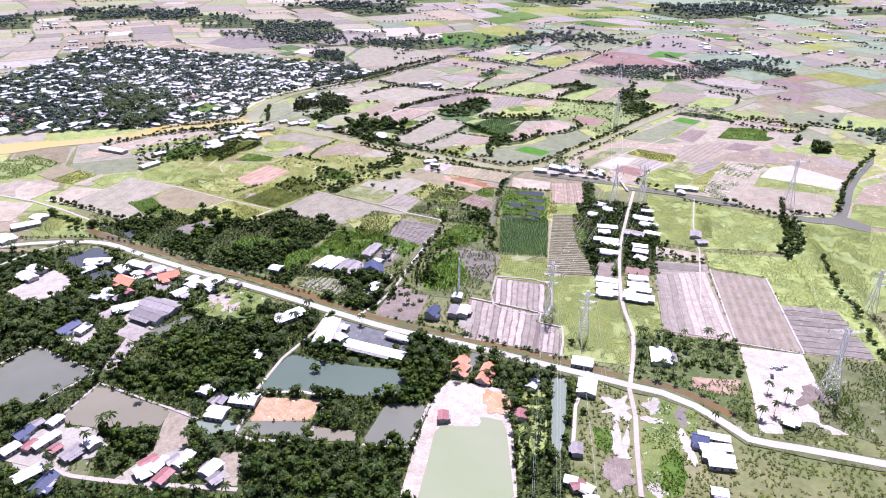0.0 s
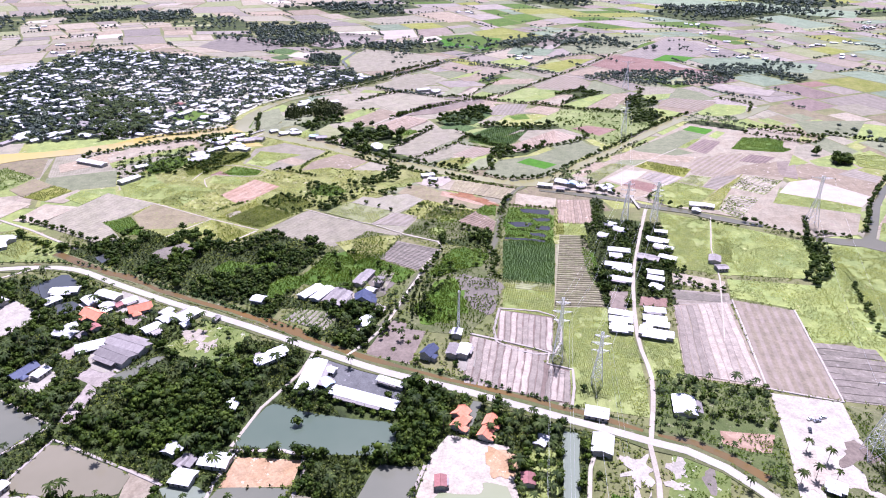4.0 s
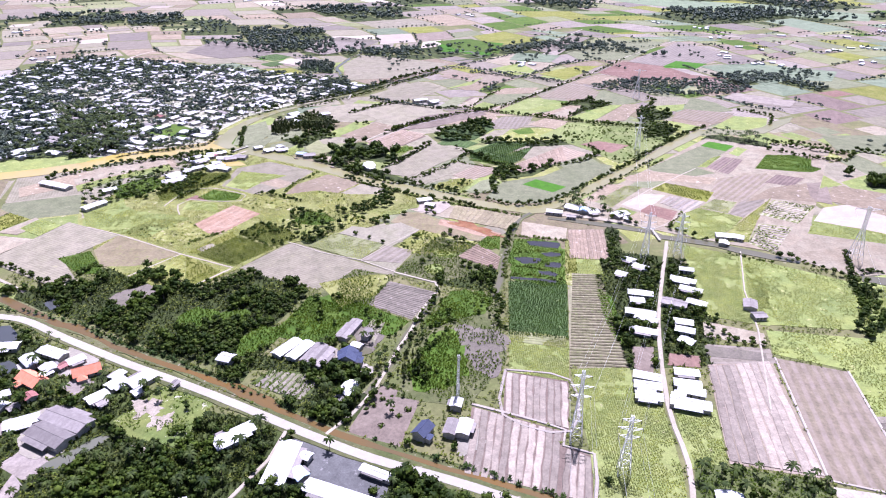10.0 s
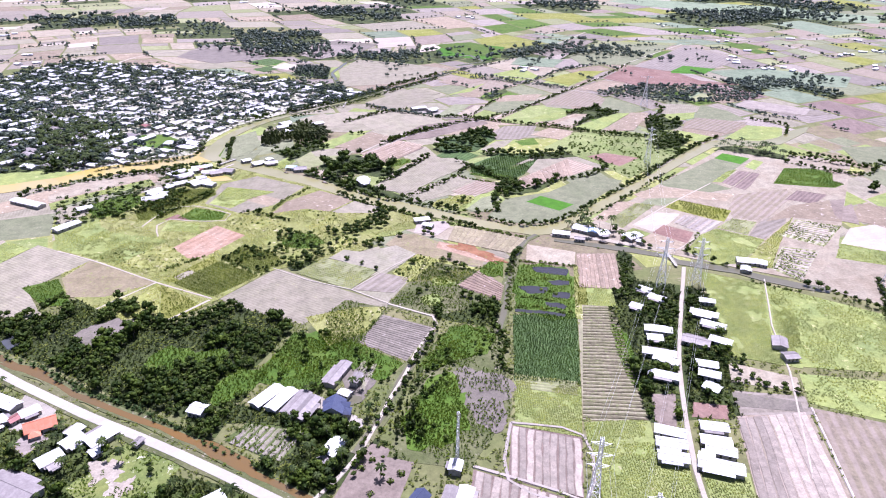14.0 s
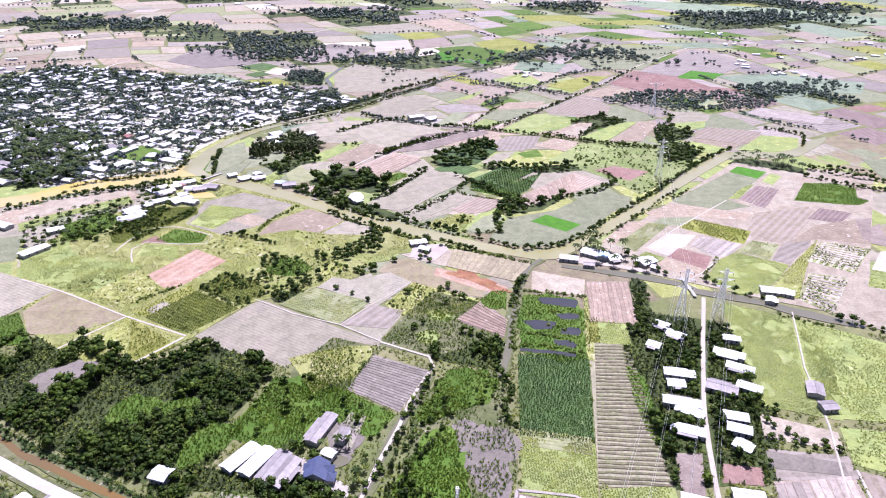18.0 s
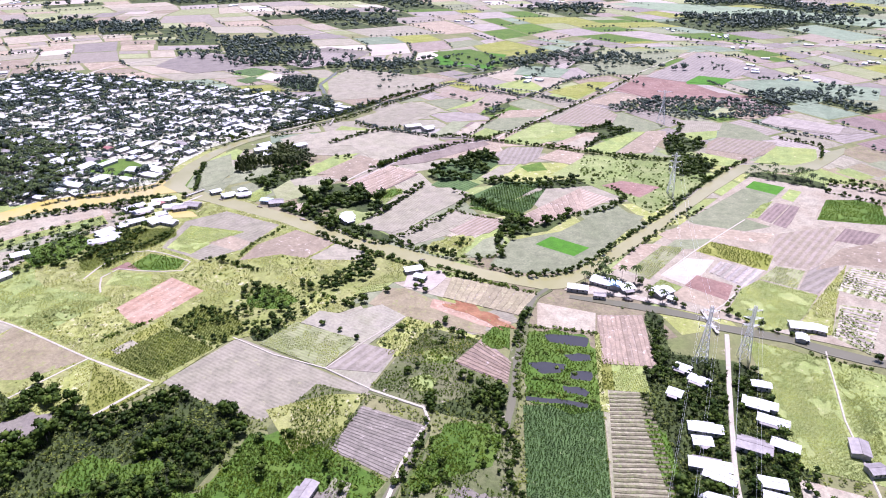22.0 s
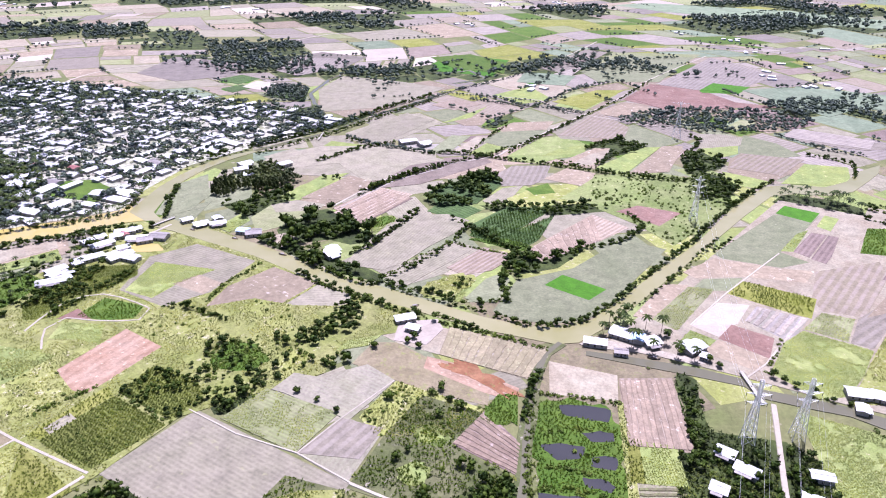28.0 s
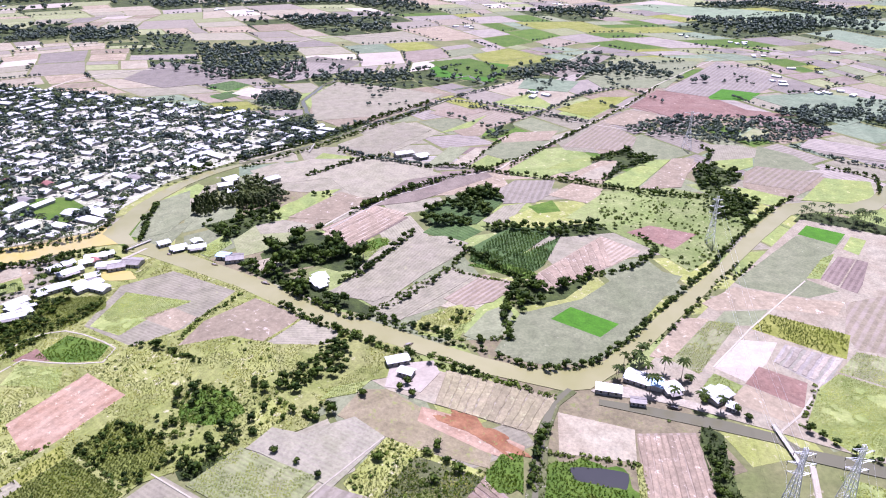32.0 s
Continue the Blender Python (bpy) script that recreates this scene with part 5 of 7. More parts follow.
field("pink", [(399, 916), (414, 937), (442, 929), (472, 909), (458, 886), (424, 896)])
field("pinkfield", [(195, 804), (228, 828), (274, 811), (299, 807), (283, 788), (241, 797), (202, 794)])
field("greygreen", [(191, 775), (207, 793), (238, 795), (221, 775)])
field("pinkgrey", [(276, 765), (299, 806), (359, 824), (353, 800), (300, 739), (274, 747)])
field("olive", [(217, 771), (236, 790), (279, 764), (262, 737), (251, 744)])
field("beds", [(215, 734), (231, 753), (260, 737), (236, 710), (230, 714)])
field("palepink", [(176, 728), (204, 758), (227, 755), (210, 732), (190, 714)])
field("cropgreen", [(152, 735), (192, 781), (210, 777), (165, 721)])
field("pinkfield", [(140, 739), (175, 785), (193, 783), (152, 735)])
field("lime", [(163, 709), (174, 722), (187, 710), (178, 701)])
field("redbrown", [(189, 712), (204, 729), (226, 713), (213, 690)])
field("pinkfield", [(173, 697), (189, 711), (213, 690), (201, 676)])
field("crop", [(207, 675), (230, 708), (249, 722), (275, 705), (283, 699), (262, 673), (242, 653), (224, 651)])
field("cropgreen", [(250, 724), (273, 745), (292, 737), (272, 709)])
field("greyrows", [(273, 708), (294, 737), (337, 768), (316, 734), (284, 701)])
field("brownrows", [(344, 794), (368, 820), (393, 808), (368, 783)])
field("pinkfield", [(301, 739), (342, 778), (387, 793), (386, 765), (371, 739), (330, 749)])
field("brownpink", [(387, 792), (405, 797), (373, 743), (373, 755)])
field("scrubpale", [(239, 646), (281, 695), (331, 749), (295, 695), (266, 646)])
field("bedscrub", [(301, 708), (331, 744), (365, 729), (328, 686)])
field("bedscrub", [(265, 645), (292, 686), (320, 678), (279, 624)])
lane(1.3, [(190, 670), (209, 685), (231, 710), (260, 738)])
lane(1.0, [(176, 728), (217, 772), (285, 838)])
# the lower canal and the stream that leaves it
pond("canal", [(100, 697), (125, 691), (161, 681), (189, 669), (196, 659), (220, 651), (237, 644), (252, 635), (276, 622), (297, 614), (292, 606), (271, 613), (248, 625), (234, 636), (216, 642), (192, 651), (186, 662), (158, 672), (123, 684), (99, 692)])
pond("canal", [(331, 587), (349, 583), (370, 583), (394, 615), (422, 659), (446, 692), (485, 737), (516, 771), (499, 743), (458, 696), (430, 659), (403, 615), (382, 583), (394, 564), (385, 549), (361, 566), (343, 570), (326, 577)])
field("lime", [(361, 566), (384, 548), (315, 431), (314, 463), (322, 540), (332, 569)])
# plots west of the grove
field("meadow", [(-336, 702), (-316, 776), (-199, 889), (-110, 811), (-34, 759), (-61, 672), (-133, 632), (-159, 587), (-188, 558), (-239, 574), (-273, 597)])
field("tan", [(-226, 769), (-225, 823), (-195, 847), (-139, 817), (-159, 767), (-185, 746)])
field("crop", [(-222, 769), (-217, 814), (-166, 802), (-187, 779), (-198, 758)])
field("pinkfield", [(-191, 779), (-176, 794), (-155, 781), (-163, 764)])
field("pinkfield", [(-156, 747), (-149, 776), (-122, 807), (-84, 782), (-104, 752), (-125, 759)])
field("tan", [(-102, 750), (-83, 780), (-56, 766), (-59, 749)])
field("scrubpale", [(-202, 723), (-185, 746), (-149, 738), (-132, 718), (-144, 700), (-166, 698)])
field("scrubpale", [(-133, 744), (-124, 757), (-97, 751), (-85, 718), (-101, 706), (-118, 730)])
patch("lush", [(-136, 678), (-132, 706), (-107, 706), (-97, 679), (-112, 674)])
field("crop", [(-58, 695), (-41, 723), (-22, 727), (-38, 701)])
field("scrubpale", [(-96, 674), (-85, 695), (-74, 693), (-74, 679), (-87, 664)])
field("grey", [(-89, 656), (-79, 672), (-60, 667), (-53, 673), (-36, 681), (-18, 665), (-41, 630), (-81, 653)])
field("cropgreen", [(-111, 631), (-92, 657), (-47, 636), (-65, 605)])
field("greyrows", [(-64, 605), (-45, 632), (-22, 624), (-32, 601)])
field("lush", [(-240, 733), (-231, 758), (-199, 747), (-199, 731), (-219, 728)])
field("redbrown", [(-251, 729), (-243, 743), (-228, 730)])
field("crop", [(-244, 706), (-245, 726), (-216, 723), (-208, 700), (-224, 705)])
field("scrubpale", [(-240, 690), (-243, 704), (-224, 704), (-211, 693), (-223, 677)])
field("red", [(-214, 657), (-221, 673), (-199, 718), (-168, 698), (-186, 663), (-193, 651)])
field("lime", [(-335, 700), (-297, 712), (-269, 684), (-282, 654), (-315, 667)])
field("scrubpale", [(-280, 652), (-261, 684), (-230, 681), (-201, 652), (-218, 627)])
field("olive", [(-208, 616), (-184, 658), (-177, 649), (-199, 613)])
field("tan", [(-202, 622), (-194, 634), (-186, 628), (-196, 617)])
field("orchard", [(-199, 612), (-176, 649), (-138, 625), (-164, 591)])
field("fallow", [(-438, 681), (-430, 714), (-401, 695), (-415, 663)])
field("olive", [(-413, 662), (-399, 694), (-374, 681), (-387, 653)])
field("pink", [(-386, 651), (-370, 684), (-355, 674), (-366, 647)])
field("lime", [(-371, 660), (-365, 681), (-338, 668), (-346, 645)])
field("pink", [(-435, 635), (-435, 659), (-395, 645), (-406, 606), (-421, 611)])
field("pink", [(-390, 605), (-382, 645), (-347, 639), (-363, 599)])
field("lime", [(-344, 715), (-312, 734), (-294, 703), (-229, 688), (-254, 642), (-281, 652)])
field("tan", [(-362, 597), (-335, 675), (-278, 648), (-302, 600), (-278, 571), (-266, 560), (-289, 558)])
field("fallow", [(-286, 618), (-278, 648), (-211, 613), (-241, 591), (-267, 590)])
field("lush", [(-308, 603), (-288, 617), (-259, 579), (-278, 577)])
field("scrubpale", [(-229, 572), (-208, 610), (-192, 566), (-215, 560)])
field("olive", [(-191, 566), (-207, 610), (-177, 588), (-165, 579), (-180, 560)])
field("lime", [(-395, 568), (-374, 584), (-311, 554), (-302, 525), (-354, 524)])
field("lush", [(-340, 758), (-307, 794), (-283, 779), (-295, 743), (-312, 732)])
lane(1.2, [(-264, 714), (-257, 749), (-235, 763), (-194, 744), (-195, 729), (-226, 728), (-245, 731), (-252, 717), (-242, 694)])
lane(1.3, [(-313, 664), (-281, 650), (-254, 636), (-212, 613), (-163, 590)])
lane(1.1, [(-212, 613), (-231, 586), (-239, 574)])
lane(0.8, [(-130, 638), (-99, 619), (-64, 605), (-34, 585)])
lane(0.8, [(-64, 605), (-45, 632), (-19, 665)])
field("orchard", [(-175, 652), (-165, 678), (-134, 664), (-124, 645), (-137, 629)])
field("orchard", [(-272, 727), (-285, 748), (-271, 803), (-229, 809), (-222, 792), (-258, 729)])
field("meadow", [(-79, 742), (-39, 761), (-12, 747), (-21, 716), (-57, 705)])
# the yellow river and the village bank
pond("yellow", [(-411, 827), (-392, 851), (-379, 869), (-352, 882), (-322, 893), (-290, 917), (-287, 932), (-268, 908), (-258, 894), (-279, 887), (-319, 861), (-356, 846), (-381, 831), (-399, 808)])
pond("yellow", [(-392, 844), (-418, 829), (-440, 816), (-468, 804), (-498, 797), (-527, 789), (-560, 777), (-597, 764), (-630, 746), (-667, 730), (-633, 687), (-600, 708), (-570, 725), (-535, 739), (-505, 752), (-478, 773), (-451, 785), (-429, 794), (-407, 806), (-382, 820)])
field("lush", [(-399, 981), (-378, 992), (-352, 997), (-313, 965), (-321, 936), (-377, 952)])
field("lime", [(-268, 908), (-264, 940), (-269, 962), (-259, 940), (-257, 908)])
field("greygreen", [(-254, 908), (-259, 949), (-259, 989), (-240, 1017), (-220, 956), (-225, 919), (-241, 905)])
field("pink", [(-385, 784), (-376, 823), (-317, 855), (-306, 838), (-358, 790), (-376, 769)])
field("lime", [(-374, 765), (-356, 787), (-305, 835), (-292, 817), (-337, 788), (-364, 750)])
# plots beyond the river
field("tan", [(-193, 1063), (-171, 1092), (-137, 1117), (-52, 1119), (20, 1062), (-27, 1009), (-72, 999), (-107, 1055), (-158, 1037)])
field("lime", [(-148, 953), (-120, 1014), (-91, 1024), (-129, 953)])
field("pinkfield", [(-129, 951), (-90, 1016), (-57, 993), (-87, 946)])
field("tan", [(-110, 1158), (-46, 1268), (-3, 1238), (-66, 1128)])
field("tan", [(-190, 1409), (-166, 1517), (-67, 1477), (11, 1431), (-57, 1310), (-163, 1276)])
field("brownpink", [(-68, 975), (-28, 1050), (52, 1089), (64, 1063), (-14, 992)])
field("pinkrows", [(-92, 915), (-58, 984), (-21, 963), (-59, 897)])
field("tan", [(-65, 825), (-32, 911), (13, 914), (33, 900), (-25, 811), (-46, 808)])
field("dkcrop", [(-266, 1370), (-261, 1430), (-206, 1413), (-197, 1332)])
field("dkcrop", [(-373, 1484), (-341, 1520), (-303, 1490), (-327, 1444)])
field("dkcrop", [(-346, 1416), (-320, 1444), (-295, 1425), (-320, 1387)])
field("mauve", [(-527, 1527), (-517, 1683), (-338, 1618), (-358, 1510), (-436, 1464)])
field("mauve", [(-293, 1559), (-280, 1693), (-168, 1669), (-178, 1588), (-244, 1515)])
field("palepink", [(-316, 1428), (-304, 1469), (-265, 1438), (-283, 1406)])
field("olive", [(172, 1346), (254, 1424), (299, 1425), (213, 1302)])
field("mauve", [(178, 1521), (289, 1643), (356, 1749), (258, 1590), (211, 1487)])
field("greygreen", [(254, 1570), (366, 1738), (507, 1719), (373, 1488), (269, 1485)])
field("teal", [(490, 1431), (574, 1458), (663, 1351), (547, 1268)])
field("mauve", [(366, 1467), (541, 1721), (595, 1545), (481, 1431), (418, 1429)])
field("bright", [(421, 1429), (462, 1483), (509, 1456), (472, 1408)])
field("redbrown", [(294, 1370), (386, 1448), (418, 1429), (426, 1312), (327, 1306)])
field("pinkfield", [(220, 1276), (278, 1339), (325, 1303), (251, 1262)])
field("cropgreen", [(377, 1209), (418, 1253), (434, 1237), (388, 1197)])
field("mauve", [(439, 1172), (473, 1212), (547, 1156), (521, 1121)])
field("lush", [(-18, 1698), (62, 1737), (128, 1647), (115, 1546), (27, 1591)])
field("teal", [(131, 1480), (154, 1566), (240, 1532), (207, 1454)])
field("pinkgrey", [(153, 1169), (227, 1291), (253, 1208), (232, 1153)])
field("pink", [(148, 1056), (180, 1094), (210, 1115), (178, 1056)])
field("pinkfield", [(208, 1027), (273, 1127), (299, 1128), (254, 1035)])
field("lime", [(176, 1047), (251, 1123), (270, 1123), (201, 1022)])
field("pinkgrey", [(323, 1051), (359, 1102), (422, 1080), (372, 1026)])
field("lime", [(360, 1001), (415, 1065), (458, 1054), (431, 995)])
field("tan", [(-67, 815), (-24, 911), (-12, 921), (31, 891), (14, 866), (-29, 812), (-37, 803), (-50, 807)])
field("tan", [(-35, 794), (-24, 813), (16, 854), (36, 843), (-7, 792), (-17, 779), (-27, 779)])
field("pinkrows", [(12, 808), (43, 845), (69, 831), (47, 804), (25, 796)])
patch("scrubpale", [(-9, 775), (13, 796), (30, 800), (35, 784), (18, 764), (3, 764)])
field("greygreen", [(25, 761), (42, 791), (57, 801), (60, 788), (48, 761), (36, 754)])
patch("lush", [(-63, 875), (-51, 905), (-36, 911), (-32, 898), (-54, 880)])
field("dkcrop", [(35, 867), (48, 900), (69, 925), (105, 920), (81, 888), (64, 866)])
patch("lush", [(31, 860), (64, 862), (86, 847), (75, 836), (45, 855)])
field("palepink", [(-22, 707), (-20, 729), (6, 733), (10, 721), (-1, 702)])
patch("sand", [(98, 701), (107, 710), (145, 699), (177, 683), (163, 683), (134, 696)])
pond("grey", [(-279, 315), (-263, 360), (-212, 333), (-232, 303), (-267, 295)])
pond("brown", [(-211, 293), (-204, 321), (-153, 298), (-153, 284), (-184, 282), (-208, 286)])
pond("teal", [(-110, 318), (-97, 355), (-71, 344), (-22, 338), (-24, 313), (-73, 313)])
pond("grey", [(-107, 290), (-72, 290), (-74, 278), (-111, 280)])
pond("grey", [(-32, 306), (-8, 305), (-18, 270), (-43, 273)])
pond("brown", [(-70, 286), (-46, 282), (-47, 274), (-71, 276)])
pond("milky", [(-2, 289), (21, 286), (22, 296), (36, 292), (36, 231), (-13, 230)])
pond("green", [(67, 332), (76, 331), (68, 286), (60, 261), (58, 273)])
pond("grey", [(-199, 375), (-178, 399), (-172, 397), (-188, 374)])
pond("blue", [(-308, 482), (-291, 506), (-273, 491), (-281, 463)])
pond("blue", [(-275, 458), (-265, 465), (-254, 455), (-265, 444)])
pond("green", [(-136, 290), (-116, 290), (-109, 283), (-128, 279)])
pond("blue", [(-282, 533), (-278, 541), (-268, 530), (-271, 523)])
pond("river", [(-254, 899), (-234, 897), (-195, 877), (-146, 848), (-106, 822), (-77, 800), (-43, 781), (-12, 764), (17, 747), (38, 736), (65, 725), (89, 725), (111, 734), (140, 765), (180, 810), (220, 852), (284, 934), (338, 991), (371, 998), (401, 992), (431, 1008), (465, 1042), (499, 1063), (481, 1035), (457, 1011), (423, 979), (392, 968), (363, 972), (333, 964), (285, 912), (233, 852), (184, 796), (144, 751), (116, 722), (97, 706), (82, 704), (60, 712), (37, 720), (10, 733), (-18, 749), (-41, 758), (-73, 775), (-105, 798), (-140, 824), (-186, 850), (-225, 872), (-247, 882)])
pond("river", [(-280, 913), (-279, 945), (-277, 978), (-269, 1012), (-255, 1047), (-239, 1075), (-211, 1099), (-208, 1093), (-232, 1062), (-247, 1033), (-258, 997), (-262, 971), (-259, 943), (-257, 913), (-243, 895), (-257, 893)])
pond("yellow", [(-255, 850), (-228, 847), (-217, 833), (-240, 830)])
pond("creek", [(-125, 445), (-115, 443), (-94, 430), (-88, 422), (-95, 422), (-111, 430), (-124, 438)])
pond("canal", [(-52, 482), (-43, 482), (-41, 476), (-48, 473)])
road(5.6, [(-423, 495), (-373, 505), (-348, 511), (-318, 515), (-286, 512), (-243, 489), (-193, 463), (-142, 439), (-99, 417), (-73, 403), (-32, 383), (7, 369), (43, 354), (76, 340), (96, 332), (112, 325), (130, 318), (146, 306), (157, 292), (166, 279), (191, 272), (237, 259)])
lane(2.5, [(113, 325), (121, 350), (129, 382), (132, 427), (148, 502), (166, 560), (196, 646)])
lane(2.5, [(112, 324), (109, 296), (103, 269), (97, 238)])
lane(1.9, [(-353, 471), (-339, 496), (-318, 514)])
lane(2.5, [(-441, 619), (-400, 605), (-362, 585), (-304, 549)])
lane(2.5, [(-226, 260), (-199, 253), (-183, 248), (-153, 244), (-124, 242), (-99, 240)])
lane(1.9, [(91, 340), (77, 305), (69, 269)])
lane(1.9, [(-59, 401), (-48, 416), (-36, 442), (-27, 476), (-18, 504), (-13, 526), (-1, 557)])
lane(1.9, [(-109, 318), (-101, 349), (-85, 382), (-81, 403)])
lane(1.9, [(-164, 588), (-184, 560)])
lane(1.6, [(-35, 585), (-3, 569), (0, 558)])
lane(1.9, [(-95, 931), (-66, 980), (-26, 1033), (64, 1081), (84, 1106), (165, 1217), (277, 1369), (368, 1515), (539, 1736)])
lane(2.5, [(-95, 1249), (-39, 1307), (24, 1407), (124, 1516), (229, 1679), (353, 1907)])
lane(3.1, [(-611, 1322), (-600, 1527), (-464, 1654), (-351, 1842), (-231, 2000), (4, 1953)])
lane(2.5, [(7, 1406), (154, 1352), (183, 1283), (305, 1208)])
lane(0.9, [(188, 420), (217, 508), (229, 561), (252, 627)])
lane(2.5, [(-421, 1002), (-374, 1019), (-293, 976)])
lane(2.5, [(-231, 886), (-239, 871), (-254, 856)])
creek(3.8, [(-324, 520), (-249, 503), (-208, 481), (-160, 459), (-111, 434), (-79, 415), (-53, 401), (-24, 389), (7, 376), (43, 362), (78, 348), (104, 337), (111, 333)])
creek(5.2, [(118, 329), (135, 324), (151, 313), (164, 298)])
creek_grey(4.0, [(-41, 435), (-28, 465), (-21, 498), (-9, 529), (-2, 549)])
creek_grey(4.8, [(-175, 1303), (-198, 1383), (-183, 1497), (-164, 1541)])
creek_grey(4.0, [(16, 1547), (55, 1572), (81, 1506), (25, 1463)])
creek(6.0, [(-317, 540), (-281, 520), (-256, 507), (-233, 498)])
creek_grey(3.4, [(85, 706), (74, 693), (66, 674), (59, 643), (53, 615), (49, 587), (44, 562), (41, 550)])
creek_grey(4.0, [(-211, 1097), (-180, 1131), (-140, 1173), (-111, 1217), (-65, 1288), (-11, 1357), (14, 1394)])
bund(1.5, [(-274, 340), (-264, 361), (-211, 333), (-231, 302)])
bund(1.5, [(-212, 292), (-204, 322), (-152, 299), (-135, 291)])
bund(2.0, [(-109, 315), (-70, 312), (-73, 277), (-111, 279), (-105, 312)])
bund(1.5, [(-42, 272), (-17, 270), (-7, 306)])
bund(1.5, [(42, 460), (80, 450), (73, 405), (37, 418), (42, 460)])
bund(1.5, [(20, 427), (70, 406), (67, 394), (82, 388), (76, 354)])
bund(1.2, [(214, 475), (195, 371), (234, 359), (253, 461)])
bund(1.5, [(-87, 928), (-41, 1002), (9, 1042)])

# the river's banks
house("orange", 12, 344, 7.5, 7.6, 3.0, -33)
house("orange", 11, 335, 6.4, 7.6, 3.0, -32)
house("orange", 28, 337, 6.2, 7.6, 3.0, -21)
house("orange", 25, 328, 6.0, 7.6, 3.0, -27)
house("white", -77, 376, 29.1, 11.0, 3.8, -97)
house("white", -43, 355, 40.7, 7.6, 3.8, -21)
house("white", -29, 371, 16.9, 4.2, 3.0, -25)
house("blue", -67, 370, 7.4, 6.0, 3.0, -45)
house("white", -66, 382, 5.0, 5.1, 3.0, 68)
house("redtin", 1, 293, 5.0, 6.8, 3.0, 1)
house("redtin", 44, 295, 6.3, 6.8, 3.0, -4)
house("white", 54, 322, 5.7, 7.6, 3.0, -27)
house("white", -117, 349, 6.2, 7.6, 3.0, -5)
house("white", -138, 314, 6.6, 7.6, 3.0, -18)
house("white", 139, 352, 15.7, 11.9, 3.0, -101)
house("white", 88, 345, 12.2, 8.5, 3.0, -16)
house("white", 86, 320, 14.0, 10.2, 3.0, -106)
house("white", -113, 306, 14.7, 9.3, 3.0, -9)
house("white", -125, 294, 10.4, 9.3, 3.0, -12)
house("white", -54, 361, 12.2, 5.1, 3.0, -21)
house("tin", -126, 305, 5.5, 7.6, 3.0, -15)
house("tin", 71, 268, 5.2, 7.6, 3.0, -8)
house("white", -318, 450, 16.2, 7.6, 3.0, -33)
house("white", -317, 461, 14.8, 7.6, 3.0, -30)
house("white", -276, 476, 19.4, 7.6, 3.0, 7)
house("white", -278, 461, 11.5, 7.6, 3.0, 56)
house("white", -247, 419, 14.5, 7.6, 3.0, -15)
house("white", -224, 406, 16.6, 7.6, 3.0, 29)
house("white", -250, 461, 14.1, 7.6, 3.0, -41)
house("white", -241, 470, 18.9, 7.6, 3.0, -23)
house("white", -235, 454, 8.5, 7.6, 3.0, -39)
house("white", -188, 440, 10.4, 7.6, 3.0, 58)
house("white", -175, 444, 15.4, 10.2, 3.0, 55)
house("white", -193, 427, 11.2, 7.6, 3.0, 49)
house("white", -109, 394, 15.1, 10.2, 3.0, 40)
house("white", -104, 400, 13.2, 7.6, 3.0, 40)
house("white", -204, 247, 12.9, 6.5, 3.0, 48)
house("bluetile", -193, 241, 12.2, 6.5, 3.0, 74)
house("white", -223, 264, 8.5, 5.5, 3.0, 61)
house("bluetile", -223, 276, 9.3, 5.5, 3.0, 70)
house("tin", -220, 283, 7.2, 4.5, 3.0, 56)
house("white", -208, 271, 13.7, 5.0, 3.0, 61)
house("white", -211, 286, 7.4, 5.0, 3.0, 70)
house("redtin", -214, 267, 7.0, 4.0, 3.0, 72)
house("redtin", -200, 264, 6.7, 4.5, 3.0, 60)
house("tin", -190, 262, 10.5, 6.5, 3.0, 59)
house("white", -183, 269, 6.2, 6.5, 3.0, 56)
house("white", -148, 250, 8.3, 7.0, 3.0, 41)
house("redtin", -148, 256, 8.6, 5.5, 3.0, 48)
house("white", -142, 254, 10.1, 5.0, 3.0, 68)
house("redtin", -137, 246, 9.0, 6.0, 3.0, 67)
house("tin", -136, 257, 6.6, 5.0, 3.0, 47)
house("white", -131, 258, 10.6, 6.0, 3.0, 66)
house("white", -115, 252, 9.7, 6.5, 3.0, 61)
house("tin", -111, 245, 6.3, 5.0, 3.0, 50)
house("tin", -129, 305, 8.0, 5.0, 3.0, 63)
house("bluetile", -251, 378, 15.4, 7.0, 3.0, 65)
house("white", -240, 377, 9.6, 5.5, 3.0, 71)
house("orange", -239, 443, 17.1, 9.3, 3.0, -30)
house("orange", -211, 452, 14.5, 9.3, 3.0, 31)
house("tin", -203, 395, 24.4, 11.0, 3.8, -26)
house("tin", -200, 407, 28.5, 11.0, 3.8, -23)
house("white", 146, 278, 15.7, 4.7, 3.0, -15)
house("white", 144, 270, 15.7, 4.7, 3.0, -7)
house("white", 143, 263, 15.1, 4.7, 3.0, -15)
house("white", 143, 258, 12.4, 4.7, 3.0, -8)
house("white", 135, 239, 7.2, 4.7, 3.0, -14)
house("white", 64, 246, 5.6, 4.7, 3.0, -19)
house("white", 71, 241, 6.0, 4.7, 3.0, -36)
house("bluetile", 138, 276, 7.7, 6.8, 3.0, -19)
house("redtin", 67, 243, 5.0, 6.8, 3.0, -72)
house("white", 194, 292, 8.6, 6.8, 3.0, -32)
house("white", 72, 232, 6.7, 6.8, 3.0, 1)
house("white", 153, 605, 9.1, 6.5, 3.2, -36)
house("white", 159, 593, 11.2, 6.5, 3.2, -38)
house("white", 141, 581, 7.7, 6.5, 3.2, -32)
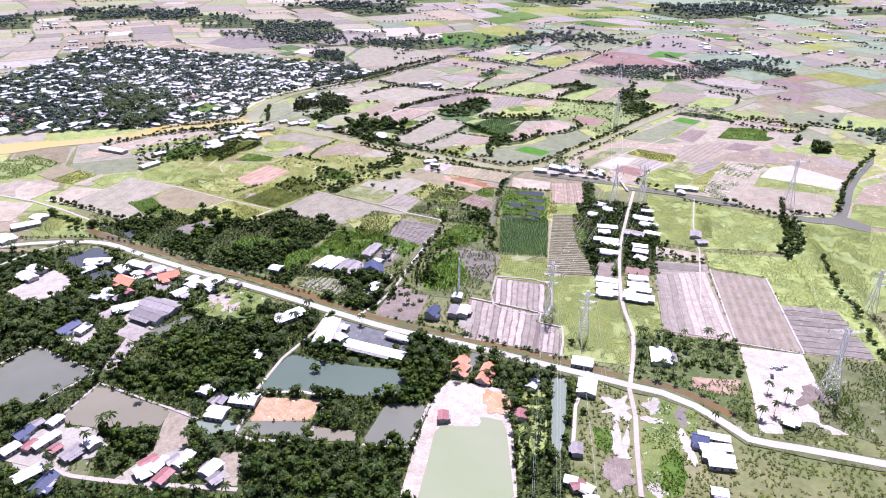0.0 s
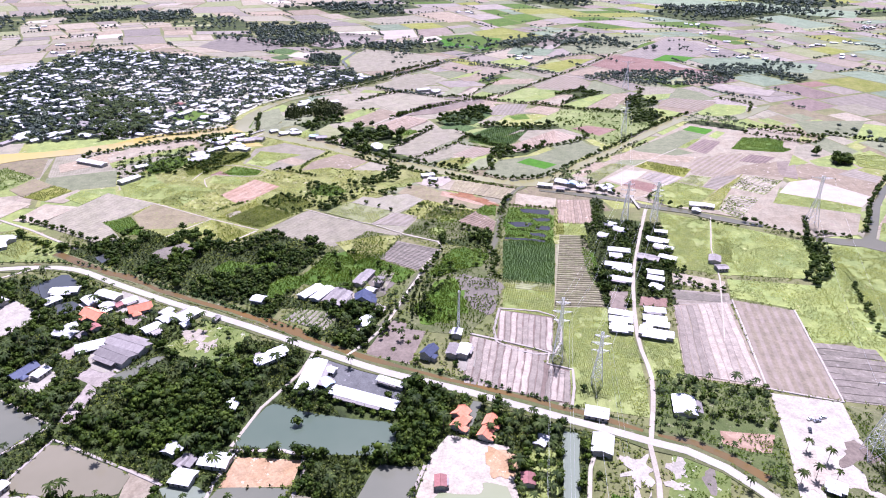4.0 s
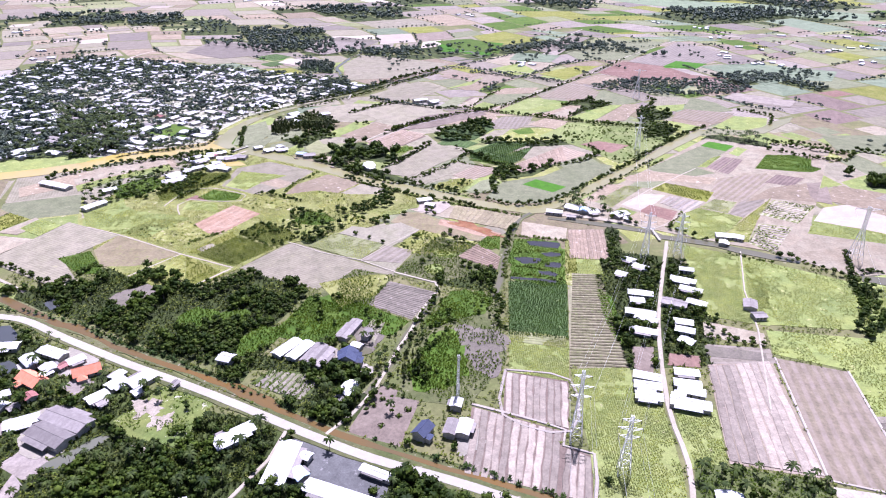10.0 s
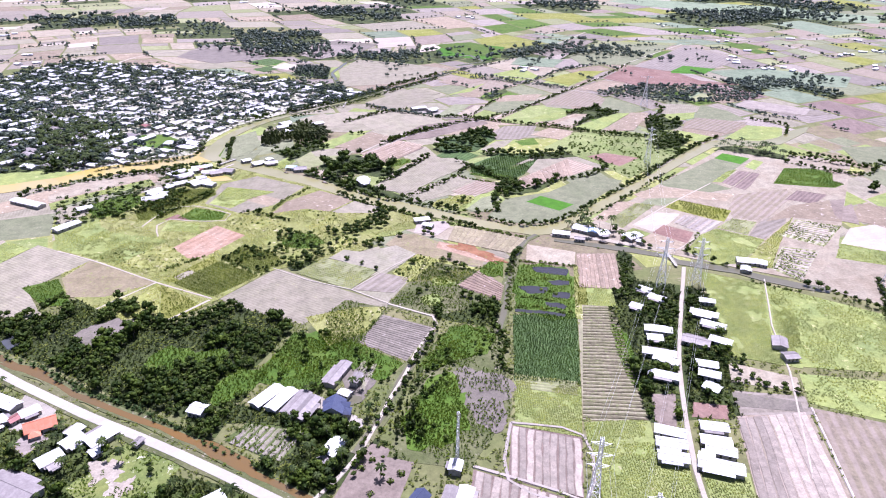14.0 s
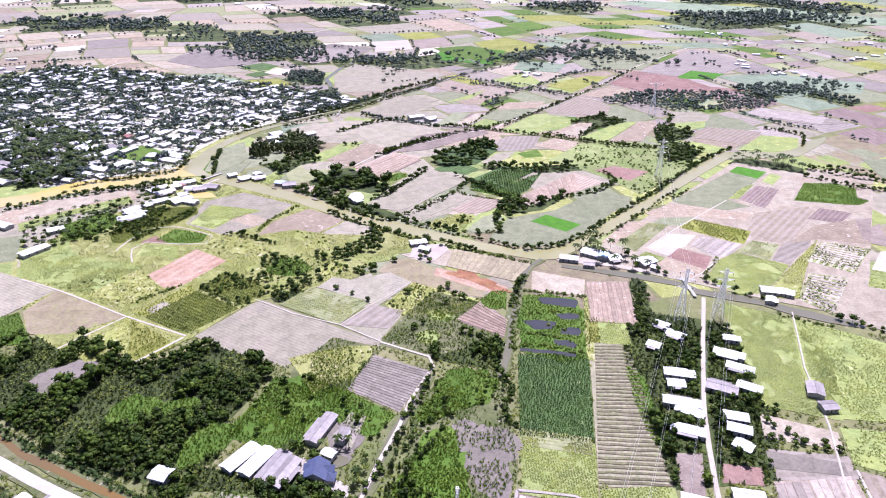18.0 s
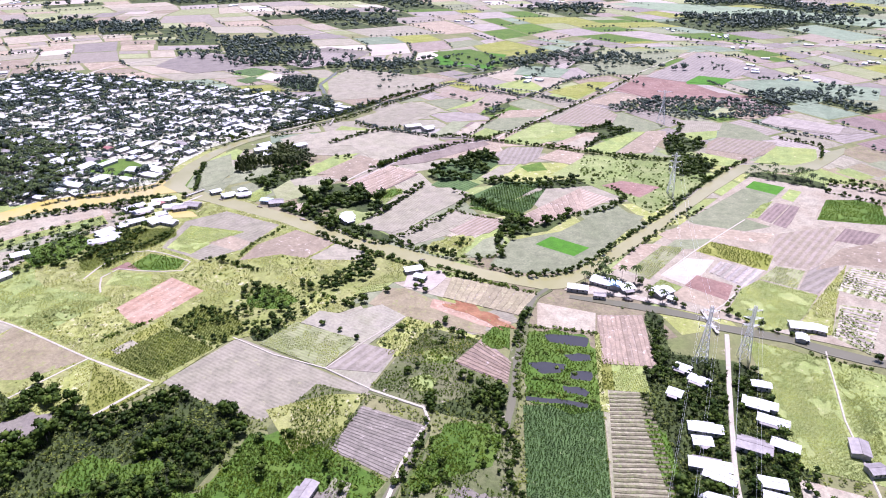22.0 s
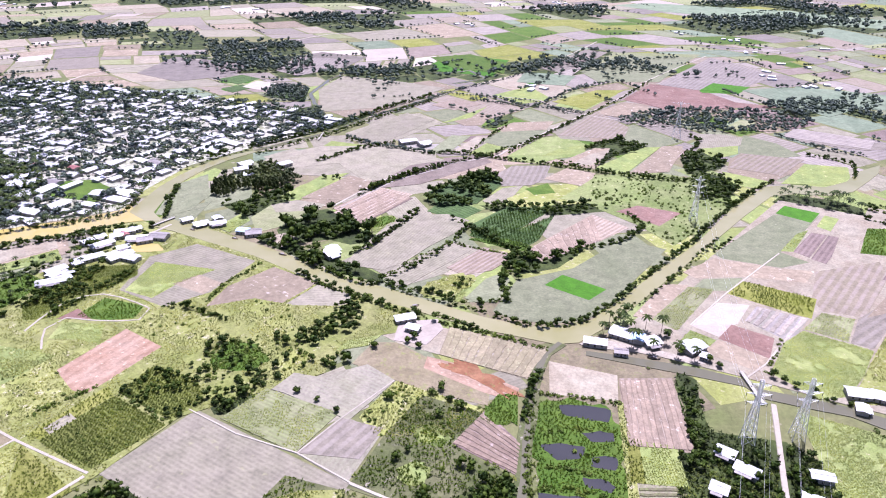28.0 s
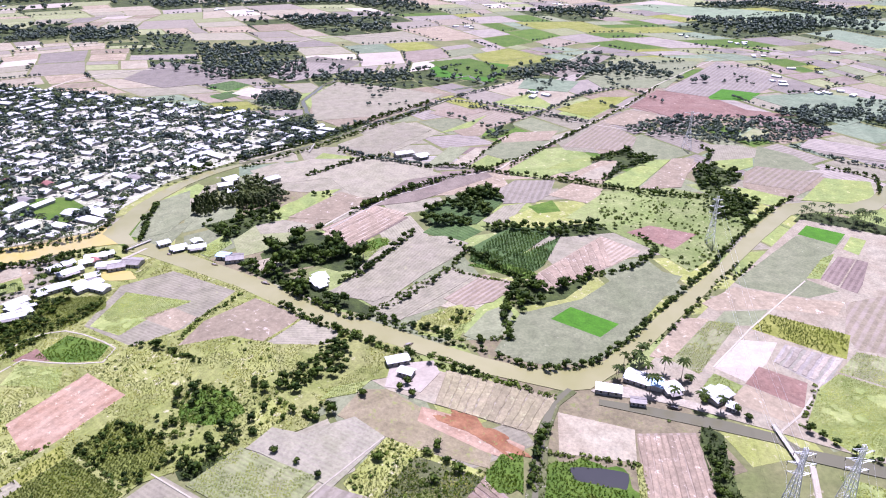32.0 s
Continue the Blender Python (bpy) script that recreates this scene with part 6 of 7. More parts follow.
house("white", 148, 551, 17.2, 6.5, 3.2, -12)
house("white", 143, 541, 9.4, 6.5, 3.2, -8)
house("white", 141, 524, 19.9, 6.5, 3.2, -15)
house("white", 143, 516, 14.8, 6.5, 3.2, -32)
house("white", 137, 501, 17.3, 6.5, 3.2, -20)
house("white", 194, 589, 10.1, 5.1, 3.2, -14)
house("white", 186, 572, 17.8, 6.5, 3.2, -26)
house("white", 187, 557, 15.4, 6.5, 3.2, -29)
house("white", 185, 538, 13.1, 6.5, 3.2, -32)
house("white", 167, 512, 12.2, 6.5, 3.2, -15)
house("white", 165, 502, 11.9, 6.5, 3.2, -21)
house("white", 162, 489, 8.9, 6.5, 3.2, -41)
house("white", 126, 451, 15.4, 6.5, 3.2, -18)
house("white", 124, 442, 15.1, 6.5, 3.2, -12)
house("white", 122, 432, 14.8, 6.5, 3.2, -12)
house("white", 151, 455, 13.9, 6.5, 3.2, -10)
house("white", 148, 444, 15.0, 6.5, 3.2, -12)
house("white", 148, 437, 14.6, 6.5, 3.2, -18)
house("white", 144, 426, 21.4, 7.6, 3.2, -17)
house("white", 140, 433, 5.8, 6.5, 3.2, -22)
house("tin", 169, 538, 16.7, 8.5, 3.0, -25)
house("tin", 223, 537, 11.5, 8.5, 3.0, -110)
house("tin", 223, 522, 6.8, 8.5, 3.0, -83)
house("white", -131, 465, 8.0, 8.5, 3.8, -107)
house("white", 11, 424, 5.9, 6.8, 3.8, -11)
house("white", 15, 404, 11.5, 6.8, 3.8, -105)
house("white", -96, 478, 19.9, 7.3, 3.0, 58)
house("white", -87, 475, 19.7, 7.3, 3.0, 63)
house("white", -52, 481, 6.6, 4.2, 3.0, -27)
house("white", -52, 437, 12.6, 7.6, 3.0, 67)
house("tin", -47, 494, 9.0, 4.2, 3.8, -106)
house("tin", 8, 404, 11.4, 6.0, 3.8, -104)
house("tin", -78, 472, 20.3, 7.3, 3.0, 68)
house("tin", -72, 468, 19.7, 7.3, 3.0, 69)
house("tin", -59, 500, 22.8, 6.8, 3.0, 70)
house("tin", -56, 427, 5.0, 4.2, 3.0, 22)
house("bluetile", -56, 468, 10.5, 11.0, 4.1, -4)
house("bluetile", -7, 401, 7.1, 10.2, 4.5, -30)
house("white", -80, 835, 9.6, 10.2, 3.0, 27)
house("white", 247, 654, 11.8, 8.5, 3.0, -12)
house("white", 107, 704, 14.1, 7.0, 3.0, -14)
house("white", 126, 715, 12.8, 11.0, 3.0, -31)
house("blue", 135, 709, 8.4, 9.0, 3.0, -20)
house("white", 143, 705, 10.2, 9.0, 3.0, 17)
house("tin", 121, 693, 7.8, 5.0, 3.0, -11)
house("white", 168, 699, 14.7, 10.0, 3.0, 33)
house("white", 172, 689, 5.0, 5.0, 3.0, -36)
house("white", -16, 731, 13.4, 7.0, 3.0, 18)
house("white", -10, 719, 9.0, 6.0, 3.0, -23)
house("white", -187, 1164, 13.8, 8.5, 3.0, 31)
house("blue", -163, 870, 9.7, 7.6, 3.0, -11)
house("tin", -153, 866, 12.9, 10.2, 3.0, 14)
house("tin", -240, 851, 11.9, 10.2, 3.0, 24)
house("tin", -230, 857, 14.0, 10.2, 3.0, -7)
house("white", -392, 762, 37.5, 8.5, 3.0, -23)
house("white", -328, 709, 22.1, 8.5, 3.0, 60)
house("white", -332, 750, 12.4, 8.5, 3.0, 39)
house("white", -279, 777, 19.5, 8.5, 3.0, 26)
house("white", -285, 795, 14.5, 8.5, 3.0, 53)
house("white", -271, 841, 18.1, 8.5, 3.0, 47)
house("white", -247, 820, 19.3, 8.5, 3.0, 54)
house("white", -247, 853, 16.7, 8.5, 3.0, 13)
house("white", -268, 817, 16.7, 8.5, 3.0, 41)
house("white", 258, 651, 10.2, 7.6, 3.0, -25)
house("white", 242, 640, 5.8, 7.6, 3.0, -25)
house("white", -374, 515, 17.6, 10.2, 3.0, -39)
house("white", -373, 545, 22.1, 10.2, 3.0, 35)
house("white", -370, 561, 12.8, 10.2, 3.0, -29)
house("white", -219, 892, 9.1, 7.6, 3.0, 37)
house("white", -204, 884, 12.4, 7.6, 3.0, 31)
house("white", -189, 885, 13.1, 7.6, 3.0, 20)
house("white", -193, 896, 7.1, 7.6, 3.0, 39)
house("white", -283, 787, 7.9, 7.6, 3.0, 71)
house("white", -273, 782, 10.4, 7.6, 3.0, 45)
house("white", -274, 790, 6.7, 7.6, 3.0, 53)
house("white", -286, 846, 8.8, 7.6, 3.0, 58)
house("white", -279, 855, 8.2, 7.6, 3.0, 45)
house("white", -263, 867, 16.3, 7.6, 3.0, 19)
house("white", -266, 857, 9.9, 7.6, 3.0, 30)
house("white", -254, 821, 9.4, 7.6, 3.0, 64)
house("white", -251, 835, 9.7, 7.6, 3.0, 34)
house("white", -238, 817, 15.9, 7.6, 3.0, -21)
house("white", -256, 872, 8.3, 7.6, 3.0, 30)
house("white", -276, 810, 9.3, 7.6, 3.0, 45)
house("redtin", -261, 860, 5.2, 7.6, 3.0, 49)
house("white", -165, 1044, 14.6, 10.2, 3.8, 45)
house("white", -80, 826, 10.9, 10.2, 3.8, 40)
house("white", -208, 1044, 14.6, 10.2, 3.8, 45)
house("white", -207, 1026, 14.9, 10.2, 3.8, 27)
house("white", -196, 1010, 11.2, 10.2, 3.8, 34)
house("white", -34, 1131, 20.9, 10.2, 3.8, 25)
house("white", -14, 1124, 15.1, 10.2, 3.8, 34)
house("white", -223, 463, 9.3, 6.8, 2.6, 46)
house("white", -191, 448, 8.1, 6.0, 2.6, 66)
house("white", -172, 433, 6.7, 5.1, 2.6, 52)
house("white", -248, 429, 6.6, 6.0, 2.6, 38)
house("white", -234, 449, 6.3, 5.1, 2.6, 52)
house("redtin", -228, 457, 6.1, 5.1, 2.6, 58)
house("redtin", -232, 428, 5.9, 6.0, 2.6, 51)
house("tin", -189, 423, 5.6, 5.1, 2.6, 52)
house("tin", -236, 418, 5.3, 5.1, 2.6, 56)
house("tin", -154, 440, 5.1, 3.4, 2.6, 69)

# the village across the river
VILLAGE = [(-566, 822), (-770, 1107), (-720, 1460), (-576, 1438), (-372, 1356), (-230, 1301), (-133, 1232), (-148, 1190), (-218, 1140), (-262, 1072), (-297, 990), (-298, 920), (-375, 870), (-426, 860)]
village_rng = random.Random(7)
village_far = []
spots = sorted(spread(VILLAGE, 16, 77), key=lambda q: math.hypot(*q))
for i, (x, y) in enumerate(spots):
    size = village_rng.uniform(9, 24), village_rng.uniform(7, 14), village_rng.uniform(2.2, 3.0), village_rng.choice((-28, 62)) + village_rng.uniform(-14, 14)
    if i < 110:
        house(village_rng.choice(["white"] * 14 + ["tin", "tin", "redtin"]), round(x), round(y), *size, True)
    else:
        village_far.append((x, y, size[0], size[1], size[3]))
        BLOCKED.append((x, y, size[0] * 0.42))


def roofscape(name, rows, label):
    """Far houses joined: a walled box and two roof slopes each."""
    bits = []
    for x, y, L, W, a in rows:
        m = pose(x, y, 0.1, 0, 0, a)
        bits += [([tuple(m @ Vector(p)) for p in v], f) for v, f in [box(-L / 2, L / 2, -W / 2, W / 2, 0, 2.6)] + gable(L, W, 2.6)[0]]
    tagged(new(name, mesh_of(name, *joined(bits), "roof_white")), label, "buildings", kind="stuff")


roofscape("village_roofs", village_far, "crowded far village houses with pale metal roofs")

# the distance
# far plot styles, their muted tones partly picked to stand in for haze
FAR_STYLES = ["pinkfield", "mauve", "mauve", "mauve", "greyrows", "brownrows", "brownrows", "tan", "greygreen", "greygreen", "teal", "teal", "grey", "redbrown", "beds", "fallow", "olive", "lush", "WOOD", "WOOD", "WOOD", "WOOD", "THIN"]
far_spots, far_roofs = [], []
far_rng = np.random.default_rng(5)
made_far, near_plots = 0, 0


FAR_PLOTS = {}
style_rng = random.Random(31)


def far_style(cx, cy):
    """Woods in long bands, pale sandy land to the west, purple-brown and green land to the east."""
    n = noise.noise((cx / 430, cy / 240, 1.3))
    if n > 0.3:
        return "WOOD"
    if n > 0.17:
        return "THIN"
    # real field kinds, but leaning pale, mauve and grey-green to imitate distance haze
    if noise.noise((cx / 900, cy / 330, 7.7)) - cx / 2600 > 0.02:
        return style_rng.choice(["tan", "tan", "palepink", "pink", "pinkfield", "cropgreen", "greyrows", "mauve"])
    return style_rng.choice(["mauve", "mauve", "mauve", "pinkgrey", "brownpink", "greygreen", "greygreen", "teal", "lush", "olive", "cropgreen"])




def countryside(plots, y0, y1, x_least=0.0):
    global made_far, near_plots
    for style, pts in plots:
        cx, cy = sum(p[0] for p in pts) / 4, sum(p[1] for p in pts) / 4
        if not y0 < cy < y1 or abs(cx) < x_least or abs(cx) > 0.82 * cy + 160 or inside(VILLAGE, np.array([(cx, cy)]))[0]:
            continue
        made_far += 1
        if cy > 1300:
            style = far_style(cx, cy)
        settled = cy < 1280 and abs(cx) < 520
        if settled and style in ("WOOD", "THIN"):
            style = "tan"
        if style in ("WOOD", "THIN"):
            per, wide = (150, 1.0) if cy < 1500 else (70, 1.35) if cy < 2000 else (30, 1.9)
            far_spots.extend(("broad", x, y, wide * far_rng.uniform(3.2, 5.6)) for x, y in spread(pts, per if style == "WOOD" else per / 4, made_far))
            # the dark floor colour stands for shade in the gaps of far woods
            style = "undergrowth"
        else:
            for (ax, ay), (bx, by) in zip(pts, pts[1:] + pts[:1]):
                if cy > 1040 and not settled and far_rng.random() < 0.15:
                    n = int(math.dist((ax, ay), (bx, by)) / (7 if cy < 1700 else 12))
                    far_spots.extend(("broad", ax + (bx - ax) * i / n + far_rng.uniform(-2, 2), ay + (by - ay) * i / n + far_rng.uniform(-2, 2), far_rng.uniform(2.0, 4.2)) for i in range(n) if far_rng.random() < 0.8)
            if cy > 1040 and not settled and far_rng.random() < 0.07:
                u, v = far_rng.uniform(0.2, 0.8, 2)
                hx, hy = (pts[0][i] + (pts[1][i] - pts[0][i]) * u + (pts[3][i] - pts[0][i]) * v for i in (0, 1))
                for j in range(far_rng.integers(1, 6)):
                    far_roofs.append((hx + far_rng.uniform(-25, 25), hy + far_rng.uniform(-25, 25), far_rng.uniform(8, 20), far_rng.uniform(6, 10), far_rng.uniform(0, 180)))
        if cy < 1350:
            near_plots += 1
            slab("field", pts, 0.02 + 0.00011 * near_plots, style, label=WORDS.get(style, "farm plot of " + style + " earth"), category="field")
        else:
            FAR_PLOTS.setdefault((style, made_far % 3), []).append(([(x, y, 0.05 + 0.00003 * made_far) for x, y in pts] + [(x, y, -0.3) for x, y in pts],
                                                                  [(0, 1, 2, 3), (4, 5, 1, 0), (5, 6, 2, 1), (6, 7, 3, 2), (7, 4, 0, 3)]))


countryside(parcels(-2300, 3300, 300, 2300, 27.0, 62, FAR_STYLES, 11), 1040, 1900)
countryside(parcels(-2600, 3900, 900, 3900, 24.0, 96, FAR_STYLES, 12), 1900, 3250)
countryside(parcels(-1500, 1500, 100, 1500, 20.0, 60, ["limescrub", "pinkfield", "lime", "tan", "scrubpale", "crop", "pink", "fallow", "THIN"], 13), 480, 1040, 330.0)
countryside(parcels(-700, 900, 300, 1300, 24.0, 50, ["limescrub", "lime", "tan", "tan", "greygreen", "scrubpale", "fallow"], 14), 640, 1040)
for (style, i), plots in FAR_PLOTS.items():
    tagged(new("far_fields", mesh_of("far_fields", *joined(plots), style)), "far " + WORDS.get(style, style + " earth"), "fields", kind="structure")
sown("far_woods", far_spots, "far woods and tree lines, leaves tinted pale blue-grey for haze", "woods", 0.1)
roofscape("far_farmhouses", far_roofs, "scattered far farmhouses with pale metal roofs")

woods("broad", 205, 7.4, VILLAGE)
woods("palm", 45, 7.0, VILLAGE)
# gardens and groves between the houses and ponds
NEAR_BANK = [(-409, 494), (-339, 496), (-279, 497), (-187, 447), (-97, 405), (-71, 391), (-16, 371), (75, 333), (85, 330), (76, 295), (60, 237), (59, 231), (-244, 227)]
woods("broad", 210, 5.6, NEAR_BANK, True)
woods("palm", 70, 5.6, NEAR_BANK, True)
woods("bush", 150, 3.0, NEAR_BANK, True)
LANE_GARDENS = [(145, 625), (189, 616), (216, 581), (173, 467), (118, 461)]
woods("broad", 250, 4.8, LANE_GARDENS, True)
woods("bush", 220, 2.6, LANE_GARDENS, True)
slab("undergrowth", NEAR_BANK, 0.142, "grovefloor", label="grassy ground under palms and garden trees", category="undergrowth")
woods("broad", 437, 6.0, [(-332, 540), (-307, 549), (-270, 562), (-231, 588), (-179, 558), (-145, 581), (-113, 587), (-97, 555), (-106, 522), (-117, 490), (-139, 462), (-177, 475), (-234, 507), (-276, 523)])
woods("broad", 437, 5.6, [(-192, 343), (-166, 383), (-126, 390), (-86, 378), (-99, 349), (-113, 312), (-142, 291), (-161, 309), (-198, 326)])
woods("palm", 36, 5.0, [(-192, 343), (-166, 383), (-126, 390), (-86, 378), (-99, 349), (-113, 312), (-142, 291), (-161, 309), (-198, 326)])
woods("broad", 460, 6.0, [(-72, 318), (-47, 317), (-26, 306), (-33, 275), (-70, 286)])
woods("broad", 460, 6.0, [(-73, 314), (-22, 316), (-15, 341), (5, 345), (-6, 314), (-19, 304), (-46, 306)])
woods("broad", 460, 6.9, [(-18, 381), (7, 372), (3, 342), (-4, 319), (-23, 312), (-23, 347)])
woods("nipa", 408, 4.2, [(-99, 273), (-42, 270), (-22, 267), (-19, 230), (-93, 229)])
woods("broad", 115, 4.3, [(-99, 273), (-42, 270), (-22, 267), (-19, 230), (-93, 229)])
woods("nipa", 288, 4.2, [(-183, 244), (-105, 240), (-96, 229), (-183, 228)])
woods("palm", 182, 5.8, [(-317, 385), (-291, 408), (-249, 412), (-245, 383), (-261, 355), (-287, 337)])
woods("broad", 230, 5.2, [(-317, 385), (-291, 408), (-249, 412), (-245, 383), (-261, 355), (-287, 337)])
woods("palm", 208, 5.0, [(-243, 369), (-217, 362), (-195, 339), (-212, 332), (-239, 347)])
woods("broad", 322, 5.2, [(-248, 296), (-231, 302), (-209, 330), (-203, 322), (-214, 292), (-238, 280)])
woods("palm", 156, 5.8, [(30, 348), (66, 336), (57, 268), (38, 258), (39, 292), (33, 320)])
woods("broad", 253, 5.2, [(30, 348), (66, 336), (57, 268), (38, 258), (39, 292), (33, 320)])
woods("broad", 276, 4.3, [(77, 333), (88, 321), (74, 282), (64, 264)])
woods("palm", 130, 5.8, [(132, 382), (194, 371), (182, 322), (180, 336), (141, 344), (120, 344)])
woods("broad", 207, 4.3, [(132, 382), (194, 371), (182, 322), (180, 336), (141, 344), (120, 344)])
woods("palm", 234, 5.0, [(120, 345), (147, 341), (176, 302), (171, 293), (157, 301), (136, 327), (117, 333)])
woods("palm", 104, 5.8, [(-138, 281), (-102, 284), (-100, 266), (-133, 266)])
woods("broad", 276, 5.2, [(-179, 301), (-139, 283), (-139, 266), (-151, 254), (-176, 270), (-197, 282), (-185, 282)])
woods("palm", 91, 5.8, [(-330, 513), (-205, 474), (-127, 431), (-140, 414), (-188, 438), (-250, 473), (-277, 445), (-313, 472)])
woods("broad", 230, 5.2, [(-146, 422), (-90, 411), (-76, 400), (-83, 372), (-109, 385), (-137, 388)])
woods("broad", 276, 5.2, [(-117, 462), (-72, 458), (-65, 477), (-103, 484)])
woods("broad", 322, 6.0, [(-88, 470), (-41, 456), (-32, 433), (-57, 405), (-93, 424), (-73, 441)])
woods("palm", 78, 5.0, [(-88, 470), (-41, 456), (-32, 433), (-57, 405), (-93, 424), (-73, 441)])
woods("broad", 184, 4.3, [(-21, 438), (19, 449), (29, 471), (10, 476), (-16, 461)])
woods("broad", 506, 6.0, [(145, 655), (140, 597), (133, 548), (127, 494), (126, 466), (116, 466), (118, 519), (123, 596)])
woods("broad", 184, 5.2, [(140, 597), (182, 597), (145, 494), (127, 494)])
woods("broad", 230, 5.2, [(182, 597), (199, 580), (198, 549), (175, 489), (150, 494)])
woods("broad", 506, 6.0, [(-6, 572), (13, 602), (43, 585), (42, 556), (25, 559), (10, 563)])
woods("bush", 480, 2.6, [(-36, 582), (-20, 621), (-2, 652), (32, 637), (15, 612), (44, 590), (-3, 569)])
woods("bush", 384, 2.6, [(-87, 551), (-67, 590), (-36, 580), (-38, 567), (-50, 536), (-73, 526)])
woods("bush", 360, 2.6, [(-111, 497), (-96, 538), (-78, 551), (-49, 534), (-20, 514), (-30, 497)])
woods("broad", 55, 4.3, [(-111, 497), (-96, 538), (-78, 551), (-49, 534), (-20, 514), (-30, 497)])
woods("bush", 624, 2.8, [(-36, 633), (-18, 665), (34, 640), (25, 629), (16, 618), (-25, 618)])
woods("broad", 391, 7.7, [(-4, 971), (56, 1035), (70, 992), (41, 939), (4, 931), (-7, 948)])
woods("bush", 720, 3.5, [(33, 890), (69, 932), (111, 937), (102, 914), (65, 878), (36, 870), (70, 837), (91, 861), (110, 908)])
woods("broad", 322, 6.0, [(44, 936), (110, 937), (151, 944), (172, 926), (116, 914), (54, 924)])
woods("broad", 368, 6.9, [(62, 829), (103, 834), (132, 852), (120, 834), (99, 809), (65, 797)])
woods("bush", 264, 4.0, [(167, 1021), (234, 1038), (282, 1008), (287, 938), (203, 851), (183, 893), (151, 935)])
woods("slim", 234, 9.0, [(-269, 1381), (-239, 1436), (-194, 1383), (-201, 1333), (-251, 1341)])
woods("slim", 182, 8.1, [(-141, 1427), (-121, 1479), (-61, 1404), (-76, 1379)])
woods("broad", 276, 6.9, [(-200, 932), (-167, 958), (-152, 985), (-133, 946), (-171, 904)])
woods("broad", 276, 6.0, [(-388, 965), (-382, 993), (-350, 993), (-316, 969), (-319, 943), (-356, 944)])
woods("slim", 494, 7.2, [(-193, 976), (-197, 1030), (-177, 1043), (-138, 1000), (-141, 987), (-169, 967)])
woods("slim", 494, 6.3, [(-218, 962), (-221, 999), (-200, 1007), (-191, 972), (-210, 949)])
woods("broad", 276, 9.5, [(-136, 877), (-124, 904), (-122, 916), (-99, 924), (-75, 905), (-65, 879), (-53, 874), (-47, 858), (-68, 848), (-87, 858), (-112, 850), (-127, 857)])
woods("broad", 345, 6.9, [(-153, 863), (-144, 871), (-111, 843), (-81, 823), (-50, 807), (-36, 793), (-35, 783), (-60, 794), (-78, 805), (-107, 824), (-138, 848)])
woods("broad", 276, 6.9, [(57, 1200), (103, 1276), (105, 1251), (78, 1203)])
woods("broad", 276, 6.0, [(179, 1106), (195, 1138), (230, 1156), (253, 1119), (242, 1103), (200, 1087), (177, 1035), (176, 1052)])
woods("broad", 120, 6.9, [(242, 1239), (305, 1301), (535, 1295), (498, 1222), (443, 1197), (395, 1184), (336, 1194), (277, 1205)])
woods("broad", 276, 6.9, [(280, 1080), (314, 1111), (331, 1074), (314, 1046), (271, 1028)])
woods("broad", 276, 6.0, [(270, 992), (302, 1016), (307, 987), (287, 964), (263, 957)])
woods("broad", 276, 6.9, [(-225, 1125), (-157, 1202), (-99, 1285), (-80, 1257), (-142, 1183), (-213, 1111)])
woods("broad", 230, 6.0, [(-235, 1080), (-254, 1062), (-271, 1028), (-264, 1059), (-231, 1109)])
woods("broad", 253, 6.0, [(-207, 1288), (-166, 1319), (-144, 1186), (-192, 1157), (-214, 1220)])
woods("broad", 276, 5.2, [(-118, 1007), (-110, 1032), (-84, 1009), (-94, 997)])
woods("broad", 483, 5.2, [(-136, 461), (-118, 474), (-102, 471), (-77, 460), (-66, 467), (-64, 456), (-69, 451), (-82, 454), (-102, 458), (-114, 457), (-116, 446), (-130, 448)])
woods("broad", 276, 4.3, [(-143, 481), (-137, 503), (-116, 512), (-108, 482), (-110, 476), (-134, 464)])
woods("broad", 391, 5.2, [(-68, 450), (-39, 454), (-35, 441), (-46, 425), (-55, 410), (-68, 415), (-76, 425), (-65, 436)])
woods("palm", 156, 5.0, [(-68, 450), (-39, 454), (-35, 441), (-46, 425), (-55, 410), (-68, 415), (-76, 425), (-65, 436)])
woods("broad", 368, 4.7, [(-89, 427), (-77, 430), (-73, 417), (-88, 418)])
woods("broad", 322, 3.9, [(-39, 510), (-29, 516), (-24, 504), (-32, 480), (-39, 464), (-41, 488)])
woods("slim", 390, 4.0, [(-26, 452), (-20, 475), (-12, 483), (-10, 452), (-19, 440)])
woods("broad", 184, 3.4, [(-13, 516), (1, 541), (10, 516), (6, 483), (-10, 483)])
woods("palm", 130, 4.3, [(-71, 487), (-65, 493), (-55, 487), (-55, 481), (-65, 481)])
woods("palm", 390, 7.2, [(112, 722), (123, 731), (119, 716), (112, 715)])
woods("broad", 506, 4.3, [(151, 677), (160, 668), (155, 648), (153, 632), (152, 621), (142, 621), (145, 644), (145, 661)])
woods("bush", 720, 3.2, [(119, 689), (138, 683), (135, 678), (119, 685)])
woods("nipa", 360, 3.4, [(-252, 513), (-211, 490), (-163, 468), (-113, 442), (-80, 422), (-53, 408), (-25, 395), (7, 382), (44, 368), (79, 353), (105, 342), (104, 339), (78, 350), (43, 365), (7, 379), (-24, 391), (-53, 404), (-79, 418), (-112, 438), (-161, 463), (-209, 485), (-250, 507)])
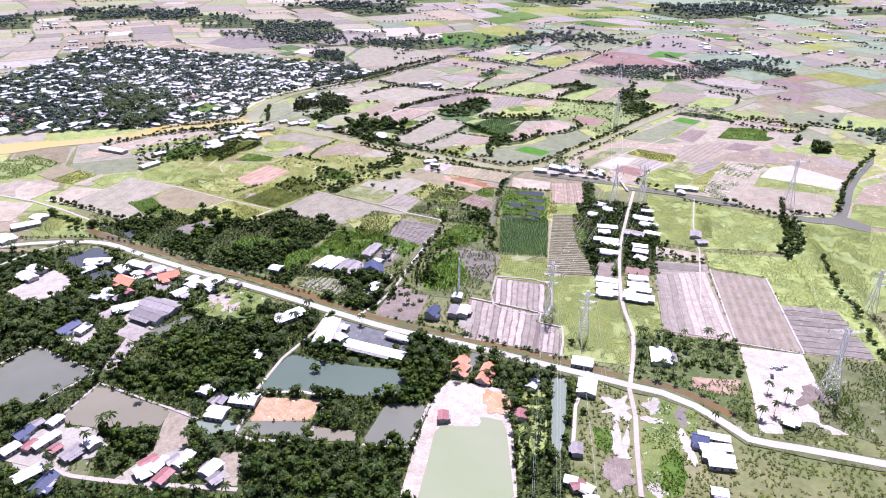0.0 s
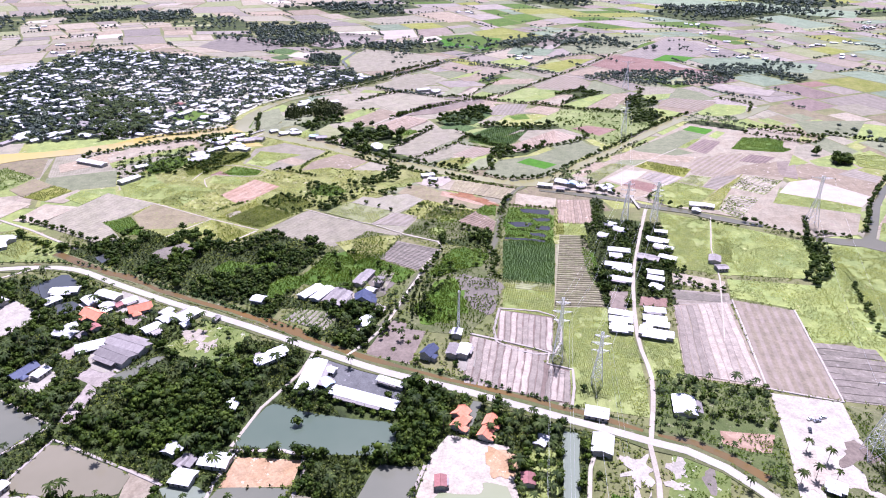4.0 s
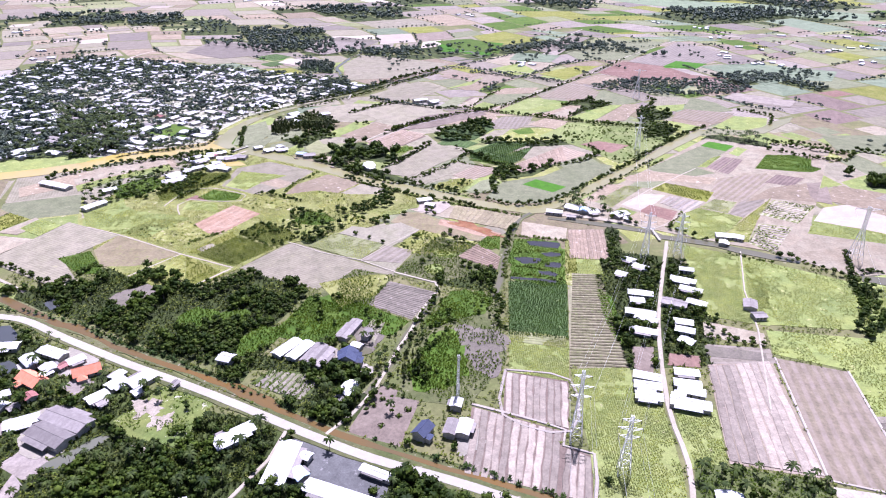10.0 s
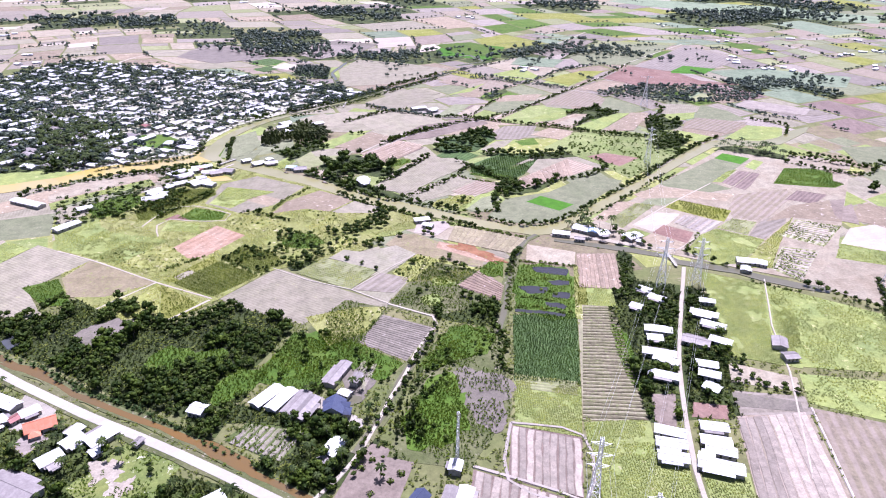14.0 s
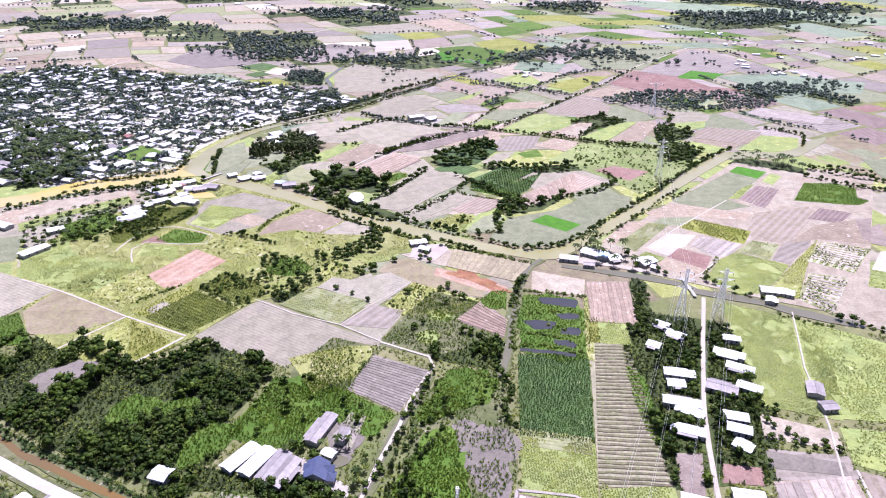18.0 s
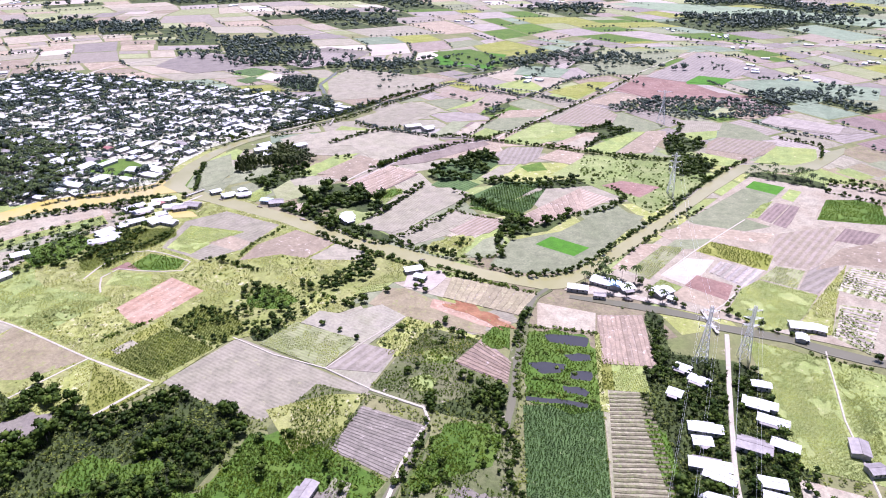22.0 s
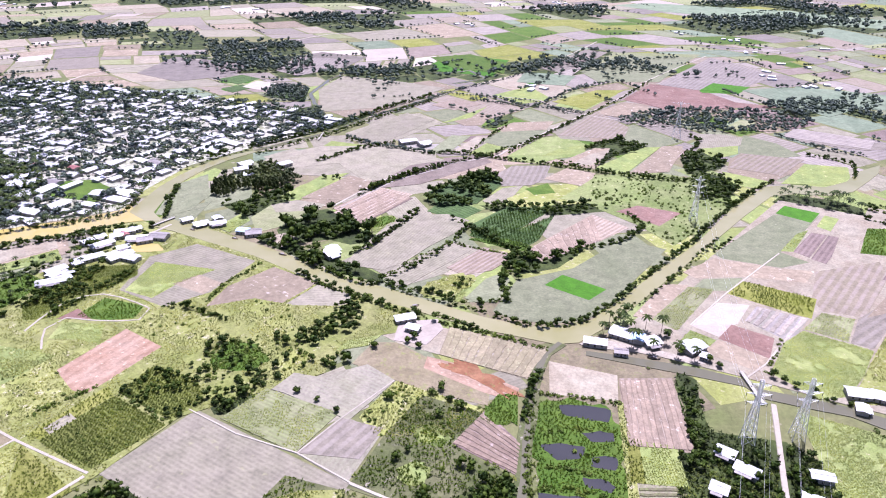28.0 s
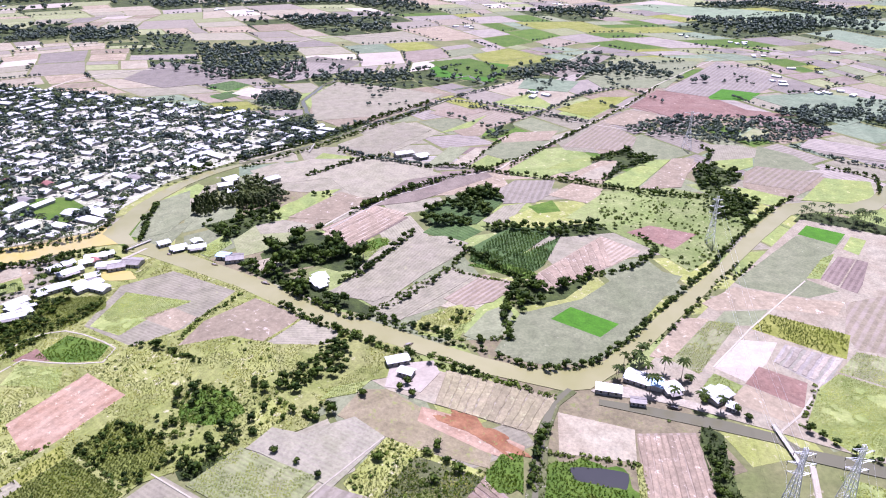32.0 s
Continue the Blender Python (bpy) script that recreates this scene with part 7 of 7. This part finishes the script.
woods("bush", 792, 2.8, [(-328, 528), (-252, 511), (-210, 488), (-162, 466), (-112, 440), (-79, 420), (-53, 406), (-25, 394), (7, 381), (44, 367), (78, 352), (105, 341), (104, 339), (78, 350), (43, 364), (7, 378), (-24, 391), (-53, 403), (-79, 417), (-112, 437), (-161, 462), (-209, 484), (-250, 506), (-325, 524)])
woods("bush", 792, 2.4, [(-321, 516), (-247, 499), (-206, 477), (-159, 455), (-110, 431), (-78, 411), (-52, 398), (-24, 386), (7, 373), (43, 359), (77, 345), (103, 335), (103, 332), (77, 343), (43, 357), (7, 371), (-24, 383), (-52, 395), (-78, 408), (-110, 428), (-158, 452), (-205, 473), (-245, 495), (-319, 512)])
tree_row("broad", 2.8, 5.4, [(-106, 821), (-77, 799), (-51, 780), (-34, 784)])
tree_row("broad", 3.9, 3.9, [(-28, 774), (-5, 762), (18, 751), (39, 742)])
tree_row("broad", 3.3, 4.6, [(45, 738), (65, 726), (85, 725), (108, 734), (130, 755), (157, 787), (188, 822), (224, 863), (288, 943)])
tree_row("broad", 7.7, 3.9, [(120, 728), (159, 766), (195, 806), (242, 863)])
tree_row("broad", 4.4, 4.6, [(-100, 795), (-65, 770), (-37, 754), (-11, 738), (7, 730), (31, 719)])
tree_row("bush", 3.3, 4.0, [(10, 728), (34, 717), (59, 706), (76, 698)])
tree_row("broad", 3.9, 5.4, [(66, 672), (60, 655), (54, 632)])
tree_row("broad", 5.0, 3.9, [(-39, 442), (-26, 471), (-18, 498)])
tree_row("broad", 3.3, 4.6, [(-15, 511), (-5, 539), (0, 556)])
tree_row("nipa", 3.9, 3.4, [(-381, 518), (-311, 525), (-251, 509), (-209, 486), (-162, 465), (-112, 438), (-79, 418)])
tree_row("nipa", 3.3, 3.4, [(14, 378), (44, 366), (78, 351)])
tree_row("broad", 4.4, 4.6, [(-89, 372), (-65, 360), (-45, 347), (-23, 343)])
tree_row("broad", 4.4, 3.9, [(-90, 367), (-66, 358), (-43, 344), (-25, 341)])
tree_row("broad", 5.5, 3.9, [(175, 520), (198, 495), (213, 490)])
tree_row("broad", 5.0, 4.6, [(317, 500), (303, 456), (296, 414), (285, 371), (283, 352)])
tree_row("broad", 5.0, 5.4, [(321, 577), (298, 516), (286, 494)])
tree_row("broad", 4.4, 5.4, [(180, 915), (187, 891), (165, 862), (142, 850), (102, 829)])
tree_row("broad", 6.6, 4.6, [(-110, 1142), (-42, 1113), (-4, 1085)])
tree_row("broad", 5.5, 4.6, [(-74, 960), (-41, 1005), (9, 1047)])
tree_row("broad", 5.0, 4.6, [(141, 1067), (198, 1029), (244, 1015)])
tree_row("broad", 5.5, 5.4, [(-36, 1010), (9, 1050)])
tree_row("broad", 5.0, 5.4, [(-243, 881), (-283, 870), (-308, 851)])
tree_row("palm", 7.2, 5.8, [(-347, 879), (-311, 898), (-284, 917), (-288, 958), (-295, 1005), (-268, 1037), (-240, 1077), (-213, 1109), (-167, 1167)])
tree_row("broad", 5.5, 5.4, [(-88, 1249), (-39, 1307), (24, 1407), (124, 1516), (229, 1679)])
tree_row("broad", 6.6, 4.6, [(86, 1096), (163, 1205), (273, 1356), (365, 1502)])
tree_row("broad", 5.5, 4.6, [(7, 1395), (153, 1340), (182, 1275)])
tree_row("broad", 6.6, 4.6, [(33, 1086), (69, 1163), (93, 1215)])
tree_row("broad", 5.5, 6.2, [(411, 932), (473, 894), (502, 906), (596, 855)])
tree_row("broad", 5.0, 5.4, [(427, 876), (468, 867), (490, 889)])
tree_row("broad", 5.0, 5.4, [(-412, 782), (-395, 808), (-310, 857), (-286, 870)])
tree_row("broad", 2.8, 5.4, [(-367, 574), (-323, 549), (-285, 556), (-272, 590)])
tree_row("broad", 4.4, 5.4, [(-20, 1033), (64, 1087), (85, 1116)])
tree_row("broad", 2.8, 5.4, [(-7, 1094), (39, 1090), (69, 1076), (116, 1059), (170, 1035), (197, 1023), (223, 1013), (263, 1005)])
tree_row("broad", 3.3, 5.4, [(48, 1356), (103, 1326), (178, 1298), (205, 1276)])
tree_row("broad", 2.8, 5.4, [(-131, 1061), (-92, 1106), (-50, 1133)])
tree_row("broad", 3.3, 5.4, [(-112, 1159), (-75, 1122), (-4, 1093)])
tree_row("broad", 2.2, 6.2, [(-65, 976), (-41, 1005), (-14, 1033)])
tree_row("broad", 3.9, 4.6, [(87, 1106), (142, 1178), (202, 1259)])
tree_row("broad", 2.8, 5.4, [(33, 884), (54, 856), (70, 836), (62, 820)])
tree_row("broad", 3.3, 5.4, [(-13, 921), (-51, 844), (-66, 830)])
tree_row("broad", 4.4, 3.9, [(19, 854), (-22, 798), (-35, 792)])
tree_row("broad", 2.8, 5.4, [(61, 816), (53, 785), (56, 758)])
tree_row("broad", 2.8, 5.4, [(-242, 902), (-252, 941), (-258, 981)])
tree_row("broad", 3.3, 5.4, [(276, 953), (287, 940), (326, 983), (353, 1006)])
tree_row("broad", 3.3, 5.4, [(293, 1091), (327, 1152), (320, 1169)])
tree_row("broad", 3.9, 5.4, [(432, 1176), (450, 1144), (466, 1114), (499, 1095)])
tree_row("broad", 3.3, 5.4, [(431, 1094), (451, 1085), (470, 1063), (446, 1018)])
tree_row("broad", 2.8, 4.6, [(19, 901), (33, 890), (19, 860)])
tree_row("palm", 4.0, 5.0, [(-345, 876), (-325, 889), (-299, 903), (-283, 925), (-289, 956), (-293, 994)])
woods("palm", 230, 7.0, [(329, 951), (350, 973), (393, 955), (408, 935), (394, 910), (370, 932)])
woods("broad", 150, 5.5, [(350, 839), (388, 894), (404, 891), (364, 835)])
woods("broad", 330, 10, [(453, 803), (477, 826), (488, 822), (473, 786), (448, 775)])
woods("broad", 230, 6, [(426, 793), (447, 825), (455, 821), (433, 781)])
woods("bush", 420, 3.5, [(239, 646), (281, 695), (331, 749), (295, 695), (266, 646)])
woods("bush", 260, 3.0, [(352, 839), (386, 889), (420, 888), (432, 873), (420, 849), (411, 828)])
tree_row("broad", 4.5, 5.0, [(396, 911), (420, 888), (451, 873)])
tree_row("broad", 4.5, 5.0, [(416, 941), (445, 934), (475, 914)])
tree_row("broad", 6, 4.4, [(231, 839), (255, 863)])
tree_row("broad", 7, 4.0, [(180, 789), (202, 814)])
tree_row("bush", 5, 4.0, [(230, 709), (218, 694), (206, 675)])
tree_row("broad", 7, 5.0, [(206, 672), (222, 654), (238, 646)])
tree_row("bush", 3.5, 3.4, [(240, 624), (254, 615), (270, 610)])
tree_row("broad", 4, 5.0, [(379, 595), (410, 644), (436, 683), (481, 737), (517, 775)])
tree_row("broad", 4, 5.0, [(319, 584), (332, 590), (346, 593), (361, 585)])
tree_row("broad", 5, 5.0, [(280, 616), (297, 607), (305, 599), (317, 581)])
woods("broad", 300, 5.5, [(283, 508), (308, 551), (328, 577), (328, 551), (304, 513), (290, 498)])
woods("broad", 640, 3.4, [(-175, 652), (-165, 678), (-134, 664), (-124, 645), (-137, 629)])
woods("broad", 640, 3.8, [(-272, 727), (-285, 748), (-271, 803), (-229, 809), (-222, 792), (-258, 729)])
woods("broad", 420, 5.4, [(-85, 706), (-72, 736), (-58, 760), (-44, 759), (-55, 725), (-72, 701)])
woods("broad", 330, 5.2, [(-71, 679), (-58, 695), (-47, 692), (-46, 684), (-61, 674)])
woods("broad", 300, 4.6, [(-146, 679), (-139, 695), (-130, 709), (-130, 680), (-132, 667)])
woods("broad", 330, 4.6, [(-111, 665), (-101, 680), (-93, 665), (-103, 642), (-109, 634), (-118, 640)])
woods("bush", 560, 3.2, [(-136, 678), (-132, 706), (-107, 706), (-97, 679), (-112, 674)])
woods("bush", 260, 2.6, [(-202, 723), (-185, 746), (-149, 738), (-132, 718), (-144, 700), (-166, 698)])
woods("bush", 260, 2.6, [(-133, 744), (-124, 757), (-97, 751), (-85, 718), (-101, 706), (-118, 730)])
woods("bush", 1000, 2.0, [(-199, 612), (-176, 649), (-138, 625), (-164, 591)])
woods("bush", 300, 2.4, [(-280, 652), (-261, 684), (-230, 681), (-201, 652), (-218, 627)])
woods("bush", 420, 2.8, [(-35, 676), (-9, 666), (-7, 631), (-24, 625), (-42, 630)])
tree_row("bush", 2.6, 4.2, [(-157, 755), (-153, 777), (-135, 811)])
tree_row("broad", 3.2, 4.6, [(-185, 746), (-172, 748), (-153, 738), (-136, 731)])
tree_row("bush", 2.4, 4.0, [(-213, 633), (-202, 645), (-190, 657)])
tree_row("bush", 2.4, 3.6, [(-173, 651), (-138, 627)])
tree_row("broad", 4, 4.4, [(-381, 606), (-326, 582), (-290, 559), (-271, 556)])
tree_row("broad", 4, 4.6, [(-313, 737), (-314, 753), (-299, 737), (-290, 732)])
tree_row("broad", 5, 4.8, [(-340, 758), (-330, 776), (-305, 794), (-295, 807)])
tree_row("broad", 4.5, 4.6, [(-395, 801), (-376, 823), (-362, 837), (-317, 855), (-270, 880)])
woods("broad", 300, 5.5, [(-266, 585), (-248, 591), (-214, 586), (-212, 568), (-230, 558), (-249, 558)])
woods("palm", 260, 7.0, [(-424, 850), (-546, 1055), (-518, 1080), (-431, 1034), (-387, 971), (-382, 885), (-379, 869)])
woods("broad", 220, 6.5, [(-424, 850), (-546, 1055), (-518, 1080), (-431, 1034), (-387, 971), (-382, 885), (-379, 869)])
tree_row("palm", 4.5, 6.0, [(-372, 860), (-349, 876), (-319, 886), (-287, 907), (-284, 943)])
woods("slim", 420, 7.5, [(-194, 979), (-187, 1029), (-156, 1023), (-143, 1005), (-162, 974)])
woods("slim", 420, 7.0, [(-222, 957), (-214, 1002), (-196, 981), (-198, 952)])
woods("slim", 300, 7.0, [(-267, 1367), (-261, 1430), (-204, 1413), (-197, 1328)])
woods("broad", 130, 6.5, [(237, 1231), (282, 1289), (343, 1309), (413, 1324), (501, 1225), (481, 1199), (396, 1185), (357, 1174), (315, 1220)])
woods("broad", 240, 6.0, [(260, 992), (289, 1041), (320, 1001), (285, 953), (258, 953)])
tree_row("broad", 3.6, 5.4, [(178, 1056), (212, 1095), (253, 1127)])
tree_row("broad", 3.6, 5.4, [(177, 1114), (202, 1136), (232, 1153)])
tree_row("bush", 2.2, 3.2, [(55, 583), (75, 581), (96, 574)])
tree_row("bush", 2.6, 3.4, [(67, 654), (87, 651), (110, 645)])
tree_row("bush", 2.6, 3.4, [(60, 646), (54, 615), (50, 578)])
tree_row("bush", 2.4, 3.6, [(78, 607), (89, 601)])
tree_row("bush", 2.4, 3.0, [(62, 622), (89, 625)])
tree_row("bush", 2.4, 3.0, [(61, 597), (83, 592)])
tree_row("broad", 3.6, 4.4, [(39, 562), (45, 537), (40, 511), (45, 505)])
woods("bush", 520, 2.6, [(4, 560), (41, 553), (36, 527), (22, 522), (1, 509), (-8, 513)])
woods("broad", 200, 3.6, [(25, 539), (46, 546), (42, 503), (27, 515)])
woods("bush", 400, 2.2, [(-18, 471), (-1, 497), (10, 504), (19, 480), (20, 451), (-3, 436), (-16, 446)])
woods("bush", 420, 2.6, [(119, 563), (127, 558), (126, 529), (124, 491), (117, 492), (115, 516)])
tree_row("broad", 4.0, 4.6, [(177, 500), (191, 494), (205, 491)])
tree_row("broad", 3.0, 4.4, [(340, 626), (314, 570), (306, 538), (286, 510)])
tree_row("broad", 3.4, 6.4, [(-221, 1111), (-183, 1147), (-143, 1190), (-113, 1235), (-66, 1307), (-11, 1375)])
tree_row("broad", 4.6, 5.4, [(-204, 1083), (-177, 1116), (-138, 1159), (-109, 1201), (-63, 1271), (-11, 1341)])
woods("broad", 170, 4.4, [(-141, 664), (-138, 685), (-133, 709), (-105, 710), (-81, 708), (-67, 680), (-88, 667), (-102, 640), (-115, 634), (-127, 651)])
woods("bush", 520, 3.2, [(-141, 664), (-138, 685), (-133, 709), (-105, 710), (-81, 708), (-67, 680), (-88, 667), (-102, 640), (-115, 634), (-127, 651)])
woods("broad", 300, 4.6, [(-70, 451), (-44, 458), (-27, 445), (-40, 417), (-61, 399), (-71, 422)])
woods("bush", 520, 2.8, [(-43, 445), (-26, 479), (-6, 532), (6, 555), (11, 512), (-5, 479), (-16, 436), (-25, 418)])
woods("broad", 130, 3.6, [(-43, 445), (-26, 479), (-6, 532), (6, 555), (11, 512), (-5, 479), (-16, 436), (-25, 418)])
woods("broad", 260, 4.2, [(-75, 479), (-65, 504), (-51, 511), (-59, 468)])
tree("palm", 193, 319, 6.0)
tree("palm", 200, 311, 6.0)
tree("palm", 198, 298, 6.0)
tree("palm", 179, 296, 6.0)
tree("palm", 188, 299, 6.0)
woods("broad", 90, 5.2, [(-392, 796), (-373, 817), (-315, 853), (-252, 877), (-237, 857), (-257, 766), (-307, 730), (-341, 712)])
woods("palm", 40, 5.6, [(-392, 796), (-373, 817), (-315, 853), (-252, 877), (-237, 857), (-257, 766), (-307, 730), (-341, 712)])
woods("broad", 300, 5.4, [(51, 825), (64, 833), (71, 810), (62, 760), (47, 757), (55, 792)])
woods("broad", 240, 4.6, [(17, 776), (22, 805), (30, 809), (33, 792), (23, 768)])
woods("palm", 260, 6.0, [(119, 727), (135, 738), (160, 726), (157, 705), (144, 713)])
woods("broad", 240, 5.0, [(149, 705), (160, 720), (159, 705), (150, 692)])
woods("broad", 300, 4.6, [(-18, 703), (-14, 719), (-6, 714), (-5, 702)])
woods("broad", 320, 4.8, [(-61, 696), (-71, 732), (-51, 749), (-43, 739), (-53, 708)])
tree_row("bush", 2.4, 4.0, [(13, 854), (31, 846), (53, 835), (68, 829)])
tree_row("bush", 3.0, 3.4, [(-34, 795), (-9, 826), (15, 854)])
tree_row("broad", 2.4, 4.6, [(-34, 781), (-23, 777), (-7, 772), (5, 767), (17, 759)])
tree_row("broad", 2.4, 5.0, [(34, 754), (44, 758), (57, 757)])
tree_row("bush", 2.6, 4.0, [(-84, 782), (-66, 771), (-45, 764), (-25, 746), (-6, 740)])
tree_row("bush", 2.6, 3.4, [(5, 740), (20, 730), (38, 718), (61, 709)])
tree("broad", -74, 654, 4.7)
tree("broad", -61, 646, 4.7)
tree("broad", -49, 637, 4.7)
tree("broad", -22, 649, 6.0)
tree("broad", 4, 653, 6.0)
tree("broad", 14, 647, 6.0)
tree("broad", 20, 641, 6.0)
tree("broad", 8, 634, 6.0)
tree("broad", -34, 699, 6.0)
tree("broad", -13, 705, 5.2)
tree("broad", -9, 710, 5.2)
tree("broad", -6, 700, 5.2)
tree("broad", -14, 601, 5.2)
tree("broad", -8, 607, 5.2)
tree("broad", -73, 546, 5.2)
tree("broad", -88, 542, 5.2)
tree("broad", -20, 649, 5.2)
tree("broad", 9, 657, 5.2)
tree("broad", -111, 403, 6.0)
tree("broad", -75, 356, 6.0)
tree("broad", -15, 394, 6.0)
tree("broad", 10, 391, 6.0)
tree("broad", 34, 357, 6.0)
tree("broad", 85, 368, 6.0)
tree("broad", -30, 360, 6.0)
tree("broad", -77, 335, 6.0)
tree("palm", -55, 389, 6.5)
tree("palm", -173, 306, 6.5)
tree("palm", 152, 292, 6.5)
tree("palm", -48, 487, 5.8)
tree("palm", -43, 488, 5.8)
tree("palm", -36, 465, 5.8)
tree("palm", -33, 472, 5.8)
tree("palm", -37, 461, 5.8)
tree("palm", -74, 482, 5.8)
tree("palm", -26, 419, 5.8)
tree("bush", -36, 425, 5.0)
tree("bush", -30, 408, 5.0)
tree("bush", -21, 416, 5.0)
tree("bush", -16, 421, 5.0)
tree("palm", 115, 716, 8.6)
tree("palm", 121, 727, 8.6)
tree("palm", 129, 729, 8.6)
tree("palm", 132, 717, 8.6)
tree("palm", 135, 706, 8.6)
tree("palm", 130, 702, 8.6)
tree("palm", 144, 722, 8.6)
tree("palm", 153, 717, 8.6)
tree("palm", 153, 706, 8.6)
tree("palm", 155, 690, 8.6)
tree("palm", 141, 695, 8.6)
tree("palm", 165, 687, 8.6)
tree("broad", 156, 714, 6.0)
tree("broad", 159, 695, 6.0)
tree("broad", 174, 687, 6.0)
tree("broad", 178, 681, 6.0)
tree("palm", -163, 254, 6.5)
tree("palm", -123, 251, 6.5)
tree("palm", -124, 261, 6.5)
tree("palm", -185, 269, 6.5)
tree("palm", -178, 283, 6.5)
tree("palm", -97, 254, 6.5)
tree("palm", -240, 293, 6.5)
tree("palm", -198, 255, 6.5)
pylon("wide", 226, 315, 48)
pylon("wide", 338, 611, 48)
pylon("slim", 74, 398, 45)
pylon("slim", 94, 375, 36)
pylon("slim", 168, 615, 40)
pylon("slim", 196, 619, 38)
pylon("slim", 236, 904, 42)
pylon("wide", 301, 1164, 45)
pylon("slim", 306, 412, 34)
mast(12, 432, 30)
for start, hops in (((74, 398), ((168, 615), (236, 904))), ((94, 375), ((196, 619),))):
    for end in hops:
        for a, b in list(zip(PYLONS[start], PYLONS[end]))[:4]:
            cable(a, b, 7.0)
        start = end
# the wires go on towards the camera's side
for far_end, dx in (((74, 398), -40), ((94, 375), -30)):
    for a in PYLONS[far_end][:4]:
        cable(a, (a[0] + dx, a[1] - 260, a[2]), 7.0)
for a, b in zip(PYLONS[226, 315], PYLONS[338, 611]):
    cable(a, b, 8.0)
car(207.2, 343.8, 20, "white")
car(210.0, 342.1, 10, "grey")
car(202.4, 334.5, 70, "dark")
car(214.8, 345.1, 15, "white")
bridge((-245.0, 882.1), (-234.0, 898.2), 2.6)
bridge((189.0, 673.5), (189.7, 647.7), 2.4)
bridge((-143.9, 1141.2), (-143.2, 1167.3), 1.6)
boat(-10.2, 749.4, 30, 7)
boat(140.6, 689.4, -12, 8)
boat(121.0, 697.5, -12, 6)
boat(-120.0, 828.2, -25, 8)
boat(244.1, 638.8, -10, 6)
boat(-166.7, 857.4, -20, 6)
boat(-208.2, 874.4, -20, 5)
beds("bed_pale", 9, 0.16, [(42, 457), (78, 447), (72, 407), (38, 420)])
beds("bed_pale", 11, 0.16, [(21, 424), (68, 404), (59, 361), (14, 374)])
beds("bed_pale", 4, 0.16, [(68, 392), (80, 385), (75, 356), (60, 360)])
beds("bed_pale", 9, 0.12, [(168, 465), (209, 471), (194, 374), (151, 384)])
beds("bed_garden", 8, 0.35, [(-101, 457), (-69, 450), (-78, 429), (-108, 442)])
beds("bed_garden", 3, 0.3, [(-46, 516), (-36, 512), (-41, 485), (-53, 497)])
beds("bed_straw", 36, 0.42, [(104, 584), (82, 464), (118, 462), (126, 584)])
beds("bed_grey", 9, 0.07, [(246, 420), (235, 361), (277, 353), (283, 412)])
beds("bed_grey", 17, 0.07, [(-38, 570), (-50, 536), (-18, 518), (-1, 554)])
beds("bed_brown", 8, 0.15, [(32, 637), (15, 613), (46, 592), (50, 613)])
beds("bed_pink", 10, 0.12, [(114, 667), (145, 668), (139, 609), (106, 612)])
beds("bed_pink", 9, 0.25, [(-95, 927), (-64, 890), (-22, 953), (-54, 979)])
beds("bed_tan", 13, 0.08, [(14, 723), (76, 697), (60, 668), (7, 692)])
beds("bed_pink", 11, 0.1, [(147, 914), (80, 841), (89, 822), (144, 861)])
beds("bed_pale", 9, 0.5, [(306, 712), (331, 742), (361, 728), (331, 692)])
beds("bed_pale", 9, 0.5, [(268, 646), (293, 684), (317, 676), (281, 626)])
beds("bed_pale", 6, 0.45, [(231, 752), (260, 737), (236, 711), (215, 734)])
for x0 in (-330, -165, 0, 165):
    for y0, y1 in ((70, 330), (330, 600)):
        SWARDS.append((("rough", 2.9, 0.9, 0.22, False, True), [(x0, y0), (x0 + 165, y0), (x0 + 165, y1), (x0, y1)]))
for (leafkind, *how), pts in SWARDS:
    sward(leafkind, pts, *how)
